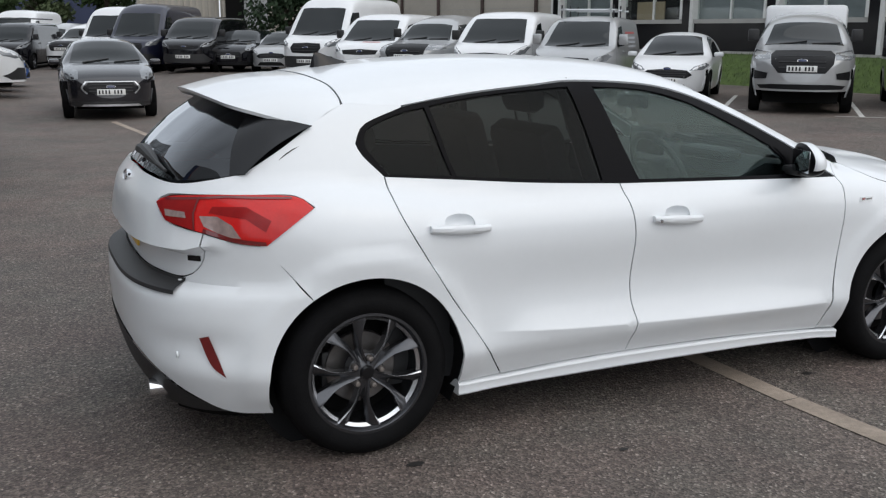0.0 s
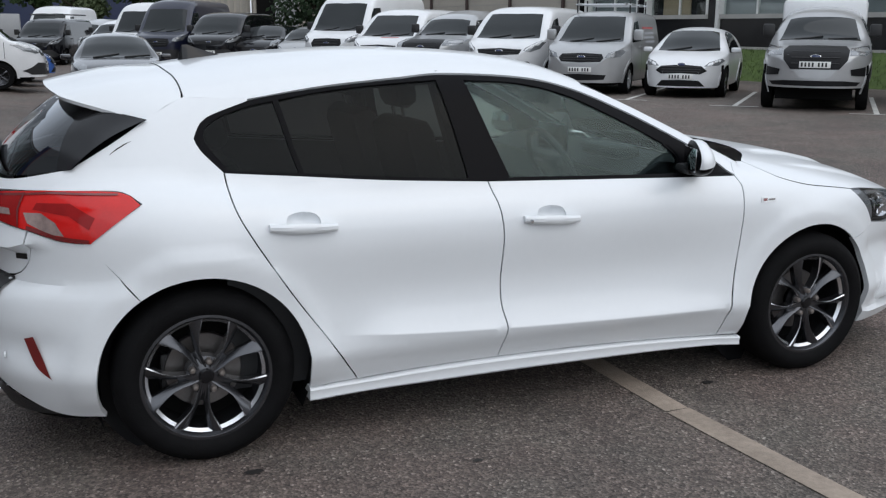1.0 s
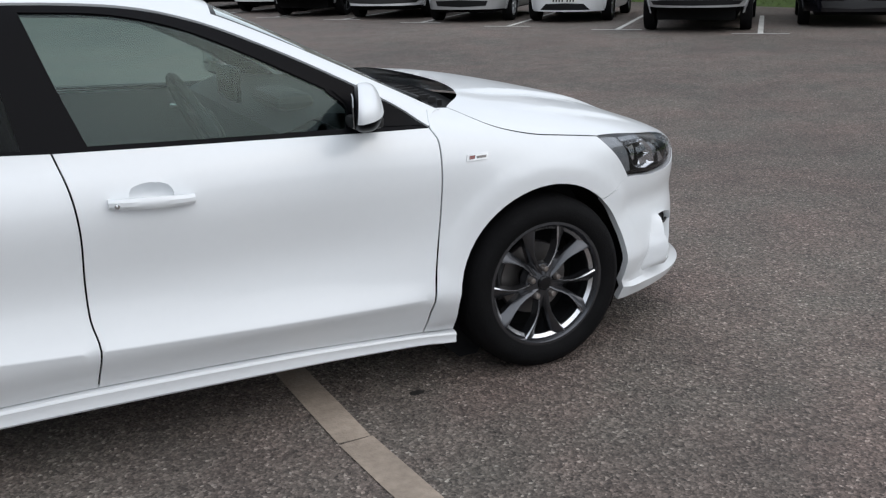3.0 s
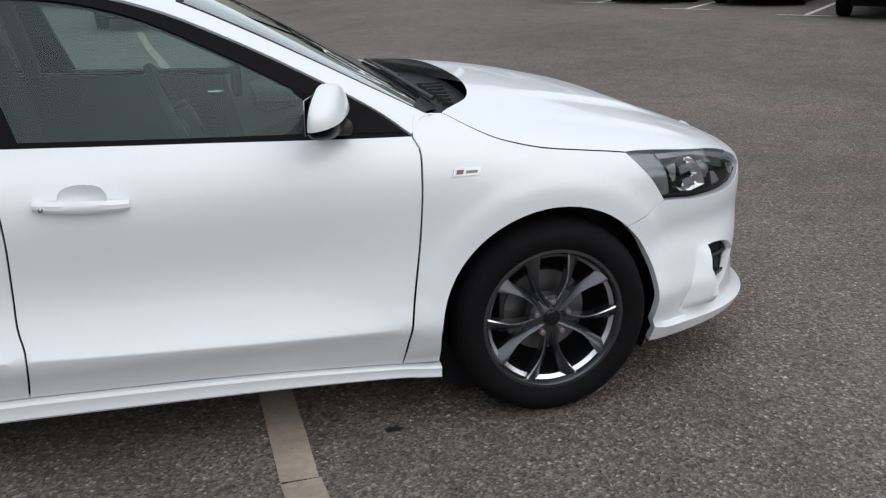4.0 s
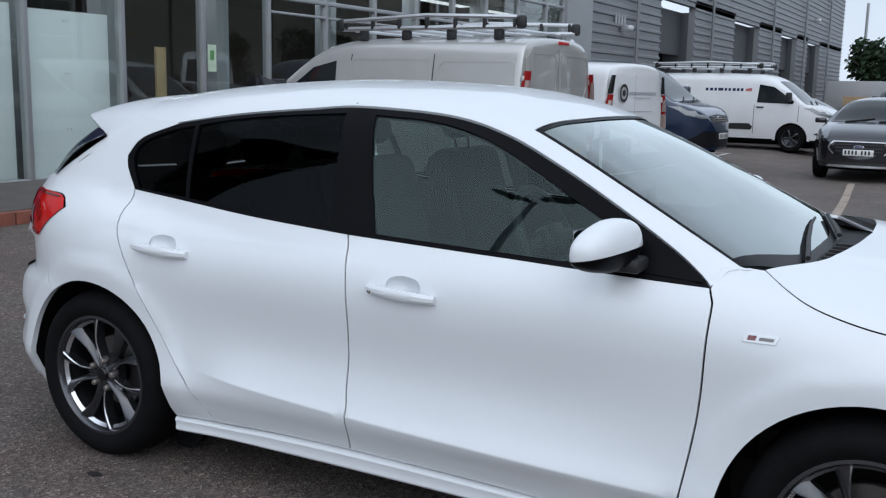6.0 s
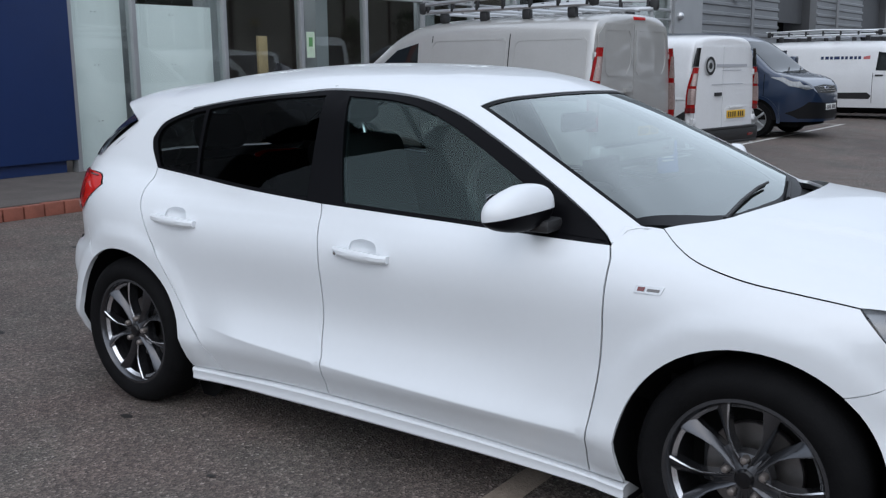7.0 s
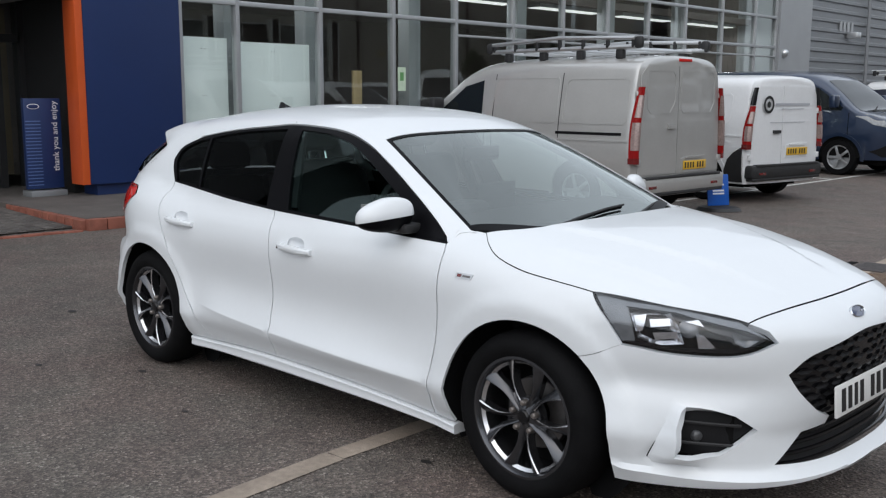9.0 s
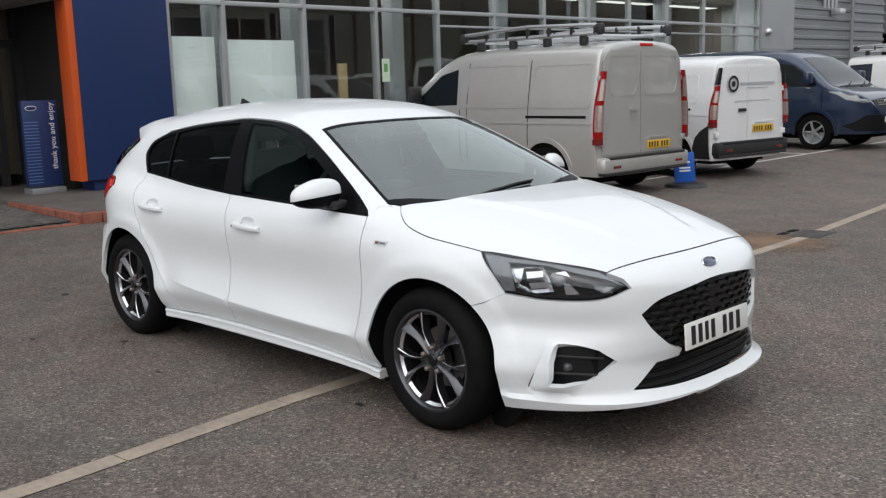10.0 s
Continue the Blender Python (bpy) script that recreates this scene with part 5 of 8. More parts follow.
box(bm, 0.0, 0.02, -0.18, 0.18, -0.02, 0.02, 0.006)
box(bm, 0.0, 0.02, -0.02, 0.02, -0.18, 0.0, 0.006)
part("wheel_boss", bm, PLASTIC, sw)
for s in (-1, 1):
    vs, fs = [], []
    xs = np.linspace(0.1, 2.2, 22)
    for x in xs:
        bz = float(np.interp(x, [p[0] for p in BELT], [p[1] for p in BELT]))
        for z, d in ((0.22, 0.09), (0.55, 0.12), (bz - 0.10, 0.10), (bz - 0.01, 0.05)):
            vs.append((x, s * (float(skin.half(x, z)) - d), z))
    for i in range(len(xs) - 1):
        for j in range(3):
            fs.append((i * 4 + j, i * 4 + j + 1, (i + 1) * 4 + j + 1, (i + 1) * 4 + j))
    finish("door_trim", vs, fs, CABIN, car)
    bm = bmesh.new()
    for p0, p1 in (((1.06, 0.66, 0.95), (0.98, 0.53, 1.36)),):
        tube(bm, [(p0[0], s * p0[1], p0[2]), (p1[0], s * p1[1], p1[2])], 0.035, 8)
    part("pillar_trim", bm, CABIN, car)
    bm = bmesh.new()
    box(bm, 1.72, 1.84, s * 0.735 - 0.012, s * 0.735 + 0.012, 0.84, 0.865, 0.006)
    part("inner_handle", bm, CHROME, car)
hx, hy = np.meshgrid(np.linspace(-0.1, 1.6, 14), np.linspace(-0.46, 0.46, 9))
HP = skin.lay("top", np.stack([hx.ravel(), hy.ravel()], 1))
HP[:, 2] -= 0.045
finish("headlining", HP, [(i * 14 + j, i * 14 + j + 1, (i + 1) * 14 + j + 1, (i + 1) * 14 + j) for i in range(8) for j in range(13)], HEADLINER, car)
boxed("cabin_floor", 0.1, 2.3, -0.70, 0.70, 0.24, 0.28, CABIN, car)
boxed("parcel_shelf", -0.55, 0.02, -0.60, 0.60, 0.93, 0.95, CABIN, car)
boxed("rear_view_mirror", 1.70, 1.73, -0.12, 0.12, 1.19, 1.26, GLOSSBLK, car, bevel=0.012)
boxed("centre_console", 1.05, 1.85, -0.11, 0.11, 0.30, 0.62, CABIN, car, bevel=0.03)


# ---- ground ----
def asphalt():
    m = bpy.data.materials.new("worn_asphalt")
    m.use_nodes = True
    n, l = m.node_tree.nodes, m.node_tree.links
    b = n["Principled BSDF"]
    co = n.new("ShaderNodeTexCoord")

    def noise_tex(scale, detail=4.0, rough=0.6):
        t = n.new("ShaderNodeTexNoise")
        t.inputs["Scale"].default_value, t.inputs["Detail"].default_value, t.inputs["Roughness"].default_value = scale, detail, rough
        l.new(co.outputs["Object"], t.inputs["Vector"])
        return t.outputs[0]

    def ramp(src, *stops):
        r = n.new("ShaderNodeValToRGB")
        while len(r.color_ramp.elements) < len(stops):
            r.color_ramp.elements.new(0.5)
        for e, (p, c) in zip(r.color_ramp.elements, stops):
            e.position, e.color = p, (*c, 1)
        l.new(src, r.inputs[0])
        return r.outputs[0]

    def mix(kind, fac, a, c):
        x = n.new("ShaderNodeMixRGB")
        x.blend_type = kind
        x.inputs[0].default_value = fac
        l.new(a, x.inputs[1])
        l.new(c, x.inputs[2])
        return x.outputs[0]

    v = n.new("ShaderNodeTexVoronoi")
    v.inputs["Scale"].default_value = 105.0
    l.new(co.outputs["Object"], v.inputs["Vector"])
    stones = ramp(v.outputs["Color"], (0.0, (0.046, 0.039, 0.035)), (0.50, (0.122, 0.103, 0.091)), (0.82, (0.210, 0.180, 0.160)), (1.0, (0.46, 0.42, 0.38)))
    big = ramp(noise_tex(0.35, 6), (0.30, (0.72, 0.72, 0.72)), (0.70, (1.22, 1.20, 1.18)))
    mid = ramp(noise_tex(3.2, 5), (0.30, (0.80, 0.80, 0.80)), (0.70, (1.15, 1.14, 1.13)))
    fine = ramp(noise_tex(40.0, 3), (0.30, (0.72, 0.72, 0.72)), (0.72, (1.30, 1.30, 1.30)))
    hue = ramp(noise_tex(1.3, 4), (0.35, (1.05, 0.97, 0.97)), (0.65, (0.95, 1.01, 1.0)))
    pits = ramp(noise_tex(24.0, 3), (0.28, (0.30, 0.30, 0.30)), (0.40, (1.0, 1.0, 1.0)))
    c = mix("MULTIPLY", 1.0, mix("MULTIPLY", 1.0, mix("MULTIPLY", 1.0, mix("MULTIPLY", 1.0, mix("MULTIPLY", 1.0, stones, big), mid), fine), hue), pits)
    # the asphalt colour is darker where x and y are low, with a smooth blend
    sx = n.new("ShaderNodeSeparateXYZ")
    l.new(co.outputs["Object"], sx.inputs[0])

    def reach(sock, a, z):
        r = n.new("ShaderNodeMapRange")
        r.interpolation_type = "SMOOTHSTEP"
        r.inputs["From Min"].default_value, r.inputs["From Max"].default_value = a, z
        l.new(sock, r.inputs[0])
        return r.outputs[0]

    mx = n.new("ShaderNodeMath")
    mx.operation = "MAXIMUM"
    l.new(reach(sx.outputs[0], 1.2, 2.6), mx.inputs[0])
    l.new(reach(sx.outputs[1], 1.0, 6.0), mx.inputs[1])
    lay = ramp(mx.outputs[0], (0.0, (0.84, 0.83, 0.83)), (1.0, (0.97, 0.95, 0.94)))
    c = mix("MULTIPLY", 1.0, c, lay)
    l.new(c, b.inputs["Base Color"])
    b.inputs["Roughness"].default_value = 0.74
    b.inputs["Specular IOR Level"].default_value = 0.5
    bp = n.new("ShaderNodeBump")
    bp.inputs["Strength"].default_value, bp.inputs["Distance"].default_value = 0.9, 0.008
    l.new(v.outputs["Distance"], bp.inputs["Height"])
    l.new(bp.outputs[0], b.inputs["Normal"])
    return m


ASPHALT = asphalt()
RISE = 0.14


def lie(x, y):
    """Height of the forecourt: level by the car, a little higher under the far row and lower along the lane."""
    dip = 0.13 * float(bump01(y, 8.0, 13.0)) * (1 - float(bump01(abs(x - 1.4), 2.2, 3.6)))
    return RISE * float(bump01(x + 0.25 * y, 7.0, 13.5)) - dip


gx = [-400, -60] + [k * 0.5 for k in range(-16, 61)] + [60, 400]
gy = [-400, -60, -20] + [k * 0.5 for k in range(-20, 81)] + [44, 50, 60, 120, 400]
vs = [(x, y, lie(x, y)) for x in gx for y in gy]
n = len(gy)
fs = [(i * n + j, (i + 1) * n + j, (i + 1) * n + j + 1, i * n + j + 1) for i in range(len(gx) - 1) for j in range(n - 1)]
tagged(finish("ground", vs, fs, ASPHALT), "worn grey-brown asphalt forecourt", "ground", kind="structure")

CREAM = mat("worn_cream_road_paint", (0.31, 0.255, 0.205), 0.8, var=0.35, scale=2.5, bump=0.4, bscale=120, detail=8)
WHITE_LINE = mat("worn_white_road_paint", (0.55, 0.54, 0.51), 0.8, var=0.25, scale=4, bump=0.3, bscale=120, detail=8)


def road_line(x0, y0, x1, y1, w, material, label, name="road_marking", z=0.004):
    d = Vector((x1 - x0, y1 - y0)).normalized()
    nn = Vector((-d.y, d.x)) * w / 2
    steps = max(2, int(math.hypot(x1 - x0, y1 - y0) / 0.25))
    vs, fs = [], []
    rnd = random.Random(int(abs(x0 * 131 + y0 * 17) * 10))
    for k in range(steps + 1):
        t = k / steps
        c = Vector((x0 + (x1 - x0) * t, y0 + (y1 - y0) * t))
        for s in (-1, 1):
            q = c + nn * s * (1 + rnd.uniform(-0.05, 0.05))
            vs.append((q.x, q.y, lie(q.x, q.y) + z))
    for k in range(steps):
        fs.append((2 * k, 2 * k + 2, 2 * k + 3, 2 * k + 1))
    return tagged(finish(name, vs, fs, material, smooth=False), label, "road marking", kind="structure")


for x0, y0, x1, y1 in ((1.862, -1.057, 1.70, 5.02), (1.940, -1.946, 1.863, -1.063), (2.07, -3.95, 1.941, -1.952), (1.655, 5.50, 0.80, 15.4)):
    road_line(x0, y0, x1, y1, 0.115, CREAM, "worn cream painted line on the asphalt")
# bay lines of the van row and of the far row
road_line(-2.55, 8.9, -2.55, 20.5, 0.09, WHITE_LINE, "worn white painted bay line")
for y in (8.75, 11.6, 14.45, 17.4, 20.4):
    road_line(-2.5, y, -7.4, y + 0.35, 0.09, WHITE_LINE, "worn white painted bay line")
AX = Vector((0.695, 0.719))
ROW = [(15.15, 7.3), (14.03, 9.85), (12.75, 12.42), (11.6, 14.75), (10.75, 17.3), (9.75, 19.8), (8.75, 22.3), (7.7, 24.8)]
ROW = [(-0.44 + (x + 0.44) * 0.907, -4.18 + (y + 4.18) * 0.907) for x, y in ROW]
for x, y in ROW:
    road_line(x, y, x + AX.x * 4.8, y + AX.y * 4.8, 0.09, WHITE_LINE, "worn white painted bay line", z=0.006)
    road_line(x - AX.y * 0.45, y + AX.x * 0.45, x + AX.y * 0.45, y - AX.x * 0.45, 0.09, WHITE_LINE, "worn white bay end mark", z=0.009)
# gully grating and a patched stain
GREY_IRON = mat("worn_grey_iron", (0.11, 0.10, 0.10), 0.6, metal=0.4, var=0.2, scale=20)
IRON = mat("rusty_iron_grating", (0.07, 0.062, 0.06), 0.7, metal=0.3, var=0.3, scale=10)
gully = tagged(boxed("drain_cover", -0.15, 0.15, -0.23, 0.23, -0.02, 0.006, IRON, m=pose(1.67, 5.27, 0, 0, 0, 2)), "rusty iron drain grating in the asphalt", "drain")
for k in range(8):
    boxed("grate_bar", -0.13, 0.13, -0.21 + 0.055 * k, -0.192 + 0.055 * k, 0.004, 0.010, GREY_IRON, gully, m=pose(1.67, 5.27, 0, 0, 0, 2))
for y in (-0.13, 0.09):
    boxed("kerb_slot", -0.26, -0.19, y - 0.08, y + 0.08, -0.01, 0.005, DARKVOID, gully, m=pose(1.67, 5.27, 0, 0, 0, 2))
RUST = mat("rust_stained_asphalt", (0.20, 0.125, 0.075), 0.85, var=0.35, scale=1.5, bump=0.4, bscale=100, detail=8)


def stain(x, y, rx, ry, material, label, seed, name="stain"):
    rnd = random.Random(seed)
    vs = [(x + rx * math.cos(a) * rnd.uniform(0.75, 1.1), y + ry * math.sin(a) * rnd.uniform(0.75, 1.1), 0.003) for a in np.linspace(0, 2 * math.pi, 29)[:-1]]
    return tagged(finish(name, vs, [tuple(range(28))], material, smooth=False), label, "stain", kind="structure")


def faded(m, x, y, rx, ry):
    """Lets a stain thin out unevenly towards its rim."""
    n, l = m.node_tree.nodes, m.node_tree.links
    co = n.new("ShaderNodeTexCoord")
    mp = n.new("ShaderNodeMapping")
    mp.inputs["Location"].default_value = (-x / rx, -y / ry, 0)
    mp.inputs["Scale"].default_value = (1 / rx, 1 / ry, 0)
    l.new(co.outputs["Object"], mp.inputs["Vector"])
    ln = n.new("ShaderNodeVectorMath")
    ln.operation = "LENGTH"
    l.new(mp.outputs[0], ln.inputs[0])
    nz = n.new("ShaderNodeTexNoise")
    nz.inputs["Scale"].default_value, nz.inputs["Detail"].default_value = 6.0, 6
    l.new(co.outputs["Object"], nz.inputs["Vector"])
    ad = n.new("ShaderNodeMath")
    ad.operation = "ADD"
    l.new(ln.outputs["Value"], ad.inputs[0])
    l.new(nz.outputs[0], ad.inputs[1])
    r = n.new("ShaderNodeMapRange")
    r.inputs["From Min"].default_value, r.inputs["From Max"].default_value = 0.75, 1.55
    r.inputs["To Min"].default_value, r.inputs["To Max"].default_value = 0.85, 0.0
    l.new(ad.outputs[0], r.inputs[0])
    l.new(r.outputs[0], n["Principled BSDF"].inputs["Alpha"])


faded(RUST, 1.50, 4.62, 0.75, 0.62)
stain(1.50, 4.62, 0.80, 0.68, RUST, "rusty stain on the asphalt beside the drain", 3)
OIL = mat("dark_oil_spot", (0.018, 0.016, 0.015), 0.6, var=0.3, scale=12)
for i, (x, y, r) in enumerate(((0.125, -1.0, 0.035), (2.18, -0.835, 0.03), (-0.4, -1.35, 0.03), (-1.6, -0.6, 0.05), (-3.6, 1.2, 0.07), (0.9, -1.2, 0.02))):
    stain(x, y, r, r * 0.6, OIL, "dark oil spot on the asphalt", 10 + i, "oil_spot")

# ---- showroom ----
GREY_FRAME = mat("grey_aluminium_frame", (0.40, 0.41, 0.42), 0.4, metal=0.4, var=0.05)
GREY_CLAD = mat("grey_metal_cladding", (0.23, 0.24, 0.25), 0.5, metal=0.3, var=0.07, scale=1.5)
PANEL_GREY = mat("light_grey_panel", (0.33, 0.34, 0.35), 0.5, metal=0.2, var=0.05, scale=2)
BLUE_SIGN = mat("dealer_blue_panel", (0.010, 0.028, 0.110), 0.45, var=0.06, scale=2)
ORANGE = mat("orange_panel_edge", (0.62, 0.10, 0.02), 0.4, var=0.05)
PAVING = mat("grey_block_paving", (0.10, 0.088, 0.080), 0.85, var=0.25, scale=3, bump=0.4, bscale=90)
BRICK_RED = mat("red_brick_kerb", (0.235, 0.080, 0.052), 0.8, var=0.25, scale=6, bump=0.3, bscale=90)
INTERIOR_W = mat("white_board", (0.90, 0.92, 0.91), 0.6, var=0.02)
# dark brown for all inside surfaces, the interior's dimness put into the colour
INTERIOR_D = mat("dimmed_brown_interior", (0.105, 0.085, 0.078), 0.8, var=0.2, scale=1)
BEIGE = mat("beige_rendered_wall", (0.40, 0.37, 0.32), 0.85, var=0.10, scale=0.8, bump=0.2, bscale=40)
DARK_BLUE_CLAD = mat("dark_blue_cladding", (0.02, 0.03, 0.075), 0.5, var=0.08, scale=1)
WARM = mat("lit_wood_wall", (0.13, 0.095, 0.055), 0.7, var=0.2, scale=2)
GLOW = mat("lit_diffuser", (1.0, 0.97, 0.92), 0.5, emit=0.8)
FX = -8.0       # the glass front
EVES = 7.6


def wall(name, x0, x1, y0, y1, z0, z1, material, label, category="wall", bevel=0.0):
    return tagged(boxed(name, x0, x1, y0, y1, z0, z1, material, bevel=bevel), label, category, kind="structure")


# glass front: plinth, uprights, rails and panes
front = tagged(new("window_1"), "tall grey-framed showroom glass front", "window", kind="structure")
MULL = [4.10, 5.09, 6.70, 8.33, 9.93, 11.57, 13.2, 14.82, 16.45, 18.1, 19.9, 21.7, 22.95]
for y in MULL:
    boxed("upright", FX - 0.10, FX + 0.04, y - 0.035, y + 0.035, 0.10, EVES, GREY_FRAME, front, bevel=0.004)
for k, z in enumerate((0.10, 2.90, 3.72, 5.4, 7.5)):
    boxed("rail", FX - 0.09, FX + 0.03, MULL[0], MULL[-1], z - 0.035, z + 0.035, GREY_FRAME, front, bevel=0.004)
boxed("rail", FX - 0.09, FX + 0.03, 9.93, MULL[-1], 2.62, 2.66, GREY_FRAME, front, bevel=0.004)
for a, b in zip(MULL, MULL[1:]):
    for z0, z1 in ((0.14, 2.86), (2.94, 3.68), (3.76, 5.36), (5.44, 7.46)):
        p = boxed("pane", FX - 0.035, FX - 0.025, a + 0.035, b - 0.035, z0, z1, GLASS_S, front)
        p.visible_shadow = False
wall("wall_plinth", FX - 0.35, FX + 0.06, MULL[0], 23.0, 0.0, 0.10, PANEL_GREY, "low grey plinth below the glass front")
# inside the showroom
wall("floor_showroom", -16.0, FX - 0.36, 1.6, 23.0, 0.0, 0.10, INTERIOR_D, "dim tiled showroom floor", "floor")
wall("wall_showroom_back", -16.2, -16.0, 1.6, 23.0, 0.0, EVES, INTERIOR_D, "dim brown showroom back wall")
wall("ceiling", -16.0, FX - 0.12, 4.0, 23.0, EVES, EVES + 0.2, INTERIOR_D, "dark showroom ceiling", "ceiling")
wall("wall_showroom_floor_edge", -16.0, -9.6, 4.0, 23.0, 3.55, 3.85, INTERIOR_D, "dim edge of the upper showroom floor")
# unseen end walls and lobby ceiling, added so no sky shows through the panes
wall("wall_showroom_end", -16.2, FX - 1.2, 23.0, 23.2, 0.0, EVES, INTERIOR_D, "end wall of the showroom, added to keep out sky light")
wall("wall_showroom_side", -16.2, -10.4, 1.4, 1.6, 0.0, EVES, INTERIOR_D, "side wall of the showroom, added to keep out sky light")
wall("ceiling_lobby", -16.0, -10.4, 1.6, 4.0, EVES, EVES + 0.2, INTERIOR_D, "ceiling over the lobby, added to keep out sky light", "ceiling")
for y0, y1, z1 in ((4.18, 5.03, 2.38), (5.15, 6.62, 2.34)):
    bd = tagged(boxed("display_board", FX - 0.22, FX - 0.19, y0, y1, 0.12, z1, INTERIOR_W, bevel=0.004), "plain white display board standing behind the glass", "board")
    for z in (0.75, 1.5, 2.2):
        for d in (-0.03, 0.03):
            boxed("fixing", FX - 0.189, FX - 0.183, (y0 + y1) / 2 + d - 0.008, (y0 + y1) / 2 + d + 0.008, z, z + 0.012, PLASTIC, bd)
for y in (5.3, 6.9, 9.3, 12.4, 15.6, 18.8):
    tagged(boxed("column", -8.75, -8.45, y - 0.15, y + 0.15, 0.10, EVES, PANEL_GREY, bevel=0.01), "pale square column inside the showroom", "column")
for k, y in enumerate((5.2, 8.4, 11.6, 14.8, 18.0, 21.2)):
    lt = tagged(new("ceiling_light"), "long white ceiling light inside the showroom", "lamp", "showroom ceiling lights")
    boxed("lamp_body", -9.35, -8.95, y - 1.2, y + 1.2, 3.47, 3.545, PANEL_GREY, lt)
    boxed("diffuser", -9.31, -8.99, y - 1.16, y + 1.16, 3.455, 3.468, GLOW, lt)
    ld = bpy.data.lights.new("ceiling_lamp", "AREA")
    ld.shape, ld.size, ld.size_y, ld.energy = "RECTANGLE", 0.3, 2.3, 22.0
    lo = new("ceiling_lamp", ld)
    lo.parent = lt
    lo.matrix_local = pose(-9.15, y, 3.45)
wall("ceiling_showroom_low", -9.6, -8.75, 4.0, 23.0, 3.55, 3.7, INTERIOR_D, "dim strip of the showroom ceiling", "ceiling")
POSTER = mat("pale_green_poster", (0.55, 0.66, 0.50), 0.6, var=0.1, scale=12)
po = tagged(boxed("poster", FX - 0.024, FX - 0.020, 8.47, 8.66, 1.60, 2.02, POSTER), "small pale green paper notice stuck on the glass", "poster")
boxed("print", FX - 0.0195, FX - 0.0185, 8.52, 8.61, 1.78, 1.93, mat("green_print", (0.12, 0.3, 0.10), 0.6), po)
tagged(boxed("timber_board", FX - 0.45, FX - 0.40, 7.75, 7.95, 0.10, 1.95, mat("raw_timber", (0.42, 0.30, 0.15), 0.7, var=0.2, scale=6), bevel=0.004), "raw timber board leaning behind the glass", "board")

# blue entrance pillar with its orange edge, and the recessed doorway
pillar = tagged(new("entrance_pillar"), "tall blue entrance panel with an orange edge strip", "pillar")
boxed("panel", FX - 0.55, FX + 0.05, 2.612, 4.08, 0.28, EVES + 1, BLUE_SIGN, pillar, bevel=0.006)
boxed("edge_strip", FX - 0.30, FX + 0.055, 2.50, 2.608, 0.28, EVES + 1, ORANGE, pillar, bevel=0.006)
boxed("foot", FX - 0.45, FX - 0.05, 2.75, 3.95, 0.0, 0.28, BLUE_SIGN, pillar)
# black walls added here: their colour is the doorway's shade, and they block light
wall("wall_entrance", -10.35, -10.15, 2.62, 4.6, 0.0, EVES, PLASTIC, "black entrance side wall standing for the doorway's shade")
wall("wall_entrance_side", -10.15, -8.56, 2.66, 2.80, 0.0, EVES, PLASTIC, "added black return wall that blocks light from the showroom")
wall("wall_lintel", -10.4, FX + 0.02, -6.0, 2.49, 2.86, EVES + 1, PANEL_GREY, "grey panel over the entrance")
wall("wall_entrance_left", -10.4, -10.0, -9.0, -0.8, 0.0, 2.86, PANEL_GREY, "grey wall beside the entrance")
door = tagged(new("door_1"), "dark-framed glazed entrance doors, closed", "door", kind="structure")
for y in (-0.8, 0.75, 2.25, 2.62):
    boxed("door_frame", -10.12, -10.0, y - 0.05, y + 0.05, 0.1, 2.86, PLASTIC, door)
boxed("door_frame", -10.12, -10.0, -0.8, 2.6, 2.28, 2.40, PLASTIC, door)
for a, b in ((-0.75, 0.70), (0.80, 2.20), (2.30, 2.57)):
    for z0, z1 in ((0.12, 2.28), (2.42, 2.84)):
        p = boxed("pane", -10.07, -10.06, a, b, z0, z1, GLASS_S, door)
        p.visible_shadow = False
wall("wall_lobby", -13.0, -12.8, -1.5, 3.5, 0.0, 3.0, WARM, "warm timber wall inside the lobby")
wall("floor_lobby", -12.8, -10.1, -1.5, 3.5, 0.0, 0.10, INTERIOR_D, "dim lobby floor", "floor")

# free-standing entrance sign
sign = tagged(new("entrance_sign"), "blue free-standing entrance sign with white stripes", "sign")
boxed("sign_panel", -8.53, -8.45, 1.95, 2.46, 0.22, 1.46, BLUE_SIGN, sign, bevel=0.005)
boxed("sign_foot", -8.65, -8.35, 1.95, 2.46, 0.10, 0.20, GREY_CLAD, sign, bevel=0.01)
WHITE_INK = mat("white_print", (0.75, 0.76, 0.78), 0.5)
STRIPE = mat("pale_blue_print", (0.10, 0.16, 0.34), 0.5)
for k in range(20):
    boxed("stripe", -8.449, -8.447, 1.96, 2.17, 0.27 + 0.046 * k, 0.282 + 0.046 * k, STRIPE, sign)
vs, fs = lathe([(0.0, -0.002), (0.9, -0.002), (1.0, 0.0)], 24)
finish("sign_oval", [(-8.447 - y, 2.08 + 0.085 * x, 1.35 + 0.036 * z) for x, y, z in vs], fs, WHITE_INK, sign)
finish("sign_oval", [(-8.4445 - y, 2.08 + 0.075 * x, 1.35 + 0.029 * z) for x, y, z in vs], fs, BLUE_SIGN, sign)
fc = bpy.data.curves.new("lettering", "FONT")
fc.body, fc.size, fc.extrude = "thank you and enjoy", 0.118, 0.001
tx = new("lettering", fc)
tx.matrix_world = Matrix.Translation((-8.444, 2.40, 0.46)) @ Euler((radians(90), 0, radians(90))).to_matrix().to_4x4() @ Matrix.Rotation(radians(90), 4, "Z")
fc.materials.append(WHITE_INK)
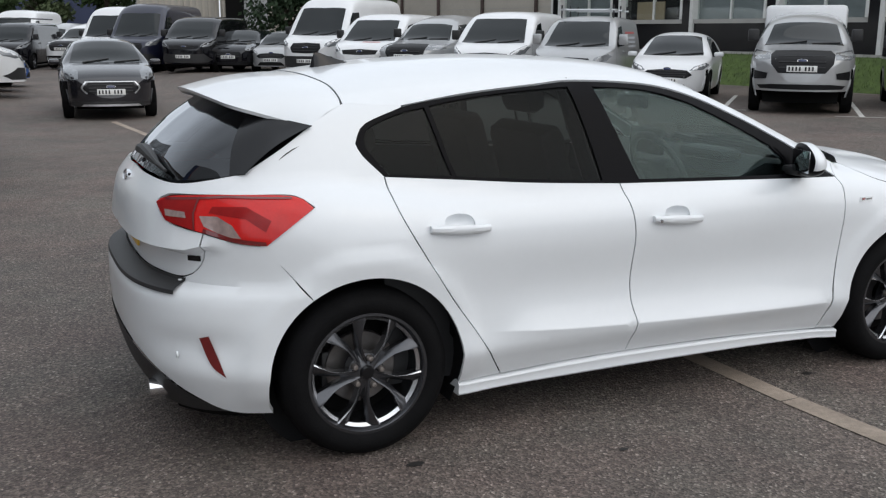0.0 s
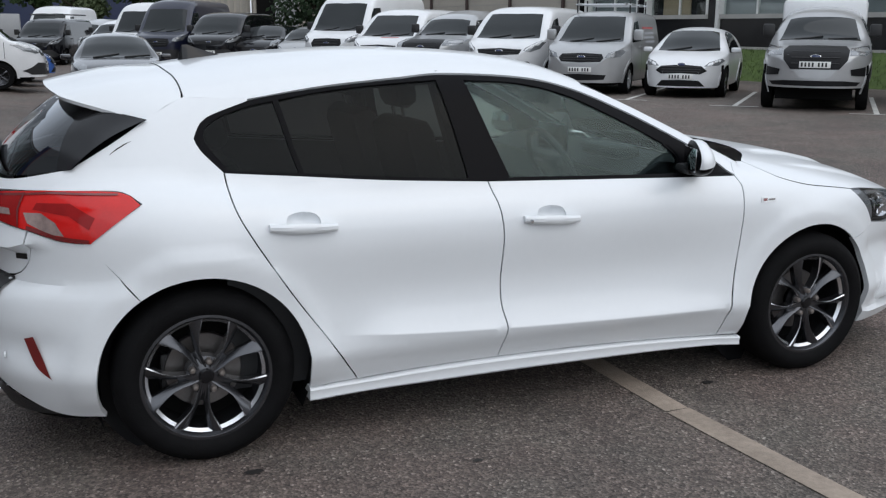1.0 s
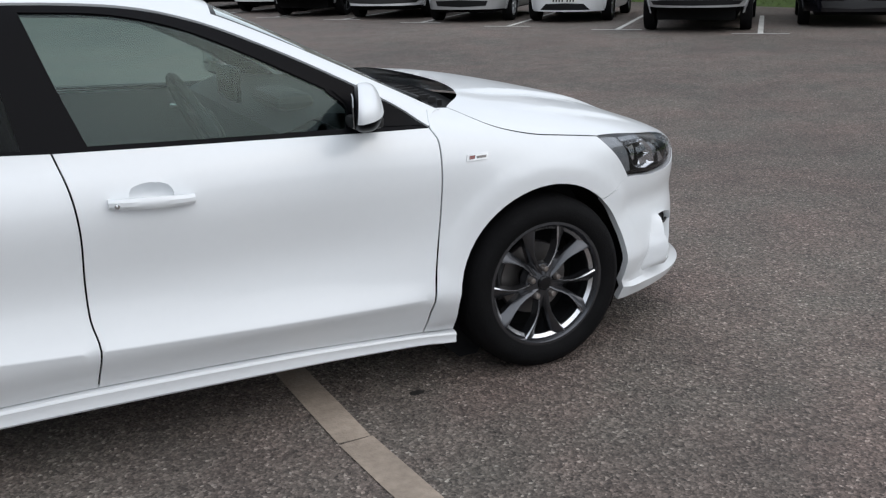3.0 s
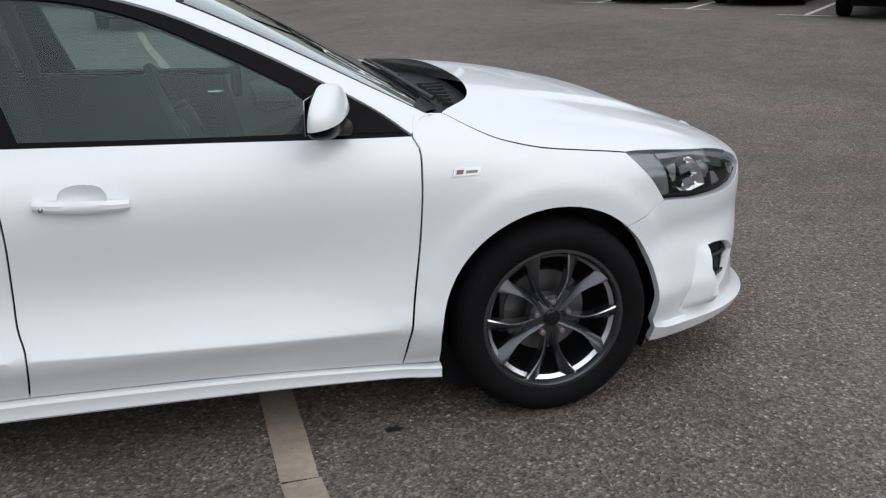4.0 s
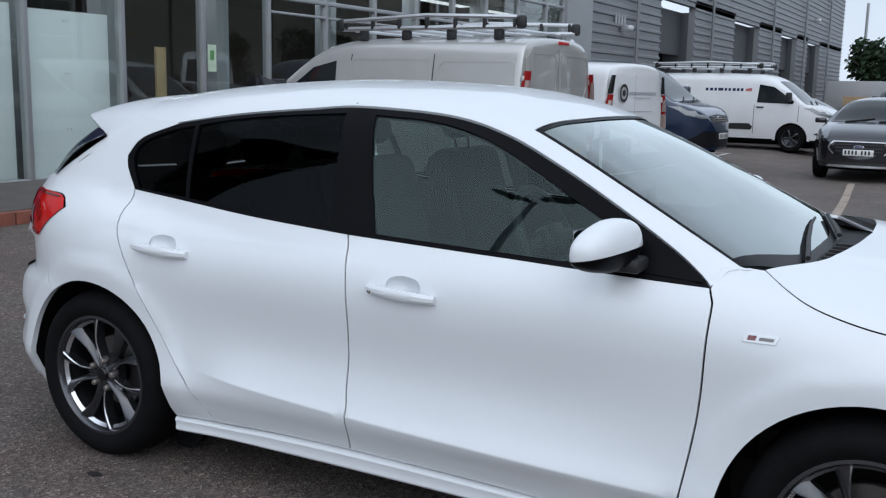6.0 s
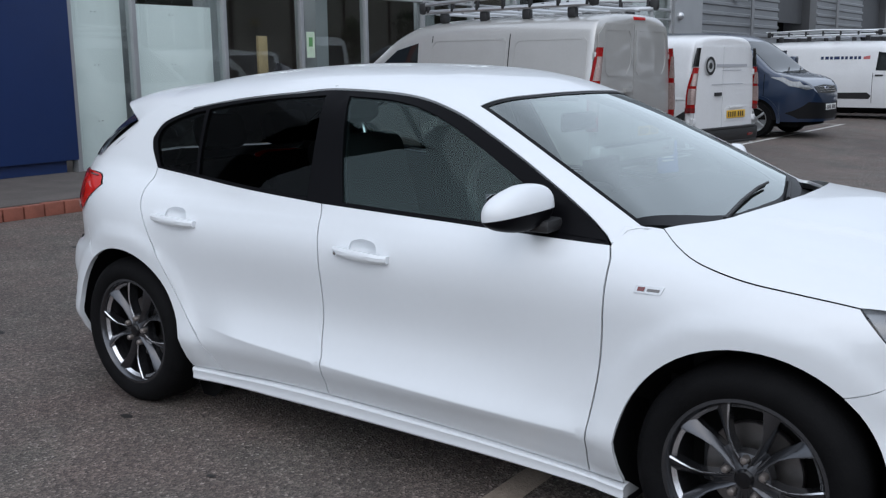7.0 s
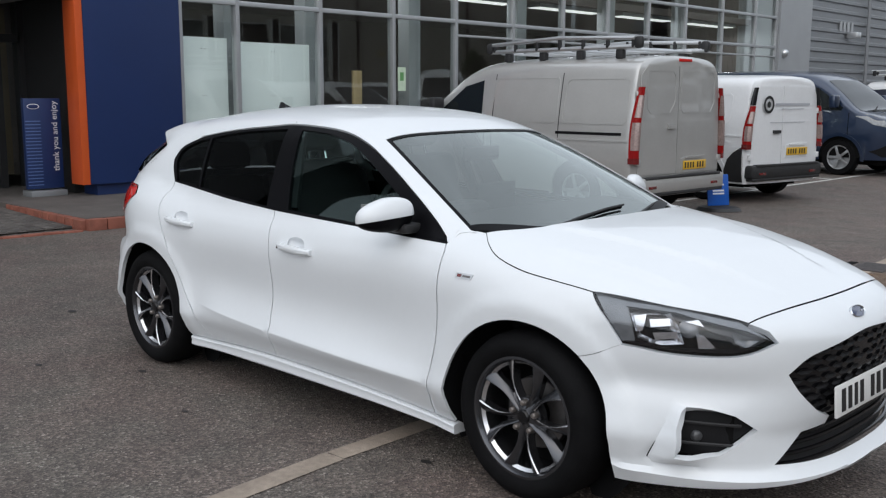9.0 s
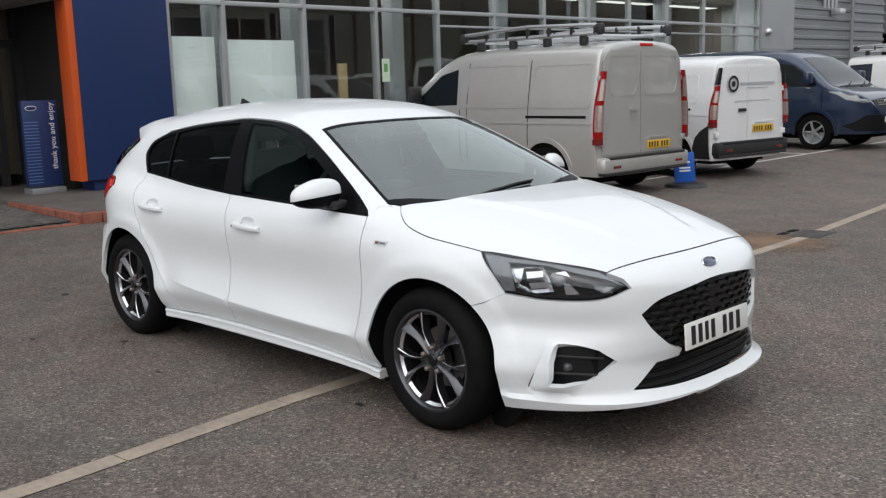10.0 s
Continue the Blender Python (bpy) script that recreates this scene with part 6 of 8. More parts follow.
tx.parent = sign

# block paving apron with its brick edge
apron = tagged(new("pavement"), "grey block paving with a red brick edge at the entrance", "pavement", kind="structure")
def ramp_z(x):
    return 0.02 + (-5.75 - x) / 4.45 * 0.08


bm = bmesh.new()
bm.faces.new([bm.verts.new(p) for p in ((-10.2, -6.0, ramp_z(-10.2)), (-5.75, -6.0, 0.02), (-5.75, 1.42, 0.02), (-10.2, 1.42, ramp_z(-10.2)))])
part("paving", bm, PAVING, apron, smooth=False)
boxed("raised_paving", -10.2, -5.62, 1.42, 5.2, 0.0, 0.12, PAVING, apron)
rnd = random.Random(5)
def bricks(x0, y0, x1, y1, z0, z1, w):
    n = int(math.hypot(x1 - x0, y1 - y0) / 0.215)
    a = math.degrees(math.atan2(y1 - y0, x1 - x0))
    for k in range(n):
        t = (k + 0.5) / n
        zt = z0 + (z1 - z0) * t + rnd.uniform(-0.003, 0.003)
        boxed("brick", -0.1025, 0.1025, -w / 2, w / 2, -0.05, zt, BRICK_RED, apron, bevel=0.006, m=pose(x0 + (x1 - x0) * t, y0 + (y1 - y0) * t, 0, 0, 0, a))
bricks(-5.70, -2.4, -5.48, 1.30, 0.012, 0.02, 0.11)
bricks(-7.85, 1.45, -5.50, 1.36, 0.11, 0.12, 0.11)
bricks(-5.48, 1.36, -5.50, 8.4, 0.125, 0.125, 0.11)
# path along the glass front
wall("pavement_front", FX + 0.06, -5.56, 5.2, 22.5, 0.0, 0.12, PAVING, "grey block path in front of the glass", "pavement")

# grey corner and ribbed warehouse beyond
wall("wall_corner", FX - 1.2, FX + 0.10, 23.0, 25.0, 0.0, EVES + 1, PANEL_GREY, "smooth grey metal panel corner")
for z in (2.25, 4.5):
    boxed("panel_joint", FX + 0.10, FX + 0.105, 23.02, 24.98, z, z + 0.02, GREY_CLAD, bpy.data.objects["wall_corner"])


def ribbed(name, x, y0, y1, z0, z1, material, label, step=0.30, depth=0.05):
    prof = []
    z = z0
    while z < z1:
        prof += [(0.0, z), (0.0, z + step * 0.55), (depth, z + step * 0.65), (depth, z + step * 0.9), (0.0, z + step)]
        z += step
    vs, fs = [], []
    for y in (y0, y1):
        vs += [(x + d, y, zz) for d, zz in prof] + [(x - 0.25, y, z1), (x - 0.25, y, z0)]
    n = len(prof) + 2
    for i in range(n):
        fs.append((i, (i + 1) % n, n + (i + 1) % n, n + i))
    fs += [tuple(range(n))[::-1], tuple(range(n, 2 * n))]
    return tagged(finish(name, vs, fs, material, smooth=False), label, "wall", kind="structure")


DARK_SHUT = mat("dark_grey_shutter", (0.07, 0.073, 0.078), 0.6, var=0.1, scale=2)
OPEN = [(32.0, 36.6, 4.6), (43.5, 49.0, 4.8), (55.0, 60.0, 4.8), (64.0, 69.0, 4.8)]
edges_y = [25.0] + [v for o in OPEN for v in o[:2]] + [80.0]
for i in range(0, len(edges_y), 2):
    ribbed("wall_warehouse_%d" % (i // 2 + 1), FX + 0.05, edges_y[i], edges_y[i + 1], 0.0, 4.8, GREY_CLAD, "grey horizontally ribbed warehouse wall")
ribbed("wall_warehouse_upper", FX + 0.05, 25.0, 80.0, 4.8, 9.3, GREY_CLAD, "grey ribbed upper warehouse wall")
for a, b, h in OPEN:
    # a black panel paints the shade inside each open bay
    wall("door_shutter", FX - 1.3, FX - 1.2, a, b, 0.0, h, DARKVOID, "open loading bay closed by a black panel for its shade", "door")
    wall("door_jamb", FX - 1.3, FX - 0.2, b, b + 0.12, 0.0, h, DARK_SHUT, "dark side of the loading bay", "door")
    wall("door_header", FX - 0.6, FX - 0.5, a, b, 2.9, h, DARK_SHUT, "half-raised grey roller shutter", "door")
for y in (29.0, 39.0, 52.0, 62.0, 72.0):
    bm = bmesh.new()
    tube(bm, [(FX + 0.20, y, 0.0), (FX + 0.20, y, 9.3)], 0.06, 8)
    tagged(part("downpipe", bm, GREY_CLAD), "grey round downpipe on the warehouse wall", "pipe")
for y, z in ((27.7, 3.35), (46.0, 6.2), (66.0, 6.2)):
    lamp = tagged(boxed("wall_lamp", FX + 0.1, FX + 0.45, y - 0.15, y + 0.15, z, z + 0.18, ALU, bevel=0.02), "small grey floodlight on the warehouse wall", "lamp")
VENT = mat("pale_vent", (0.36, 0.37, 0.38), 0.6)
for k in range(4):
    tagged(boxed("wall_vent", FX + 0.10, FX + 0.12, 27.0 + 0.28 * k, 27.16 + 0.28 * k, 3.55, 3.85, VENT), "small pale vent slot on the ribbed wall", "vent", "wall vents")
bm = bmesh.new()
bmesh.ops.create_uvsphere(bm, u_segments=16, v_segments=8, radius=0.12)
tagged(part("bulkhead_lamp", bm, ALU), "round grey bulkhead lamp on the corner panel", "lamp").matrix_world = pose(FX + 0.12, 23.3, 2.75)


# the paving blocks nearest to the forecourt, one by one
def block_material():
    m = mat("grey_paving_block", (0.092, 0.082, 0.075), 0.85, var=0.25, scale=9, bump=0.4, bscale=120)
    n, l = m.node_tree.nodes, m.node_tree.links
    b = n["Principled BSDF"]
    src = b.inputs["Base Color"].links[0].from_socket
    oi = n.new("ShaderNodeObjectInfo")
    r = n.new("ShaderNodeMapRange")
    r.inputs["To Min"].default_value, r.inputs["To Max"].default_value = 0.72, 1.28
    l.new(oi.outputs["Random"], r.inputs[0])
    v = n.new("ShaderNodeVectorMath")
    v.operation = "SCALE"
    l.new(src, v.inputs[0])
    l.new(r.outputs[0], v.inputs["Scale"])
    l.new(v.outputs[0], b.inputs["Base Color"])
    return m


first = boxed("paving_block", -0.097, 0.097, -0.047, 0.047, -0.03, 0.012, block_material(), apron, bevel=0.005)
rnd = random.Random(8)
k = 0
for i in range(9):
    for j in range(32):
        x = -5.86 - 0.205 * i
        y = 1.27 - 0.102 * j
        p = first if k == 0 else new("paving_block", first.data)
        p.parent = apron
        p.matrix_local = pose(x - (0.05 if j % 2 else 0.0), y, ramp_z(x) + rnd.uniform(-0.002, 0.002), rnd.uniform(-0.6, 0.6), rnd.uniform(-0.6, 0.6), rnd.uniform(-0.5, 0.5))
        k += 1


# ---- other vehicles (x forward from the rear bumper) ----
def make_half(L, W, top, sides, nose_p=3.6, nose_q=3.0, nose_len=1.6, tail_p=6.0, tail_q=3.0, tail_len=0.5, m=6.0, n=2.4, base=0.5, tail_top=None):
    T, S = curve(*top), curve(*sides)

    def half(x, z):
        x, z = np.asarray(x, float), np.asarray(z, float)
        w = S(z) * W / 2
        u = np.clip((x - (L - nose_len)) / nose_len, 0, 1)
        w = w * (1 - u ** nose_p) ** (1 / nose_q)
        back = tail_top(z) if tail_top is not None else 0.0
        u = np.clip((back + tail_len - x) / tail_len, 0, 1)
        w = w * (1 - u ** tail_p) ** (1 / tail_q)
        t = np.clip((z - base) / np.maximum(T(x) - base, 0.01), 0, 1)
        w = w * (1 - t ** m) ** (1 / n)
        return np.where((z > T(x)) | (x > L) | (x < back), -1.0, w)
    return half, T


def body_mesh(half, T, L, wheels, arch_r, hub_z, sill, material, parent, nx=70, nz=26):
    s = np.linspace(0, 1, nx)
    xs = L * (s + 0.10 * np.sin(2 * np.pi * s) / (2 * np.pi) * -1)
    xs = L * np.clip(0.5 - 0.5 * np.cos(np.pi * s), 0, 1) * 0.35 + xs * 0.65
    extra = [wx + arch_r * k for wx in wheels for k in (-1.0, -0.97, -0.9, -0.75, -0.5, -0.2, 0.2, 0.5, 0.75, 0.9, 0.97, 1.0)]
    ends = [L - d for d in (0.004, 0.012, 0.03, 0.06, 0.1, 0.16)] + [0.003, 0.008, 0.02, 0.04, 0.08]
    xs = np.unique(np.round(np.concatenate([xs, extra, ends]), 4))
    q = np.linspace(0, 1, nz)
    q = 1 - (1 - q) ** 1.9
    vs, fs = [], []
    for x in xs:
        zb = sill
        for wx in wheels:
            if abs(x - wx) < arch_r:
                zb = max(zb, hub_z + math.sqrt(arch_r ** 2 - (x - wx) ** 2))
        zt = float(T(x))
        zc = np.linspace(sill, zt, 60)
        okz = zc[half(np.full(60, x), zc) >= 0]
        zt = okz[-1] if len(okz) else zt
        z = zb + (zt - zb) * q
        y = np.maximum(half(np.full(nz, x), z - 1e-4), 0.0)
        vs += [(x, -a, b) for a, b in zip(y, z)] + [(x, a, b) for a, b in zip(y[::-1], z[::-1])]
    m = 2 * nz
    for i in range(len(xs) - 1):
        for j in range(m - 1):
            fs.append((i * m + j, (i + 1) * m + j, (i + 1) * m + j + 1, i * m + j + 1))
    fs.append(tuple(range(m)))
    fs.append(tuple((len(xs) - 1) * m + j for j in range(m))[::-1])
    return finish("body", vs, fs, material, parent, sharp=28)


def plate(parent, m, yellow=False):
    """A number plate with dark bars; its face looks along +x of m."""
    p = boxed("number_plate", -0.008, 0.0, -0.26, 0.26, -0.055, 0.055, PLATE_Y if yellow else PLATE_W, parent, "yellow number plate" if yellow else "white number plate", bevel=0.003, m=m)
    for y in (-0.215, -0.155, -0.095, -0.035, 0.065, 0.125, 0.185):
        bm = bmesh.new()
        box(bm, 0.0, 0.0025, y - 0.015, y + 0.015, -0.036, 0.036, 0, m)
        part("plate_bar", bm, PLATE_BAR, p, smooth=False)
    return p


def simple_wheel(parent, x, y, z, r, rim, paint, side, spokes_n=5, bright=0.6):
    w = new("wheel")
    w.parent = parent
    w.matrix_local = pose(x, y, z, 0, 0, 0 if side < 0 else 180)
    vs, fs = lathe([(rim, -0.095), (rim + 0.015, -0.112), (r - 0.02, -0.11), (r, -0.07), (r, 0.08), (rim, 0.09)], 32)
    finish("tyre", vs, fs, RUBBER, w, sharp=50)
    vs, fs = lathe([(rim + 0.003, -0.10), (rim - 0.015, -0.095), (rim - 0.03, -0.05), (0.05, -0.03)], 32)
    finish("rim", vs, fs, paint, w)
    for k in range(spokes_n):
        a = 2 * math.pi * (k + 0.5) / spokes_n
        bm = bmesh.new()
        box(bm, 0.03, rim - 0.01, -0.104, -0.07, -0.022, 0.022, 0.006, Matrix.Rotation(a, 4, "Y"))
        part("spoke", bm, paint, w)
    vs, fs = lathe([(0.0, -0.112), (0.05, -0.108), (0.06, -0.09), (0.06, -0.05)], 20)
    finish("hub_cap", vs, fs, paint, w)
    return w


TYPES = {
    "custom": dict(L=4.97, W=1.98, wheels=(0.99, 3.92), r=0.335, sill=0.30,
        top=[(0.0, 1.915), (0.03, 1.945), (0.3, 1.965), (1.5, 1.975), (2.9, 1.955), (3.2, 1.915), (3.42, 1.83), (3.8, 1.56), (4.22, 1.215), (4.5, 1.13), (4.75, 1.02), (4.87, 0.88), (4.95, 0.66), (4.97, 0.45)],
        sides=[(0.2, 0.93), (0.5, 0.98), (0.8, 1.0), (1.1, 0.985), (1.5, 0.93), (1.97, 0.85)]),
    "transit": dict(L=5.53, W=2.06, wheels=(0.98, 4.28), r=0.345, sill=0.32,
        top=[(0.0, 2.49), (0.03, 2.53), (0.4, 2.55), (3.2, 2.55), (3.7, 2.48), (4.0, 2.28), (4.35, 1.85), (4.75, 1.36), (5.0, 1.27), (5.3, 1.15), (5.44, 0.98), (5.52, 0.7), (5.53, 0.45)],
        sides=[(0.2, 0.94), (0.6, 0.99), (0.9, 1.0), (1.3, 0.985), (1.8, 0.95), (2.55, 0.86)]),
    "connect": dict(L=4.42, W=1.835, wheels=(0.78, 3.44), r=0.32, sill=0.27,
        top=[(0.0, 1.77), (0.03, 1.80), (0.3, 1.825), (1.5, 1.84), (2.3, 1.82), (2.65, 1.74), (3.0, 1.53), (3.5, 1.165), (3.85, 1.07), (4.15, 0.96), (4.32, 0.80), (4.40, 0.62), (4.42, 0.42)],
        sides=[(0.2, 0.93), (0.5, 0.99), (0.8, 1.0), (1.05, 0.985), (1.4, 0.92), (1.84, 0.82)]),
    "pickup": dict(L=5.28, W=1.86, wheels=(1.12, 4.34), r=0.38, sill=0.42,
        top=[(0.0, 1.55), (0.08, 1.78), (0.4, 1.90), (1.8, 1.92), (2.3, 1.86), (2.75, 1.80), (3.1, 1.68), (3.75, 1.26), (4.1, 1.20), (4.8, 1.12), (5.12, 1.02), (5.24, 0.82), (5.28, 0.55)],
        sides=[(0.3, 0.92), (0.6, 1.0), (0.9, 1.0), (1.15, 0.97), (1.5, 0.86), (1.92, 0.74)]),
    "hatch": dict(L=4.05, W=1.735, wheels=(0.72, 3.21), r=0.315, sill=0.22,
        top=[(0.0, 0.98), (0.1, 1.12), (0.45, 1.38), (0.9, 1.45), (1.6, 1.47), (2.1, 1.42), (2.5, 1.27), (3.05, 0.98), (3.4, 0.91), (3.75, 0.80), (3.93, 0.67), (4.02, 0.52), (4.05, 0.36)],
        sides=[(0.15, 0.92), (0.4, 0.98), (0.7, 1.0), (0.9, 0.965), (1.2, 0.82), (1.47, 0.68)]),
    "suv": dict(L=4.20, W=1.80, wheels=(0.76, 3.35), r=0.34, sill=0.26,
        top=[(0.0, 1.10), (0.1, 1.25), (0.4, 1.47), (0.9, 1.53), (1.6, 1.54), (2.1, 1.50), (2.5, 1.36), (3.05, 1.08), (3.4, 1.02), (3.8, 0.92), (4.05, 0.78), (4.16, 0.6), (4.20, 0.42)],
        sides=[(0.2, 0.93), (0.45, 0.99), (0.75, 1.0), (1.0, 0.96), (1.25, 0.83), (1.54, 0.68)]),
}


# the short van: its load space is half a metre shorter
TYPES["short"] = dict(TYPES["custom"], L=4.47, wheels=(0.90, 3.42), top=[(x if x < 2.0 else x - 0.5, z * 1.025) for x, z in TYPES["custom"]["top"]])
BOXY = ("custom", "short", "transit", "connect")


def vehicle(kind, name, label, category, paint, m, group="parked vehicles", dark_lower=True, rim=None, chrome=False, roof_white=False):
    d = TYPES[kind]
    L, W, r = d["L"], d["W"], d["r"]
    v = empty(name, m, label, category, group)
    box_shape = dict(m=20.0, n=2.3, base=0.95, tail_len=0.11, tail_p=3.0, tail_q=2.3, nose_p=4.2) if kind in BOXY else dict(m=12.0, n=2.3, base=0.7)
    half, T = make_half(L, W, d["top"], d["sides"], **box_shape)
    body_mesh(half, T, L, d["wheels"], r + 0.055, r, d["sill"], paint, v)
    for wx in d["wheels"]:
        for s in (-1, 1):
            simple_wheel(v, wx, s * (W / 2 - 0.13), r, r, r * 0.66, rim or ALLOY, s)
    vs, fs = [], []
    boxed("underbody", 0.25, L - 0.35, -W / 2 + 0.28, W / 2 - 0.28, 0.2, 0.75, DARKVOID, v)
    # black boxes put the shade of the wheel wells into the colour
    for s in (-1, 1):
        for wx in d["wheels"]:
            bm = bmesh.new()
            box(bm, wx - r - 0.05, wx + r + 0.05, s * (W / 2 - 0.05), s * (W / 2 - 0.30), r, r * 2 + 0.05)
            part("wheel_well", bm, DARKVOID, v, smooth=False)
    sk = Skin(half, front=L - 1.3, rear=0.9, lo=-0.05, hi=L + 0.05)
    # raised lips round the wheel arches
    for wx in d["wheels"]:
        ra = r + 0.058
        ang = [math.radians(a) for a in np.linspace(-8, 188, 22)]
        ring = [(wx + ra * math.cos(a), r + ra * math.sin(a)) for a in ang], [(wx + (ra + 0.06) * math.cos(a), r + (ra + 0.06) * math.sin(a)) for a in ang[::-1]]
        sk.panel("arch_lip", outline(ring[0], [ring[0][-1], ring[1][0]], ring[1], [ring[1][-1], ring[0][0]], step=0.06), "side", paint, v, grid=0.08, off=0.014, flange=0.014, mirror=True)
    return v, sk, d

VANGLASS = GLASS_B
GRILLE_M = mat("black_grille", (0.008, 0.008, 0.009), 0.45, spec=0.2)


def dec(v, sk, name, pts, how, material, off=0.005, mirror=True, label="", grid=0.07, flange=0.004, step=0.05):
    return sk.panel(name, outline(*[list(p) for p in pts] if isinstance(pts[0], list) else [list(pts) + [pts[0]]], step=step), how, material, v, label, grid=grid, off=off, flange=flange, mirror=mirror)


def poly(*pts):
    """A loop with sharp corners."""
    q = list(pts) + [pts[0]]
    return [[a, b] for a, b in zip(q, q[1:])]


FACE = {
    "custom": dict(ws=(3.50, 0.66, 4.24, 0.80, 0.10), side=[(3.02, 1.22), (3.92, 1.20), (3.95, 1.26), (3.62, 1.49), (3.42, 1.62), (3.05, 1.68)], lamp=[(0.60, 0.90), (0.62, 0.96), (0.90, 1.14), (0.955, 1.10), (0.90, 0.95), (0.75, 0.88)], grille=[(0.0, 0.80), (0.50, 0.82), (0.55, 0.93), (0.0, 0.96)], lower=[(0.0, 0.34), (0.80, 0.36), (0.90, 0.46), (0.70, 0.66), (0.0, 0.62)], plate=0.56, hood=(0.72, 1.0)),
    "transit": dict(ws=(4.08, 0.74, 4.76, 0.84, 0.10), side=[(3.55, 1.32), (4.45, 1.30), (4.50, 1.40), (4.22, 1.85), (4.05, 2.02), (3.60, 2.04)], lamp=[(0.62, 1.00), (0.64, 1.08), (0.94, 1.26), (0.99, 1.20), (0.92, 1.03), (0.75, 0.98)], grille=[(0.0, 0.78), (0.44, 0.80), (0.52, 0.95), (0.46, 1.08), (0.0, 1.10)], lower=[(0.0, 0.34), (0.84, 0.36), (0.95, 0.5), (0.80, 0.70), (0.0, 0.70)], plate=0.55, hood=(0.9, 1.1)),
    "connect": dict(ws=(2.72, 0.60, 3.52, 0.74, 0.12), side=[(2.35, 1.15), (3.25, 1.12), (3.28, 1.18), (2.98, 1.42), (2.78, 1.56), (2.38, 1.60)], lamp=[(0.52, 0.80), (0.58, 0.90), (0.82, 0.98), (0.87, 0.93), (0.80, 0.82)], grille=[(0.0, 0.70), (0.44, 0.72), (0.50, 0.80), (0.44, 0.88), (0.0, 0.90)], lower=[(0.0, 0.32), (0.52, 0.34), (0.56, 0.44), (0.0, 0.46)], plate=0.55, hood=(0.6, 0.8)),
    "pickup": dict(ws=(3.12, 0.58, 3.76, 0.72, 0.08), side=[(2.35, 1.26), (3.45, 1.24), (3.20, 1.48), (2.95, 1.62), (2.38, 1.66)], lamp=[(0.56, 0.98), (0.56, 1.10), (0.86, 1.14), (0.89, 1.02), (0.80, 0.97)], grille=[(0.0, 0.74), (0.40, 0.74), (0.53, 0.90), (0.55, 1.06), (0.48, 1.13), (0.0, 1.14)], lower=[(0.0, 0.45), (0.70, 0.46), (0.76, 0.52), (0.50, 0.545), (0.0, 0.545)], plate=0.82, hood=(0.6, 0.9)),
    "hatch": dict(ws=(2.18, 0.52, 3.02, 0.66, 0.14), side=[(0.75, 0.96), (2.75, 0.93), (2.50, 1.12), (2.15, 1.30), (1.7, 1.37), (1.0, 1.33)], lamp=[(0.47, 0.66), (0.55, 0.74), (0.77, 0.82), (0.82, 0.77), (0.73, 0.68)], grille=[(0.0, 0.52), (0.40, 0.50), (0.53, 0.57), (0.42, 0.66), (0.0, 0.69)], lower=[(0.0, 0.25), (0.50, 0.25), (0.38, 0.37), (0.0, 0.38)], plate=0.445, hood=(0.5, 0.7)),
    "suv": dict(ws=(2.18, 0.56, 3.02, 0.70, 0.14), side=[(0.75, 1.04), (2.78, 1.02), (2.50, 1.22), (2.15, 1.38), (1.7, 1.44), (1.0, 1.40)], lamp=[(0.58, 0.78), (0.57, 0.92), (0.70, 1.00), (0.82, 0.95), (0.82, 0.82), (0.70, 0.76)], grille=[(0.0, 0.50), (0.42, 0.52), (0.50, 0.60), (0.40, 0.72), (0.0, 0.73)], lower=[(0.0, 0.26), (0.75, 0.28), (0.70, 0.36), (0.0, 0.36)], plate=0.54, hood=(0.5, 0.7)),
}


FACE["short"] = dict(FACE["custom"], ws=(3.00, 0.66, 3.74, 0.80, 0.10), side=[(2.56, 1.22), (3.42, 1.20), (3.45, 1.26), (3.12, 1.49), (2.92, 1.64), (2.58, 1.72)])


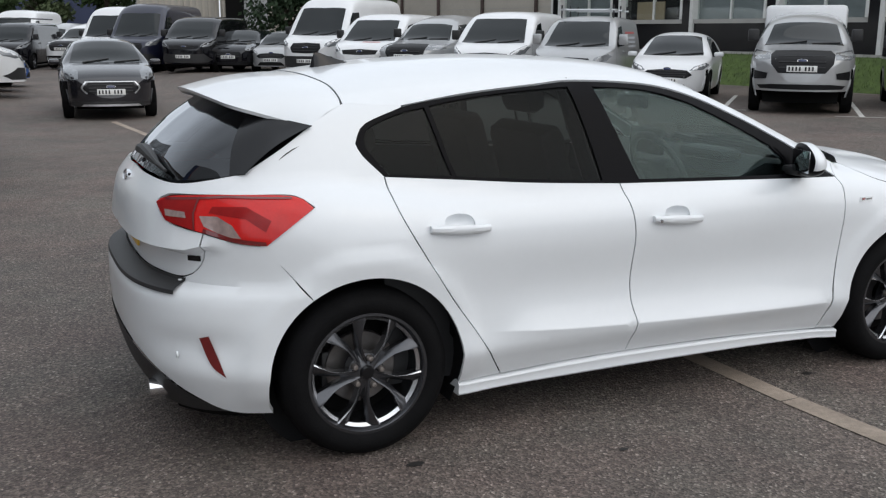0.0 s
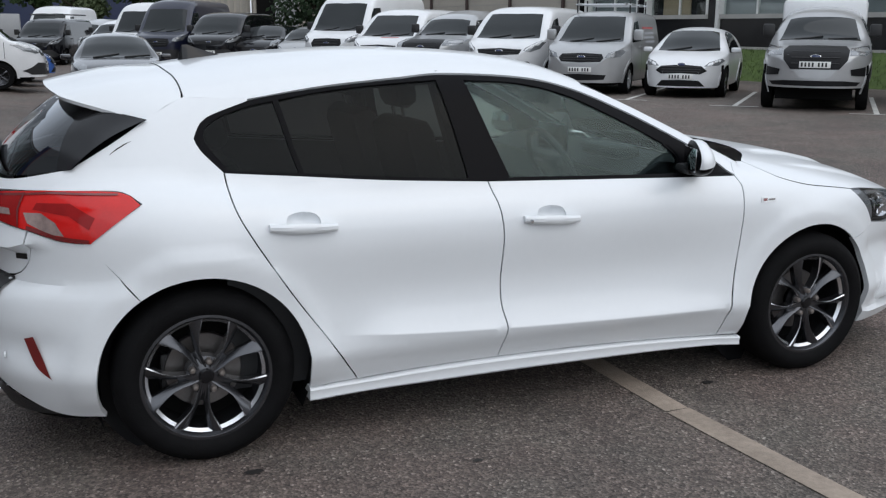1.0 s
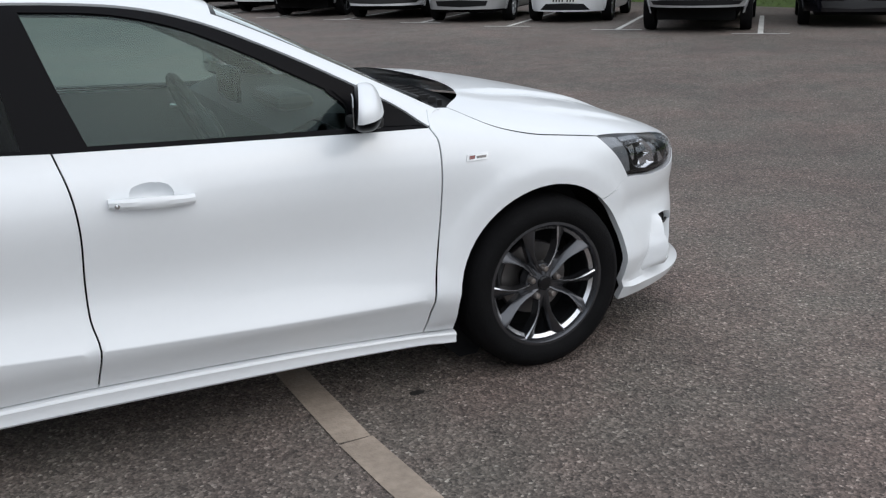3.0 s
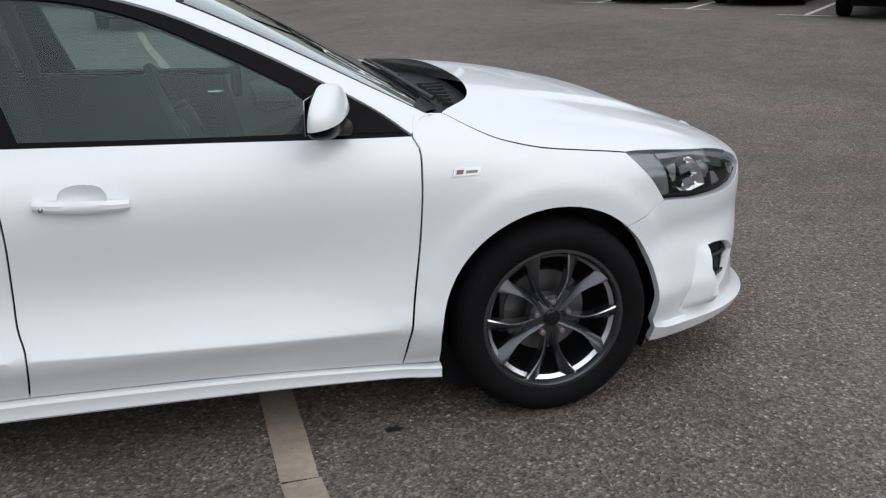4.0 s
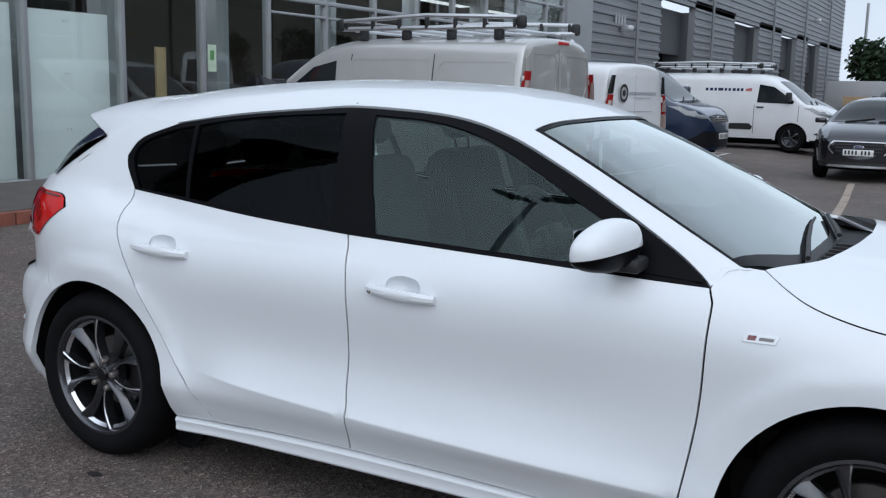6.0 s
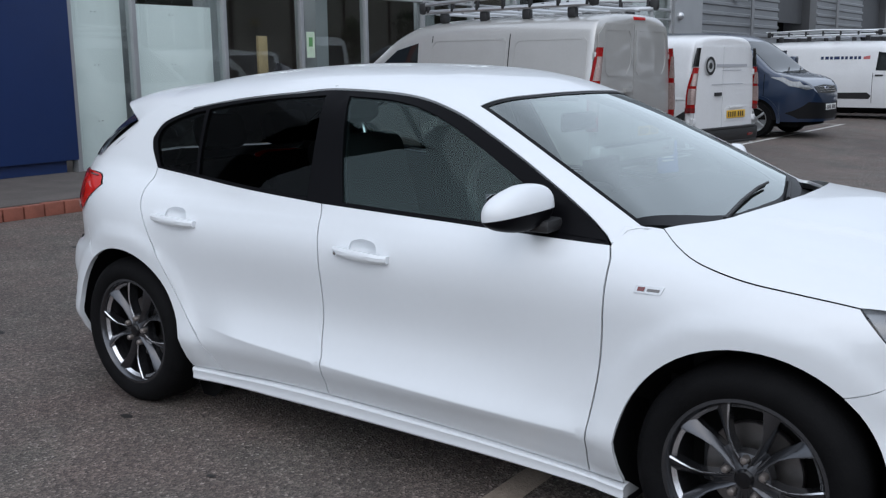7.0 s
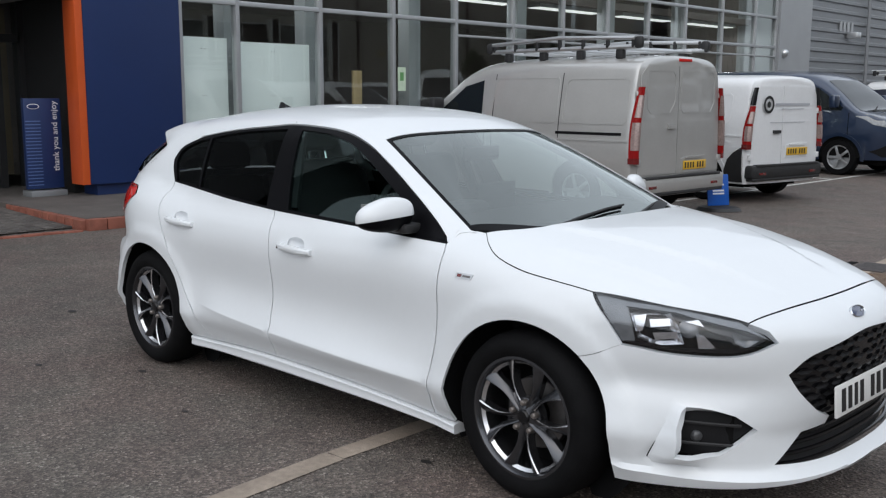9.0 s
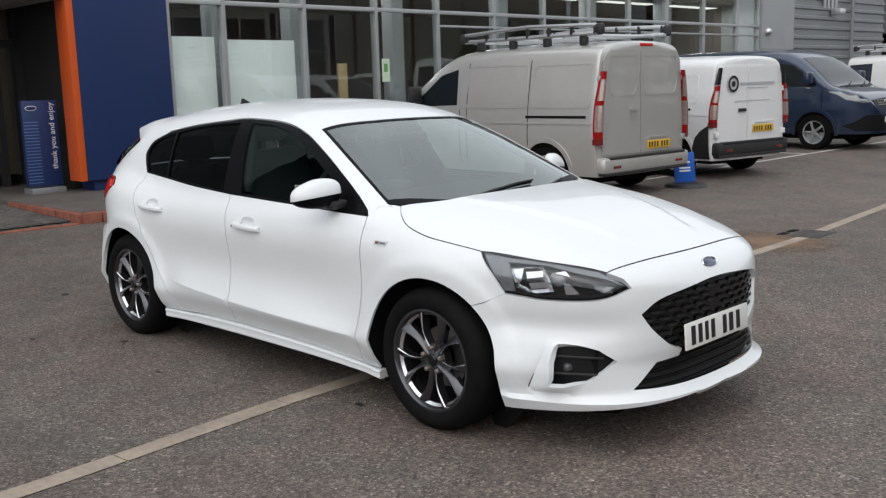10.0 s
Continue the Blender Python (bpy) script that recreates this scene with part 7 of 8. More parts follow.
def fit_out(kind, v, sk, d, paint, lower_dark=True, grille_mat=None, lamp_mat=None, plate_on=True, chrome=False, mirror_mat=None):
    f = FACE[kind]
    L, W = d["L"], d["W"]
    xt, yt, xb, yb, bow = f["ws"]
    dec(v, sk, "windscreen", [[(xt + bow * 0.3, 0.0), (xt, -yt)], [(xt, -yt), (xb, -yb)], [(xb, -yb), (xb + bow * 0.8, -yb * 0.5), (xb + bow, 0.0)], [(xb + bow, 0.0), (xt + bow * 0.3, 0.0)]], "top", VANGLASS, label="dark windscreen")
    dec(v, sk, "side_window", poly(*f["side"]), "side", VANGLASS, label="dark side window")
    neg = lambda pts: [(-a, z) for a, z in pts]
    dec(v, sk, "headlamp", poly(*neg(f["lamp"])), "front", lamp_mat or LAMP_GREY, label="clear headlamp", off=0.007)
    g = f["grille"]
    full = lambda pts: poly(*(neg(pts[::-1]) + [p for p in pts if p[0] > 0]))
    dec(v, sk, "radiator_grille", full(g), "front", grille_mat or GRILLE_M, off=0.008, mirror=False, label="black radiator grille")
    zs = [z for _, z in g]
    for k in range(3):
        z = min(zs) + (max(zs) - min(zs)) * (k + 1) / 4
        w = min(np.interp(z, sorted(zs), [0.42] * len(zs)), 0.40)
        P = sk.lay("front", np.array([(-w, z), (-w / 2, z), (0, z), (w / 2, z), (w, z)]))
        bm = bmesh.new()
        tube(bm, [(p[0] + 0.012, p[1], p[2]) for p in P], 0.012, 6)
        part("grille_bar", bm, CHROME if chrome else PLASTIC, v)
    P = sk.lay("front", np.array([(0.0, (min(zs) + max(zs)) / 2 + (0.10 if kind in ("hatch",) else 0.02))]))
    oval("badge", pose(float(P[0][0]) + 0.02, 0, float(P[0][2]), 0, -12, 0), 0.09, 0.036, BADGE, CHROME, v)
    dec(v, sk, "lower_intake", full(f["lower"]), "front", PLASTIC if lower_dark else GRILLE_M, off=0.006, mirror=False, label="black lower bumper")
    if plate_on:
        P = sk.lay("front", np.array([(0.0, f["plate"])]))
        plate(v, pose(float(P[0][0]) + 0.022, 0, f["plate"]))
    # wipers, mirrors, lines
    zb = float(sk.lay("top", np.array([(xb, -yb * 0.3)]))[0][2])
    for y in (-0.45, 0.15):
        P = sk.lay("top", np.array([(xb + bow * 0.6, y), (xb - 0.03, y + 0.30), (xb - 0.10, y + 0.50)]))
        bm = bmesh.new()
        tube(bm, [(p[0], p[1], p[2] + 0.015) for p in P], 0.012, 6)
        part("wiper", bm, PLASTIC, v)
    mx = max(p[0] for p in f["side"]) - 0.12
    mz = min(p[1] for p in f["side"]) + (0.12 if kind in BOXY + ("pickup",) else 0.03)
    big = kind in BOXY + ("pickup",)
    for s in (-1, 1):
        y0 = float(sk.half(mx, mz))
        hgt = 0.17 if big else 0.075
        bm = bmesh.new()
        box(bm, mx - 0.06, mx + 0.07, min(s * (y0 + 0.03), s * (y0 + 0.24)), max(s * (y0 + 0.03), s * (y0 + 0.24)), mz - hgt * 0.4, mz + hgt, 0.035)
        mr = part("door_mirror", bm, mirror_mat or PLASTIC, v)
        bm = bmesh.new()
        box(bm, mx - 0.03, mx + 0.03, min(s * (y0 - 0.03), s * (y0 + 0.08)), max(s * (y0 - 0.03), s * (y0 + 0.08)), mz - hgt * 0.4, mz - hgt * 0.4 + 0.05, 0.008)
        part("mirror_arm", bm, PLASTIC, mr)
    # door shuts and sill
    x0, x1 = min(p[0] for p in f["side"]) - 0.06, max(p[0] for p in f["side"]) + 0.12
    for x in (x0, x1):
        dec(v, sk, "door_shut", poly((x - 0.006, d["sill"] + 0.12), (x + 0.006, d["sill"] + 0.12), (x + 0.006, min(p[1] for p in f["side"]) - 0.04), (x - 0.006, min(p[1] for p in f["side"]) - 0.04)), "side", DARKVOID, off=0.002, flange=0.0)
    dec(v, sk, "door_handle", poly((x0 + 0.06, mz - 0.24), (x0 + 0.24, mz - 0.24), (x0 + 0.24, mz - 0.20), (x0 + 0.06, mz - 0.20)), "side", PLASTIC if lower_dark else paint, off=0.02, flange=0.02)


def car_of(kind, name, label, category, paint, m, group="parked vehicles", **kw):
    rim = kw.pop("rim", None)
    v, sk, d = vehicle(kind, name, label, category, paint, m, group, rim=rim)
    fit_out(kind, v, sk, d, paint, **kw)
    return v, sk, d


def at(fx, fy, hx, hy, kind):
    """The pose of a vehicle whose nose stands at (fx, fy) and points along (hx, hy)."""
    a, L = math.atan2(hy, hx), TYPES[kind]["L"]
    return pose(fx - L * math.cos(a), fy - L * math.sin(a), lie(fx - 0.3 * L * math.cos(a), fy - 0.3 * L * math.sin(a)), 0, 0, math.degrees(a))


# ---- the far side: building behind the parked row, trees, distance ----
def frame_at(ox, oy, ang):
    return pose(ox, oy, 0, 0, 0, ang)


WIN_WHITE = mat("white_window_frame", (0.62, 0.62, 0.60), 0.5, var=0.08)
NET = mat("grey_ribbed_blind", (0.20, 0.21, 0.22), 0.7, var=0.15, scale=3)
BROWN = mat("brown_pipe", (0.055, 0.035, 0.03), 0.6)
STONE_BAND = mat("pale_stone_band", (0.36, 0.35, 0.33), 0.8, var=0.12, scale=2)
M = frame_at(20.2, 13.0, 97.0)     # local x along the facade, local y towards the forecourt


def lot(name, x0, x1, y0, y1, z0, z1, material, label, category="wall", kind="structure", parent=None):
    ob = boxed(name, x0, x1, y0, y1, z0, z1, material, parent, m=M)
    return tagged(ob, label, category, kind=kind) if parent is None else ob


office = lot("wall_office", -24, 33.0, -0.6, -0.3, 0.0, 9.0, BEIGE, "beige rendered office wall")
lot("wall_office_plinth", -24, 15.7, -0.3, -0.05, 0.0, 1.90, GLOSSBLK, "black panelled plinth below the windows")
lot("wall_office_band", -24, 15.7, -0.3, 0.0, 1.90, 2.03, STONE_BAND, "pale sill band under the windows")
lot("wall_office_band_low", -24, 15.7, -0.3, 0.05, 0.98, 1.06, STONE_BAND, "pale kerb along the plinth")
win = tagged(new("window_2"), "long band of white-framed office windows with grey blinds", "window", kind="structure")
for k in range(12):
    x = 15.62 - 3.38 * k
    lot("window_post", x - 0.17, x + 0.17, -0.3, 0.02, 1.06, 5.2, GLOSSBLK, "", parent=win)
    lot("window_frame", x - 0.30, x - 0.17, -0.29, 0.05, 1.06, 5.2, WIN_WHITE, "", parent=win)
    lot("window_frame", x + 0.17, x + 0.26, -0.29, 0.05, 2.03, 5.2, WIN_WHITE, "", parent=win)
    lot("window_frame", x - 1.72, x - 1.66, -0.25, -0.15, 2.03, 5.0, WIN_WHITE, "", parent=win)
    for z in (3.35, 4.95):
        lot("window_frame", x - 3.2, x - 0.2, -0.25, -0.15, z, z + 0.07, WIN_WHITE, "", parent=win)
    for a, b in ((x - 3.12, x - 1.72), (x - 1.66, x - 0.30)):
        lot("pane", a, b, -0.20, -0.19, 2.03, 3.35, GLASS_S, "", parent=win)
        lot("pane", a, b, -0.20, -0.19, 3.42, 4.95, GLASS_S, "", parent=win)
    lot("blind", x - 3.10, x - 0.30, -0.275, -0.265, 2.03, 5.0, DARKVOID if k == 1 else NET, "", parent=win)
lot("box_in_window", 10.1, 11.4, -0.262, -0.22, 2.04, 2.62, mat("cardboard", (0.33, 0.25, 0.16), 0.8, var=0.1), "", parent=win)
for x in (17.2, 21.0, 24.6, 28.0):
    bm = bmesh.new()
    tube(bm, [M @ Vector((x, -0.22, 0)), M @ Vector((x, -0.22, 8.9))], 0.075, 8)
    tagged(part("downpipe", bm, BROWN), "brown rainwater downpipe on the beige wall", "pipe", "brown downpipes")
for k in range(12):
    lot("panel_joint", 15.8, 32.9, -0.299, -0.292, 0.7 + 0.62 * k, 0.72 + 0.62 * k, STONE_BAND, "", parent=office)
tagged(boxed("wall_lamp", 18.4, 18.8, -0.3, -0.05, 3.6, 3.85, mat("brass_lamp", (0.4, 0.33, 0.16), 0.5), m=M), "small brass floodlight on the beige wall", "lamp")

# grass bank
GRASS = mat("mown_grass", (0.065, 0.10, 0.022), 0.9, var=0.4, scale=5, bump=0.6, bscale=80)
bm = bmesh.new()
sect = ((1.75, 0.0), (1.55, 0.07), (0.9, 0.52), (0.3, 0.93), (0.06, 0.99))
rows = [[bm.verts.new(M @ Vector((x, y, z))) for y, z in sect] for x in np.linspace(-20, 16.5, 40)]
for p, q in zip(rows, rows[1:]):
    for k in range(4):
        bm.faces.new((p[k], p[k + 1], q[k + 1], q[k]))
bmesh.ops.recalc_face_normals(bm, faces=bm.faces)
tagged(part("grass_bank", bm, GRASS), "mown grass bank rising to the office wall", "grass", kind="structure")
vs, fs = [], []
rnd = random.Random(2)
for _ in range(9000):
    y = rnd.uniform(0.08, 1.7)
    p = M @ Vector((rnd.uniform(-12, 16), y, float(np.interp(y, [q[0] for q in sect[::-1]], [q[1] for q in sect[::-1]])) - 0.01))
    a, h = rnd.uniform(0, 6.28), rnd.uniform(0.05, 0.11)
    d = Vector((math.cos(a), math.sin(a), 0)) * 0.009
    t = Vector((rnd.uniform(-0.03, 0.03), rnd.uniform(-0.03, 0.03), h))
    i = len(vs)
    vs += [p - d, p + d, p + t]
    fs.append((i, i + 1, i + 2))
tagged(finish("grass_blades", vs, fs, GRASS, smooth=False), "short green grass blades on the bank", "grass", kind="stuff")

# beige hall, doorway and blue hall further back
wall("wall_hall", 5.4, 9.35, 46.4, 46.9, 0.0, 9.0, mat("cream_corrugated_sheet", (0.36, 0.34, 0.30), 0.7, var=0.1, scale=1), "cream corrugated hall wall")
for k in range(13):
    boxed("sheet_rib", 5.5 + 0.3 * k, 5.62 + 0.3 * k, 46.34, 46.40, 0.0, 9.0, BEIGE, bpy.data.objects["wall_hall"])
wall("wall_hall_right", 9.35, 16.0, 45.6, 46.1, 0.0, 9.0, BEIGE, "beige hall wall")
# black box on the wall, the shade inside a doorway put into its colour
wall("door_2", 9.5, 10.4, 45.45, 45.6, 0.0, 9.0, DARKVOID, "tall doorway drawn as a black panel for its shade", "door")
wall("door_3", 10.4, 11.6, 45.4, 45.6, 0.0, 6.0, PANEL_GREY, "grey roller door", "door")
wall("wall_blue_hall", -1.5, 6.5, 76.0, 77.0, 0.0, 5.0, DARK_BLUE_CLAD, "dark blue clad hall far off")
wall("wall_blue_hall_top", -1.5, 6.5, 75.9, 77.2, 5.0, 5.6, STONE_BAND, "pale roof edge of the blue hall")
house = tagged(new("gabled_house"), "dark blue gabled houses far off behind the lot", "house")
for x0, x1, zp in ((-3.9, -2.0, 4.6), (-2.0, 3.9, 5.3)):
    bm = bmesh.new()
    y0, y1 = 72.0, 80.0
    a = [bm.verts.new((x0, y0, 0)), bm.verts.new((x1, y0, 0)), bm.verts.new((x1, y0, zp - 0.9)), bm.verts.new(((x0 + x1) / 2 if x1 < 0 else x0 + 1.2, y0, zp)), bm.verts.new((x0, y0, zp - 1.0))]
    f = bm.faces.new(a)
    r = bmesh.ops.extrude_face_region(bm, geom=[f])
    for v in r["geom"]:
        if isinstance(v, bmesh.types.BMVert):
            v.co.y = y1
    bmesh.ops.recalc_face_normals(bm, faces=bm.faces)
    part("house_body", bm, DARK_BLUE_CLAD, house, smooth=False)
boxed("house_roof", -1.0, 3.9, 71.8, 80.2, 4.6, 4.85, STONE_BAND, house)
stack = tagged(new("pallet_stack"), "stack of timber pallets and a pale container", "pallets")
boxed("container", -5.0, -1.6, 53.0, 55.5, 0.0, 2.2, PANEL_GREY, stack, bevel=0.02)
for k in range(7):
    boxed("pallet", -3.9, -2.5, 51.0, 52.2, 0.02 + 0.2 * k, 0.18 + 0.2 * k, mat("pallet_wood", (0.42, 0.29, 0.15), 0.8, var=0.2, scale=4) if k == 0 else bpy.data.materials["pallet_wood"], stack)
bm = bmesh.new()
tube(bm, [(-5.6, 74, 0), (-5.6, 74, 8.0)], 0.10, 8)
tagged(part("mast", bm, PANEL_GREY), "thin grey mast far off", "mast")

# behind the camera: the hall and the lamp post that the glass mirrors
bm = bmesh.new()
f = bm.faces.new([bm.verts.new((x, -12.5, z)) for x, z in ((-46, 0), (-15.0, 0), (-15.0, 9.5), (-11.0, 14.6), (-17.0, 18.5), (-46, 18.5))])
bmesh.ops.solidify(bm, geom=[f], thickness=0.8)
bmesh.ops.recalc_face_normals(bm, faces=bm.faces)
tagged(part("wall_opposite", bm, GREY_CLAD, smooth=False), "tall dark grey hall with overhanging eaves", "wall", kind="structure")
# two unseen walls added to close the yard where glass and paint mirror it
wall("wall_opposite_low", 9.0, 60.0, -42.0, -41.0, 0.0, 6.5, GREY_CLAD, "unseen low grey wall added across the yard for reflections")
wall("wall_left_yard", -60.0, -59.0, -60.0, 2.0, 0.0, 6.0, BEIGE, "unseen pale wall added at the yard's end for reflections")
post = tagged(new("street_lamp"), "grey twin-arm street lamp across the yard", "lamp")
bm = bmesh.new()
tube(bm, [(-2.3, -8.3, 0), (-2.3, -8.3, 8.2)], [0.09, 0.06], 10)
part("mast", bm, GREY_FRAME, post)
for s in (-1, 1):
    bm = bmesh.new()
    box(bm, -0.9 if s < 0 else 0.1, -0.1 if s < 0 else 0.9, -0.16, 0.16, -0.06, 0.06, 0.03, pose(-2.3, -8.3, 8.25, 0, -12 * s, 0))
    part("lamp_head", bm, PLASTIC, post)

# trees: trunk, limbs and many small leaf clumps
BARK = mat("bark", (0.05, 0.04, 0.03), 0.9, var=0.3, scale=8, bump=0.5, bscale=40)
LEAF = [mat("leaf_%s" % n, c, 0.7, var=0.35, scale=1.2, spec=0.3) for n, c in (("mid", (0.045, 0.075, 0.028)), ("dark", (0.022, 0.042, 0.018)), ("pale", (0.075, 0.10, 0.045)))]


def tree(name, label, x, y, h, r, seed, leaf, low=0.35, n=3000, size=0.16, squash=0.9):
    rnd = random.Random(seed)
    t = empty(name, pose(x, y, 0), label, "tree" if h > 3 else "shrub")
    bm = bmesh.new()
    tube(bm, [(0, 0, 0), (0.05 * h / 6, 0.02, h * 0.3), (0, 0.05, h * 0.6), (0.05, 0, h * 0.85)], [0.035 * h, 0.028 * h, 0.018 * h, 0.006 * h], 8)
    for k in range(8):
        a = rnd.uniform(0, 6.28)
        z0 = h * rnd.uniform(0.25, 0.65)
        e = r * rnd.uniform(0.6, 0.95)
        tube(bm, [(0, 0, z0), (0.5 * e * math.cos(a), 0.5 * e * math.sin(a), z0 + 0.12 * h), (e * math.cos(a), e * math.sin(a), z0 + 0.2 * h)], [0.014 * h, 0.009 * h, 0.003 * h], 6)
    part("trunk", bm, BARK, t)
    lobes = []
    for _ in range(13):
        a, q = rnd.uniform(0, 6.28), rnd.uniform(0.1, 0.72)
        lobes.append((r * q * math.cos(a), r * q * math.sin(a), h * rnd.uniform(low + 0.12, 0.88), r * rnd.uniform(0.30, 0.52)))
    vs, fs = [], []
    for _ in range(n):
        cx, cy, cz, lr = rnd.choice(lobes)
        d = Vector((rnd.gauss(0, 1), rnd.gauss(0, 1), rnd.gauss(0, 1))).normalized() * lr * rnd.uniform(0.55, 1.08)
        c = Vector((cx + d.x, cy + d.y, cz + d.z * squash))
        u = Vector((rnd.gauss(0, 1), rnd.gauss(0, 1), rnd.gauss(0, 1))).normalized()
        w = u.orthogonal().normalized()
        v2 = u.cross(w)
        s = size * rnd.uniform(0.5, 1.2)
        i = len(vs)
        vs += [c + w * s, c + v2 * s * 0.55, c - w * s, c - v2 * s * 0.55]
        fs.append((i, i + 1, i + 2, i + 3))
    cr_ = finish("crown", vs, fs, leaf, t, smooth=False)
    cr_["kind"] = "stuff"
    return t


tree("tree", "broad green tree behind the parked vans", 5.0, 56.0, 6.4, 2.5, 1, LEAF[0], n=4200, size=0.2)
tree("tree", "green tree beside the blue hall", -0.4, 56.0, 5.6, 1.7, 2, LEAF[0], n=3600, size=0.2)
tree("shrub", "dense dark green shrub against the beige wall", 10.2, 36.4, 4.3, 2.0, 3, LEAF[1], low=0.0, n=4200, size=0.13)
tree("tree", "dark tree at the warehouse end", -4.4, 66.4, 5.2, 1.9, 4, LEAF[1], n=2600, size=0.2)
tree("tree", "pale green tree before the houses", 1.6, 58.0, 4.2, 1.7, 5, LEAF[2], n=3200, size=0.18)
tree("shrub", "small olive shrub against the beige wall", 13.2, 33.5, 4.1, 0.9, 7, LEAF[2], low=0.2, n=1200, size=0.12)


# ---- parked row on the far side ----
HD = (-0.70, -0.714)
SILVERRIM = mat("silver_wheel", (0.45, 0.46, 0.47), 0.35, metal=0.7)
car_of("connect", "panel_van", "black compact van parked beside the grass verge", "van", BLACK_P, at(14.7, 8.45, *HD, "connect"), "far row of vehicles", lower_dark=True)
pk, sk, d = car_of("pickup", "pickup_truck", "silver pickup truck with a white hard-top canopy", "pickup", SILVER_L, at(12.0, 9.38, *HD, "pickup"), "far row of vehicles", lower_dark=False)
boxed("canopy", 0.1, 2.2, -0.80, 0.80, 1.20, 2.02, WHITE_VAN, pk, "white hard-top canopy", bevel=0.09)
dec(pk, sk, "fog_pod", poly((-0.82, 0.62), (-0.60, 0.64), (-0.58, 0.74), (-0.82, 0.78)), "front", GRILLE_M, off=0.01)
car_of("hatch", "hatchback_car", "white three-door supermini parked in a bay", "car", WHITE_VAN, at(11.85, 13.1, *HD, "hatch"), "far row of vehicles", lower_dark=False, mirror_mat=WHITE_VAN, rim=ALLOY)
cn, sk, d = car_of("connect", "panel_van", "silver compact van with a roof rack", "van", SILVER_L, at(10.3, 14.6, *HD, "connect"), "far row of vehicles", lower_dark=False, mirror_mat=SILVER_L, rim=SILVERRIM)
for y in (-0.55, 0.55):
    bm = bmesh.new()
    tube(bm, [(0.4, y, 1.98), (2.6, y, 1.98)], 0.025, 8)
    part("rack_rail", bm, ALU, cn)
for x in (0.6, 1.5, 2.4):
    bm = bmesh.new()
    tube(bm, [(x, -0.66, 1.97), (x, 0.66, 1.97)], 0.022, 8)
    part("rack_bar", bm, ALU, cn)
    for s in (-1, 1):
        bm = bmesh.new()
        tube(bm, [(x, s * 0.62, 1.78), (x, s * 0.62, 2.08)], 0.018, 6)
        part("rack_post", bm, PLASTIC, cn)
SIGNRED = mat("faded_red_print", (0.45, 0.12, 0.12), 0.6)
GREYPRINT = mat("grey_print", (0.40, 0.41, 0.44), 0.6)
for k, z in enumerate((1.42, 1.30, 1.20, 1.10)):
    dec(cn, sk, "print_bar", poly((0.7, z), (2.0 - 0.2 * (k % 2), z), (2.0 - 0.2 * (k % 2), z + 0.05), (0.7, z + 0.05)), "side", SIGNRED if k == 0 else GREYPRINT, off=0.003, flange=0.0)
car_of("custom", "panel_van", "white panel van with a black front bumper", "van", WHITE_VAN, at(9.45, 17.0, *HD, "custom"), "far row of vehicles")
car_of("pickup", "pickup_truck", "silver pickup truck between two white vans", "pickup", SILVER_L, at(8.36, 19.4, *HD, "pickup"), "far row of vehicles", lower_dark=False)
wv, sk, d = car_of("custom", "panel_van", "white panel van with a small logo on its bonnet", "van", WHITE_VAN, at(8.10, 22.1, *HD, "custom"), "far row of vehicles", lower_dark=False)
dec(wv, sk, "print_bar", poly((4.40, -0.10), (4.46, -0.10), (4.46, 0.45), (4.40, 0.45)), "top", SIGNRED, off=0.004, flange=0.0, mirror=False)
car_of("transit", "high_roof_van", "white high-roof van with a black grille", "van", WHITE_VAN, at(7.5, 25.3, *HD, "transit"), "far row of vehicles")
HE = (-0.50, -0.866)
car_of("hatch", "hatchback_car", "silver hatchback parked beside the white vans", "car", SILVER_L, at(7.75, 30.4, *HE, "hatch"), "far corner of vehicles", lower_dark=False)
car_of("suv", "estate_car", "black family car in the far corner", "car", BLACK_P, at(6.4, 31.1, *HE, "suv"), "far corner of vehicles", lower_dark=False)
car_of("custom", "panel_van", "black panel van in the far corner", "van", BLACK_P, at(4.85, 31.2, *HE, "custom"), "far corner of vehicles", lower_dark=True)
nv, sk, d = car_of("transit", "high_roof_van", "navy high-roof van in the far corner", "van", NAVY_P, at(3.3, 33.6, *HE, "transit"), "far corner of vehicles", lower_dark=True)
dec(nv, sk, "print_panel", poly((2.6, 1.3), (3.0, 1.35), (2.85, 1.8), (2.6, 1.9)), "side", mat("bright_blue_print", (0.02, 0.12, 0.45), 0.5), off=0.003, flange=0.0)
car_of("transit", "high_roof_van", "white high-roof van in the far corner", "van", WHITE_VAN, at(2.6, 37.6, *HE, "transit"), "far corner of vehicles")
car_of("pickup", "pickup_truck", "white pickup truck far off", "pickup", WHITE_VAN, at(1.35, 40.0, *HE, "pickup"), "far corner of vehicles", lower_dark=False)
car_of("pickup", "pickup_truck", "silver pickup truck far off", "pickup", SILVER_L, at(0.4, 43.8, *HE, "pickup"), "far corner of vehicles", lower_dark=False)
bv, sk, d = car_of("custom", "panel_van", "black van with a dark roof rack far off", "van", BLACK_P, at(-0.9, 40.5, -0.35, -0.94, "custom"), "far corner of vehicles")
for y in (-0.7, 0.7):
    bm = bmesh.new()
    tube(bm, [(0.3, y, 2.12), (3.2, y, 2.12)], 0.03, 6)
    part("rack_rail", bm, PLASTIC, bv)
car_of("transit", "high_roof_van", "white high-roof van behind the black van", "van", WHITE_VAN, at(-0.6, 46.5, -0.35, -0.94, "transit"), "far corner of vehicles")

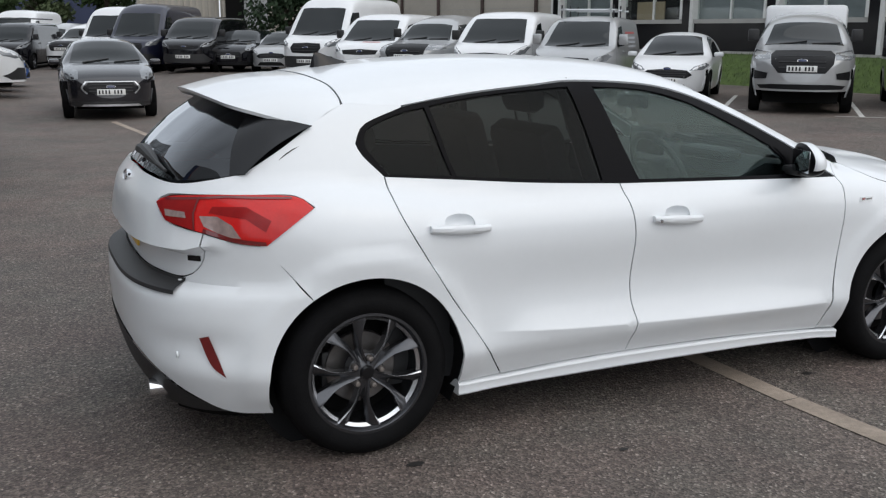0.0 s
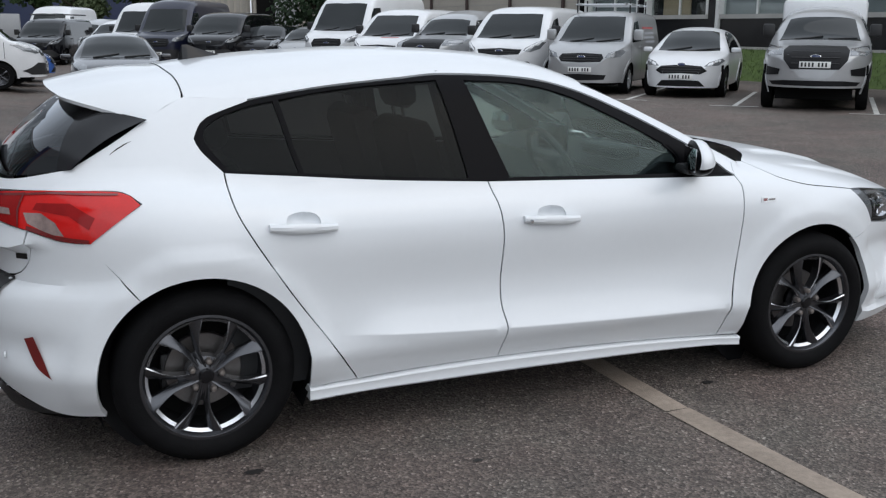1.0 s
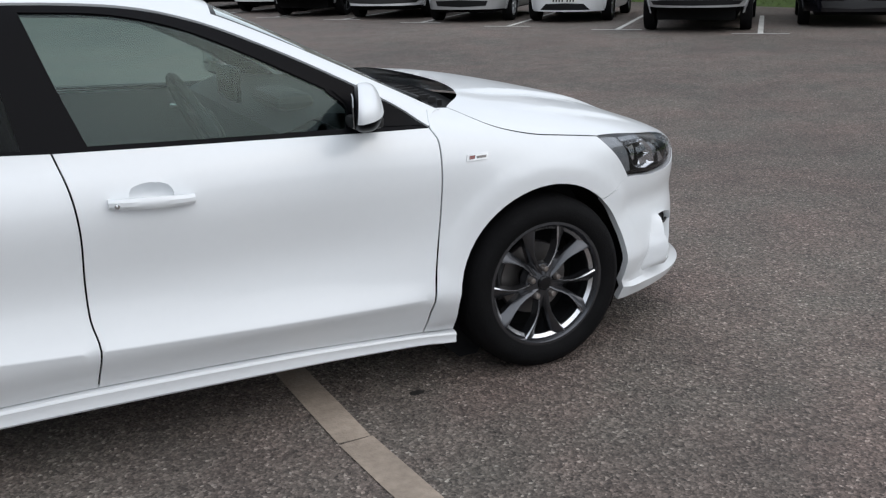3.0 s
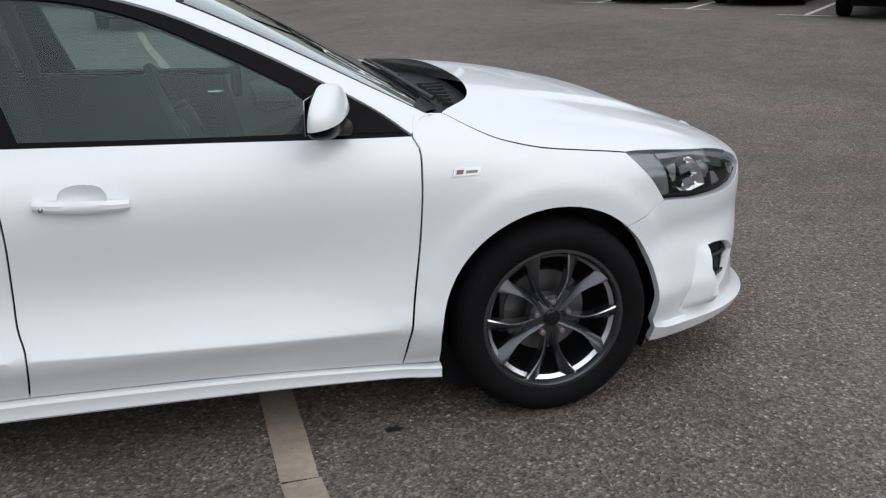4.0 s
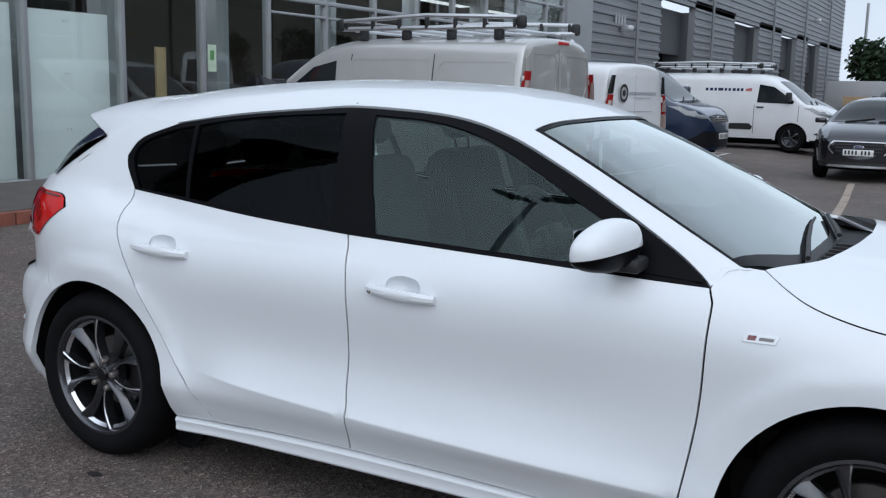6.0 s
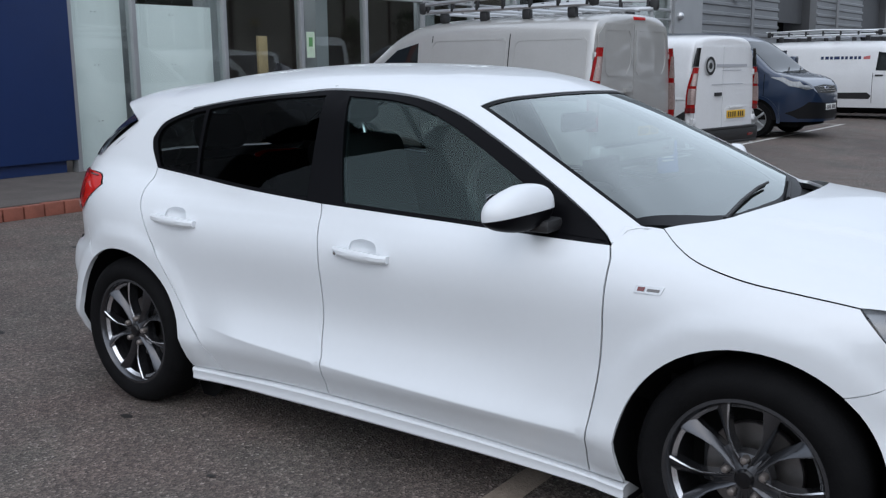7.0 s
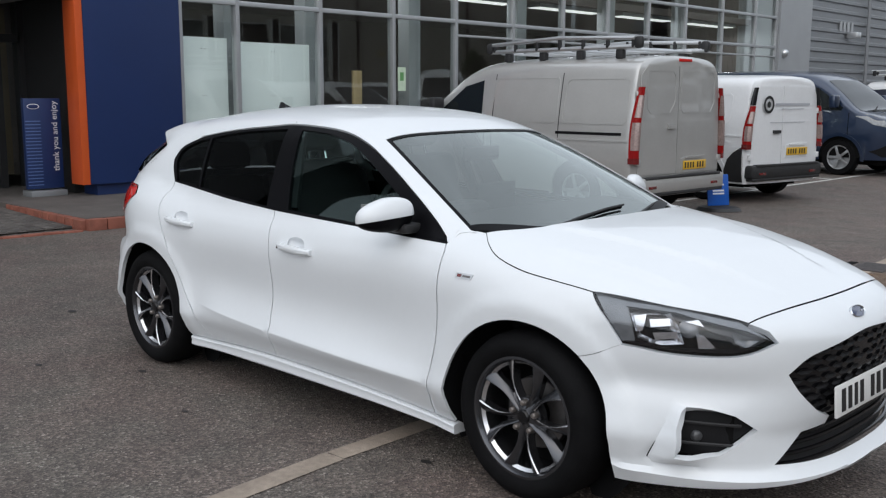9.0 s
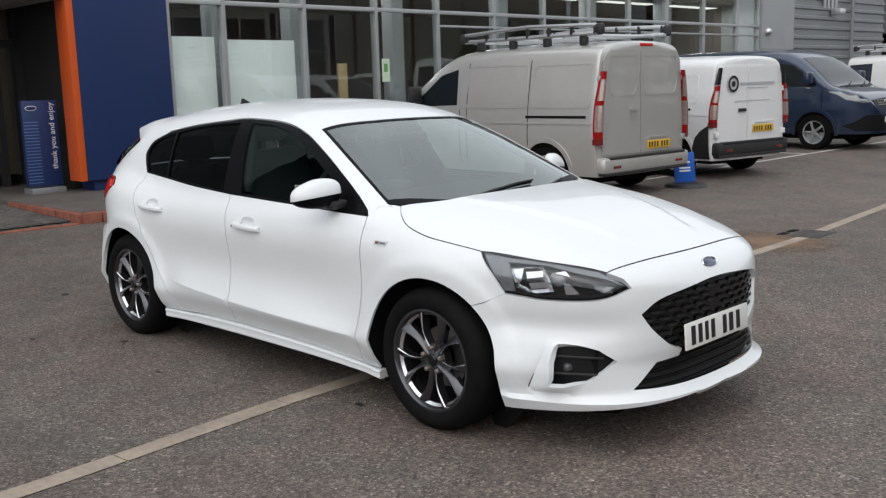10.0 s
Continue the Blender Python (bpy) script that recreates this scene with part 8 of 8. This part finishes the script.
# ---- the grey crossover in the lane ----
pm, sk, d = car_of("suv", "crossover_car", "dark grey crossover standing in the lane, nose to the forecourt", "car", GREY_P, at(0.83, 15.7, -0.05, -1.0, "suv"), "lane", lower_dark=True, mirror_mat=GREY_P, rim=ALLOY)
dec(pm, sk, "grille_rim", [[(-0.46, 0.735), (0.46, 0.735)], [(0.46, 0.735), (0.54, 0.62), (0.44, 0.50)], [(0.44, 0.50), (0.42, 0.52)], [(0.42, 0.52), (0.51, 0.61), (0.44, 0.720)], [(0.44, 0.720), (-0.44, 0.720)], [(-0.44, 0.720), (-0.51, 0.61), (-0.42, 0.52)], [(-0.42, 0.52), (-0.44, 0.50)], [(-0.44, 0.50), (-0.54, 0.62), (-0.46, 0.735)]], "front", ALU, off=0.011, mirror=False, grid=0.05, step=0.04)
dec(pm, sk, "skid_plate", poly((-0.55, 0.27), (0.55, 0.27), (0.50, 0.31), (-0.50, 0.31)), "front", ALU, off=0.012, mirror=False)

# ---- vans parked against the showroom ----
def van_side(v, sk, rail, paint, panels):
    """Pressed side panels and the sliding door's rail."""
    for x0, x1, z0, z1 in panels:
        r = 0.05
        o = outline([(x0 + r, z0), (x1 - r, z0)], [(x1 - r, z0), (x1, z0 + r)], [(x1, z0 + r), (x1 - 0.03, z1 - r)], [(x1 - 0.03, z1 - r), (x1 - 0.03 - r, z1)], [(x1 - 0.03 - r, z1), (x0 + r, z1)], [(x0 + r, z1), (x0, z1 - r)], [(x0, z1 - r), (x0, z0 + r)], [(x0, z0 + r), (x0 + r, z0)], step=0.06)
        c = np.mean(o, axis=0)
        w2, h2 = (x1 - x0) / 2, (z1 - z0) / 2
        inner = [(c[0] + (p[0] - c[0]) * (1 - 0.028 / w2), c[1] + (p[1] - c[1]) * (1 - 0.028 / h2)) for p in o]
        sk.panel("pressed_frame", o, "side", paint, v, grid=0.10, off=0.005, flange=0.005, mirror=True, holes=(inner,), sharp=60)
    if rail:
        x0, x1, z = rail
        dec(v, sk, "door_rail", poly((x0, z), (x1, z), (x1, z + 0.035), (x0, z + 0.035)), "side", GLOSSBLK, off=0.004)
        # the sliding door's shut lines
        for xa in (x1 - 0.04, x1 + 1.12):
            dec(v, sk, "door_shut", poly((xa - 0.006, 0.42), (xa + 0.006, 0.42), (xa + 0.006, 1.80), (xa - 0.006, 1.80)), "side", DARKVOID, off=0.002, flange=0.0)
        # a pressed waist line below the rail
        dec(v, sk, "waist_line", poly((0.12, z - 0.075), (x1 + 1.1, z - 0.075), (x1 + 1.1, z - 0.045), (0.12, z - 0.055)), "side", paint, off=0.010, flange=0.010)


def rear_end(v, sk, d, paint, zplate, lamps, split, zb, ztop, plate_y, dark_bumper, column_top=0.0):
    W = d["W"]
    w = W / 2 - 0.10
    dec(v, sk, "rear_door", [[(-w, zb), (split - 0.006, zb)], [(split - 0.006, zb), (split - 0.006, ztop)], [(split - 0.006, ztop), (-w + 0.16, ztop)], [(-w + 0.16, ztop), (-w + 0.05, ztop - 0.12)], [(-w + 0.05, ztop - 0.12), (-w, zb)]], "rear", paint, off=0.012, flange=0.012, mirror=False, grid=0.10)
    dec(v, sk, "rear_door", [[(split + 0.006, zb), (w, zb)], [(w, zb), (w - 0.05, ztop - 0.12)], [(w - 0.05, ztop - 0.12), (w - 0.16, ztop)], [(w - 0.16, ztop), (split + 0.006, ztop)], [(split + 0.006, ztop), (split + 0.006, zb)]], "rear", paint, off=0.012, flange=0.012, mirror=False, grid=0.10)
    for a, b in ((-w + 0.14, split - 0.05), (split + 0.05, w - 0.14)) if not column_top else ():
        za, zc = zb + (ztop - zb) * 0.56, ztop - 0.06
        o = outline([(a, za + 0.12), (a + 0.10, za)], [(a + 0.10, za), (b - 0.06, za)], [(b - 0.06, za), (b, za + 0.06)], [(b, za + 0.06), (b, zc)], [(b, zc), (a + 0.05, zc)], [(a + 0.05, zc), (a, zc - 0.06)], [(a, zc - 0.06), (a, za + 0.12)], step=0.05)
        c = np.mean(o, axis=0)
        inner = [(c[0] + (p[0] - c[0]) * 0.90, c[1] + (p[1] - c[1]) * 0.94) for p in o]
        sk.panel("pressed_frame", o, "rear", paint, v, grid=0.10, off=0.017, flange=0.005, holes=(inner,), sharp=60)
    dec(v, sk, "plate_recess", poly((plate_y - 0.30, zplate - 0.09), (plate_y + 0.30, zplate - 0.09), (plate_y + 0.30, zplate + 0.08), (plate_y + 0.22, zplate + 0.11), (plate_y - 0.30, zplate + 0.11)), "rear", paint, off=0.018, flange=0.006, mirror=False, grid=0.10)
    dec(v, sk, "plate_lamp", poly((plate_y - 0.20, zplate + 0.085), (plate_y + 0.20, zplate + 0.085), (plate_y + 0.20, zplate + 0.11), (plate_y - 0.20, zplate + 0.11)), "rear", paint, off=0.034, flange=0.02, mirror=False, grid=0.10)
    for s in (-1, 1):
        z0, z1 = lamps

        def column(name, za, zb2, mt, out, x0, x1, parent):
            bm = bmesh.new()
            rows = []
            for z in np.linspace(za, zb2, 9):
                y = s * (float(sk.half(0.30, z)) + out)
                yi = s * (float(sk.half(0.30, z)) - 0.040 - out)
                t = (z - z0) / (z1 - z0)
                xf = x1 - 0.05 * t + 0.03 * math.sin(math.pi * min(max(t, 0), 1))
                rows.append([bm.verts.new(p) for p in ((x0, yi, z), (x0 + 0.004, y - s * 0.03, z), (x0 + 0.035, y, z), (xf, y, z), (xf, yi, z))])
            for p, q in zip(rows, rows[1:]):
                for k in range(5):
                    bm.faces.new((p[k], p[(k + 1) % 5], q[(k + 1) % 5], q[k]))
            bm.faces.new(rows[0])
            bm.faces.new(rows[-1])
            bmesh.ops.recalc_face_normals(bm, faces=bm.faces)
            return part(name, bm, mt, parent, "red tail lamp" if parent is v else "", sharp=40)

        if column_top:
            column("corner_column", z1 + 0.05, column_top, GLOSSBLK, 0.008, -0.012, 0.10, v)
        lm = column("tail_lamp", z0, z1 + 0.04, RED_MID, 0.012, -0.016, 0.088, v)
        column("lamp_reflector", z0 + 0.16 * (z1 - z0), z0 + 0.55 * (z1 - z0), PINK_LENS, 0.015, -0.020, 0.060, lm)
        column("lamp_reflector", z0 + 0.62 * (z1 - z0), z0 + 0.93 * (z1 - z0), PINK_LENS, 0.015, -0.020, 0.045, lm)
        column("lamp_edge", z0 - 0.03, z0 + 0.04, RED_DARK, 0.014, -0.018, 0.10, lm)
    P = sk.lay("rear", np.array([(plate_y, zplate)]))
    plate(v, pose(float(P[0][0]) - 0.03, -plate_y * -1, zplate, 0, 0, 180), yellow=True)
    bm = bmesh.new()
    box(bm, -0.055, 0.14, -W / 2 + 0.05, W / 2 - 0.05, 0.34, 0.54, 0.04)
    rb_ = part("rear_bumper", bm, PLASTIC if dark_bumper else paint, v)
    boxed("bumper_tread", -0.062, 0.02, -W / 2 + 0.16, W / 2 - 0.16, 0.515, 0.548, PLASTIC, rb_, bevel=0.008)
    boxed("bumper_lip", -0.050, 0.10, -W / 2 + 0.08, W / 2 - 0.08, 0.31, 0.35, PLASTIC, rb_, bevel=0.01)
    for s in (-1, 1):
        boxed("reflector", -0.060, -0.05, s * (W / 2 - 0.30) - 0.08, s * (W / 2 - 0.30) + 0.08, 0.40, 0.435, RED_DARK, rb_, bevel=0.003)
    dec(v, sk, "door_handle", poly((split + 0.06, zb + 0.42 * (ztop - zb)), (split + 0.22, zb + 0.42 * (ztop - zb)), (split + 0.22, zb + 0.46 * (ztop - zb)), (split + 0.06, zb + 0.46 * (ztop - zb))), "rear", PLASTIC if dark_bumper else paint, off=0.04, flange=0.03, mirror=False)
    for z in (zb + 0.15, ztop - 0.35):
        for s in (-1, 1):
            P = sk.lay("rear", np.array([(s * (w + 0.005), z)]))
            boxed("hinge", float(P[0][0]) - 0.04, float(P[0][0]) + 0.01, s * (w + 0.005) - 0.035, s * (w + 0.005) + 0.035, z - 0.04, z + 0.04, paint, v, bevel=0.008)


def roof_rack(v, x0, x1, y, z):
    for s in (-1, 1):
        bm = bmesh.new()
        tube(bm, [(x0, s * y, z + 0.07), (x1, s * y, z + 0.07)], 0.028, 8)
        part("rack_rail", bm, ALU, v)
        bm = bmesh.new()
        tube(bm, [(x0 + 0.05, s * (y + 0.02), z + 0.17), ((x0 + x1) / 2, s * (y + 0.02), z + 0.21), (x1 - 0.05, s * (y + 0.02), z + 0.16)], 0.026, 8)
        part("rack_rail", bm, ALU, v)
        for k in range(7):
            x = x0 + 0.08 + (x1 - x0 - 0.16) * k / 6
            boxed("rack_clamp", x - 0.022, x + 0.022, s * (y + 0.01) - 0.022, s * (y + 0.01) + 0.022, z + 0.06, z + 0.225 - 0.012 * abs(k - 3), PLASTIC, v, bevel=0.012)
        for x in (x0, x1):
            bm = bmesh.new()
            box(bm, x - 0.06, x + 0.06, s * (y + 0.01) - 0.034, s * (y + 0.01) + 0.034, z + 0.045, z + 0.19, 0.034)
            part("rack_end", bm, PLASTIC, v)
        for k in range(4):
            x = x0 + 0.3 + (x1 - x0 - 0.6) * k / 3
            boxed("rack_foot", x - 0.055, x + 0.055, s * (y - 0.04) - 0.04, s * (y - 0.04) + 0.04, z - 0.07, z + 0.05, PLASTIC, v, bevel=0.02)
    for k in range(6):
        x = x0 + 0.2 + (x1 - x0 - 0.4) * k / 5
        bm = bmesh.new()
        tube(bm, [(x, -y, z + 0.05), (x, y, z + 0.05)], 0.022, 8)
        part("rack_bar", bm, ALU, v)


def rear_at(rx, ry, hx, hy):
    return pose(rx, ry, 0, 0, 0, math.degrees(math.atan2(hy, hx)))


v1, sk, d = vehicle("short", "panel_van", "silver panel van with a roof rack parked nose to the showroom", "van", SILVER, rear_at(-1.484, 7.241, -0.9994, 0.0336), "vans at the showroom", rim=SILVERRIM)
fit_out("short", v1, sk, d, SILVER, lower_dark=False, plate_on=False)
van_side(v1, sk, (0.22, 1.24, 1.04), SILVER, [(0.16, 1.17, 1.17, 1.74), (1.24, 2.40, 1.17, 1.76)])
rear_end(v1, sk, d, SILVER, 0.66, (0.74, 1.58), 0.14, 0.57, 1.88, -0.26, False)
roof_rack(v1, 0.18, 2.62, 0.72, 2.03)
boxed("brake_lamp", -0.01, 0.05, -0.14, 0.14, 1.93, 1.97, RED_LENS, v1, bevel=0.01)

v2, sk, d = vehicle("connect", "panel_van", "white compact van with black bumpers parked nose to the showroom", "van", WHITE_VAN, rear_at(-1.53, 10.22, -0.989, 0.149), "vans at the showroom", rim=SILVERRIM)
fit_out("connect", v2, sk, d, WHITE_VAN, plate_on=False)
van_side(v2, sk, (0.45, 1.45, 1.02), WHITE_VAN, [(0.35, 1.40, 1.12, 1.56)])
rear_end(v2, sk, d, WHITE_VAN, 0.72, (0.80, 1.34), 0.14, 0.50, 1.66, -0.24, True, 1.64)
# black corner columns above the lamps and black lower corners round to the arch
dec(v2, sk, "corner_cladding", poly((0.10, 0.30), (0.40, 0.30), (0.40, 0.46), (0.34, 0.62), (0.24, 0.72), (0.10, 0.80)), "side", PLASTIC, off=0.016, flange=0.016)
dec(v2, sk, "sill_cladding", poly((1.16, 0.28), (3.06, 0.28), (3.06, 0.46), (1.16, 0.46)), "side", PLASTIC, off=0.012, flange=0.012)
P = sk.lay("rear", np.array([(0.48, 1.38)]))
ring_m = pose(float(P[0][0]) - 0.03, 0.50, 1.40, 0, 0, 180)
vs, fs = lathe([(0.085, -0.003), (0.125, -0.003)], 28)
finish("round_logo", [ring_m @ Vector((-y, x, z)) for x, y, z in vs], fs, PLATE_BAR, v2)
vs, fs = lathe([(0.0, -0.003), (0.045, -0.003)], 20)
finish("round_logo", [ring_m @ Vector((-y, x, z)) for x, y, z in vs], fs, PLATE_BAR, v2)
for y0, y1, z, h in ((-0.52, 0.34, 1.385, 0.035), (-0.35, 0.20, 1.33, 0.012), (-0.40, 0.45, 1.14, 0.010)):
    dec(v2, sk, "print_bar", poly((y0, z), (y1, z), (y1, z + h), (y0, z + h)), "rear", GREYPRINT, off=0.027, flange=0.0, mirror=False)

bl, sk, d = vehicle("custom", "panel_van", "dark blue metallic van parked with its nose to the lane", "van", BLUE_P, at(-2.0, 16.45, 1.0, -0.06, "custom") @ Matrix.Scale(1.045, 4), "vans at the showroom", rim=SILVERRIM)
fit_out("custom", bl, sk, d, BLUE_P, lower_dark=False, chrome=True, mirror_mat=BLUE_P)

dk, sk, d = vehicle("custom", "panel_van", "white panel van with a ladder rack and black sills", "van", WHITE_VAN, at(-0.45, 23.6, 1.0, -0.05, "custom"), "vans at the showroom")
fit_out("custom", dk, sk, d, WHITE_VAN)
dec(dk, sk, "side_sill", poly((1.5, 0.52), (2.9, 0.52), (2.95, 0.60), (2.85, 0.68), (1.5, 0.66)), "side", PLASTIC, off=0.006)
for k, (x0, x1) in enumerate(((1.65, 1.72), (1.76, 1.85), (1.88, 1.95), (1.98, 2.12), (2.15, 2.22), (2.25, 2.32), (2.36, 2.44), (2.47, 2.54), (2.57, 2.64))):
    dec(dk, sk, "print_bar", poly((x0, 1.50), (x1, 1.50), (x1, 1.575), (x0, 1.575)), "side", BADGE, off=0.003, flange=0.0, grid=0.04)
dec(dk, sk, "print_bar", poly((2.70, 1.50), (2.86, 1.50), (2.86, 1.59), (2.70, 1.56)), "side", SIGNRED, off=0.003, flange=0.0, grid=0.04)
dec(dk, sk, "print_panel", poly((0.15, 1.15), (0.75, 1.15), (0.75, 1.75), (0.15, 1.72)), "side", NAVY_P, off=0.003, flange=0.0)
roof_rack(dk, 0.2, 3.0, 0.70, 2.04)
bm = bmesh.new()
for y in (-0.45, -0.1):
    tube(bm, [(0.0, y, 2.22), (3.2, y, 2.22)], 0.03, 6)
for k in range(11):
    tube(bm, [(0.1 + 0.3 * k, -0.45, 2.22), (0.1 + 0.3 * k, -0.1, 2.22)], 0.018, 6)
part("ladder", bm, ALU, dk, "aluminium ladder on the rack")
car_of("hatch", "hatchback_car", "blue hatchback parked beyond the white van", "car", mat("bright_blue_paint", (0.02, 0.09, 0.35), 0.3, coat=1.0), at(-0.2, 29.0, 1.0, -0.05, "hatch"), "vans at the showroom", lower_dark=False)
car_of("suv", "estate_car", "white car parked beyond the white van", "car", WHITE_VAN, at(-0.4, 26.4, 1.0, -0.05, "suv"), "vans at the showroom", lower_dark=False)

# small blue floor sign behind the silver van
fs_ = tagged(new("floor_sign"), "small blue plastic floor sign on a black base", "sign")
boxed("sign_panel", -0.01, 0.01, -0.17, 0.17, 0.06, 0.48, mat("bright_blue_sign", (0.01, 0.09, 0.42), 0.4), fs_, bevel=0.006, m=pose(-1.55, 8.35, 0, 0, -8, -25))
vs, fs = lathe([(0.0, 0.045), (0.26, 0.04), (0.30, 0.0)], 24)
finish("sign_base", [(-1.55 + x, 8.35 + z, 0.004 + y) for x, y, z in vs], [f[::-1] for f in fs], PLASTIC, fs_)
for z in (0.33, 0.25, 0.21):
    boxed("print_bar", 0.011, 0.013, -0.09, 0.09, z, z + 0.022, WHITE_INK, fs_, m=pose(-1.55, 8.35, 0, 0, -8, -25))
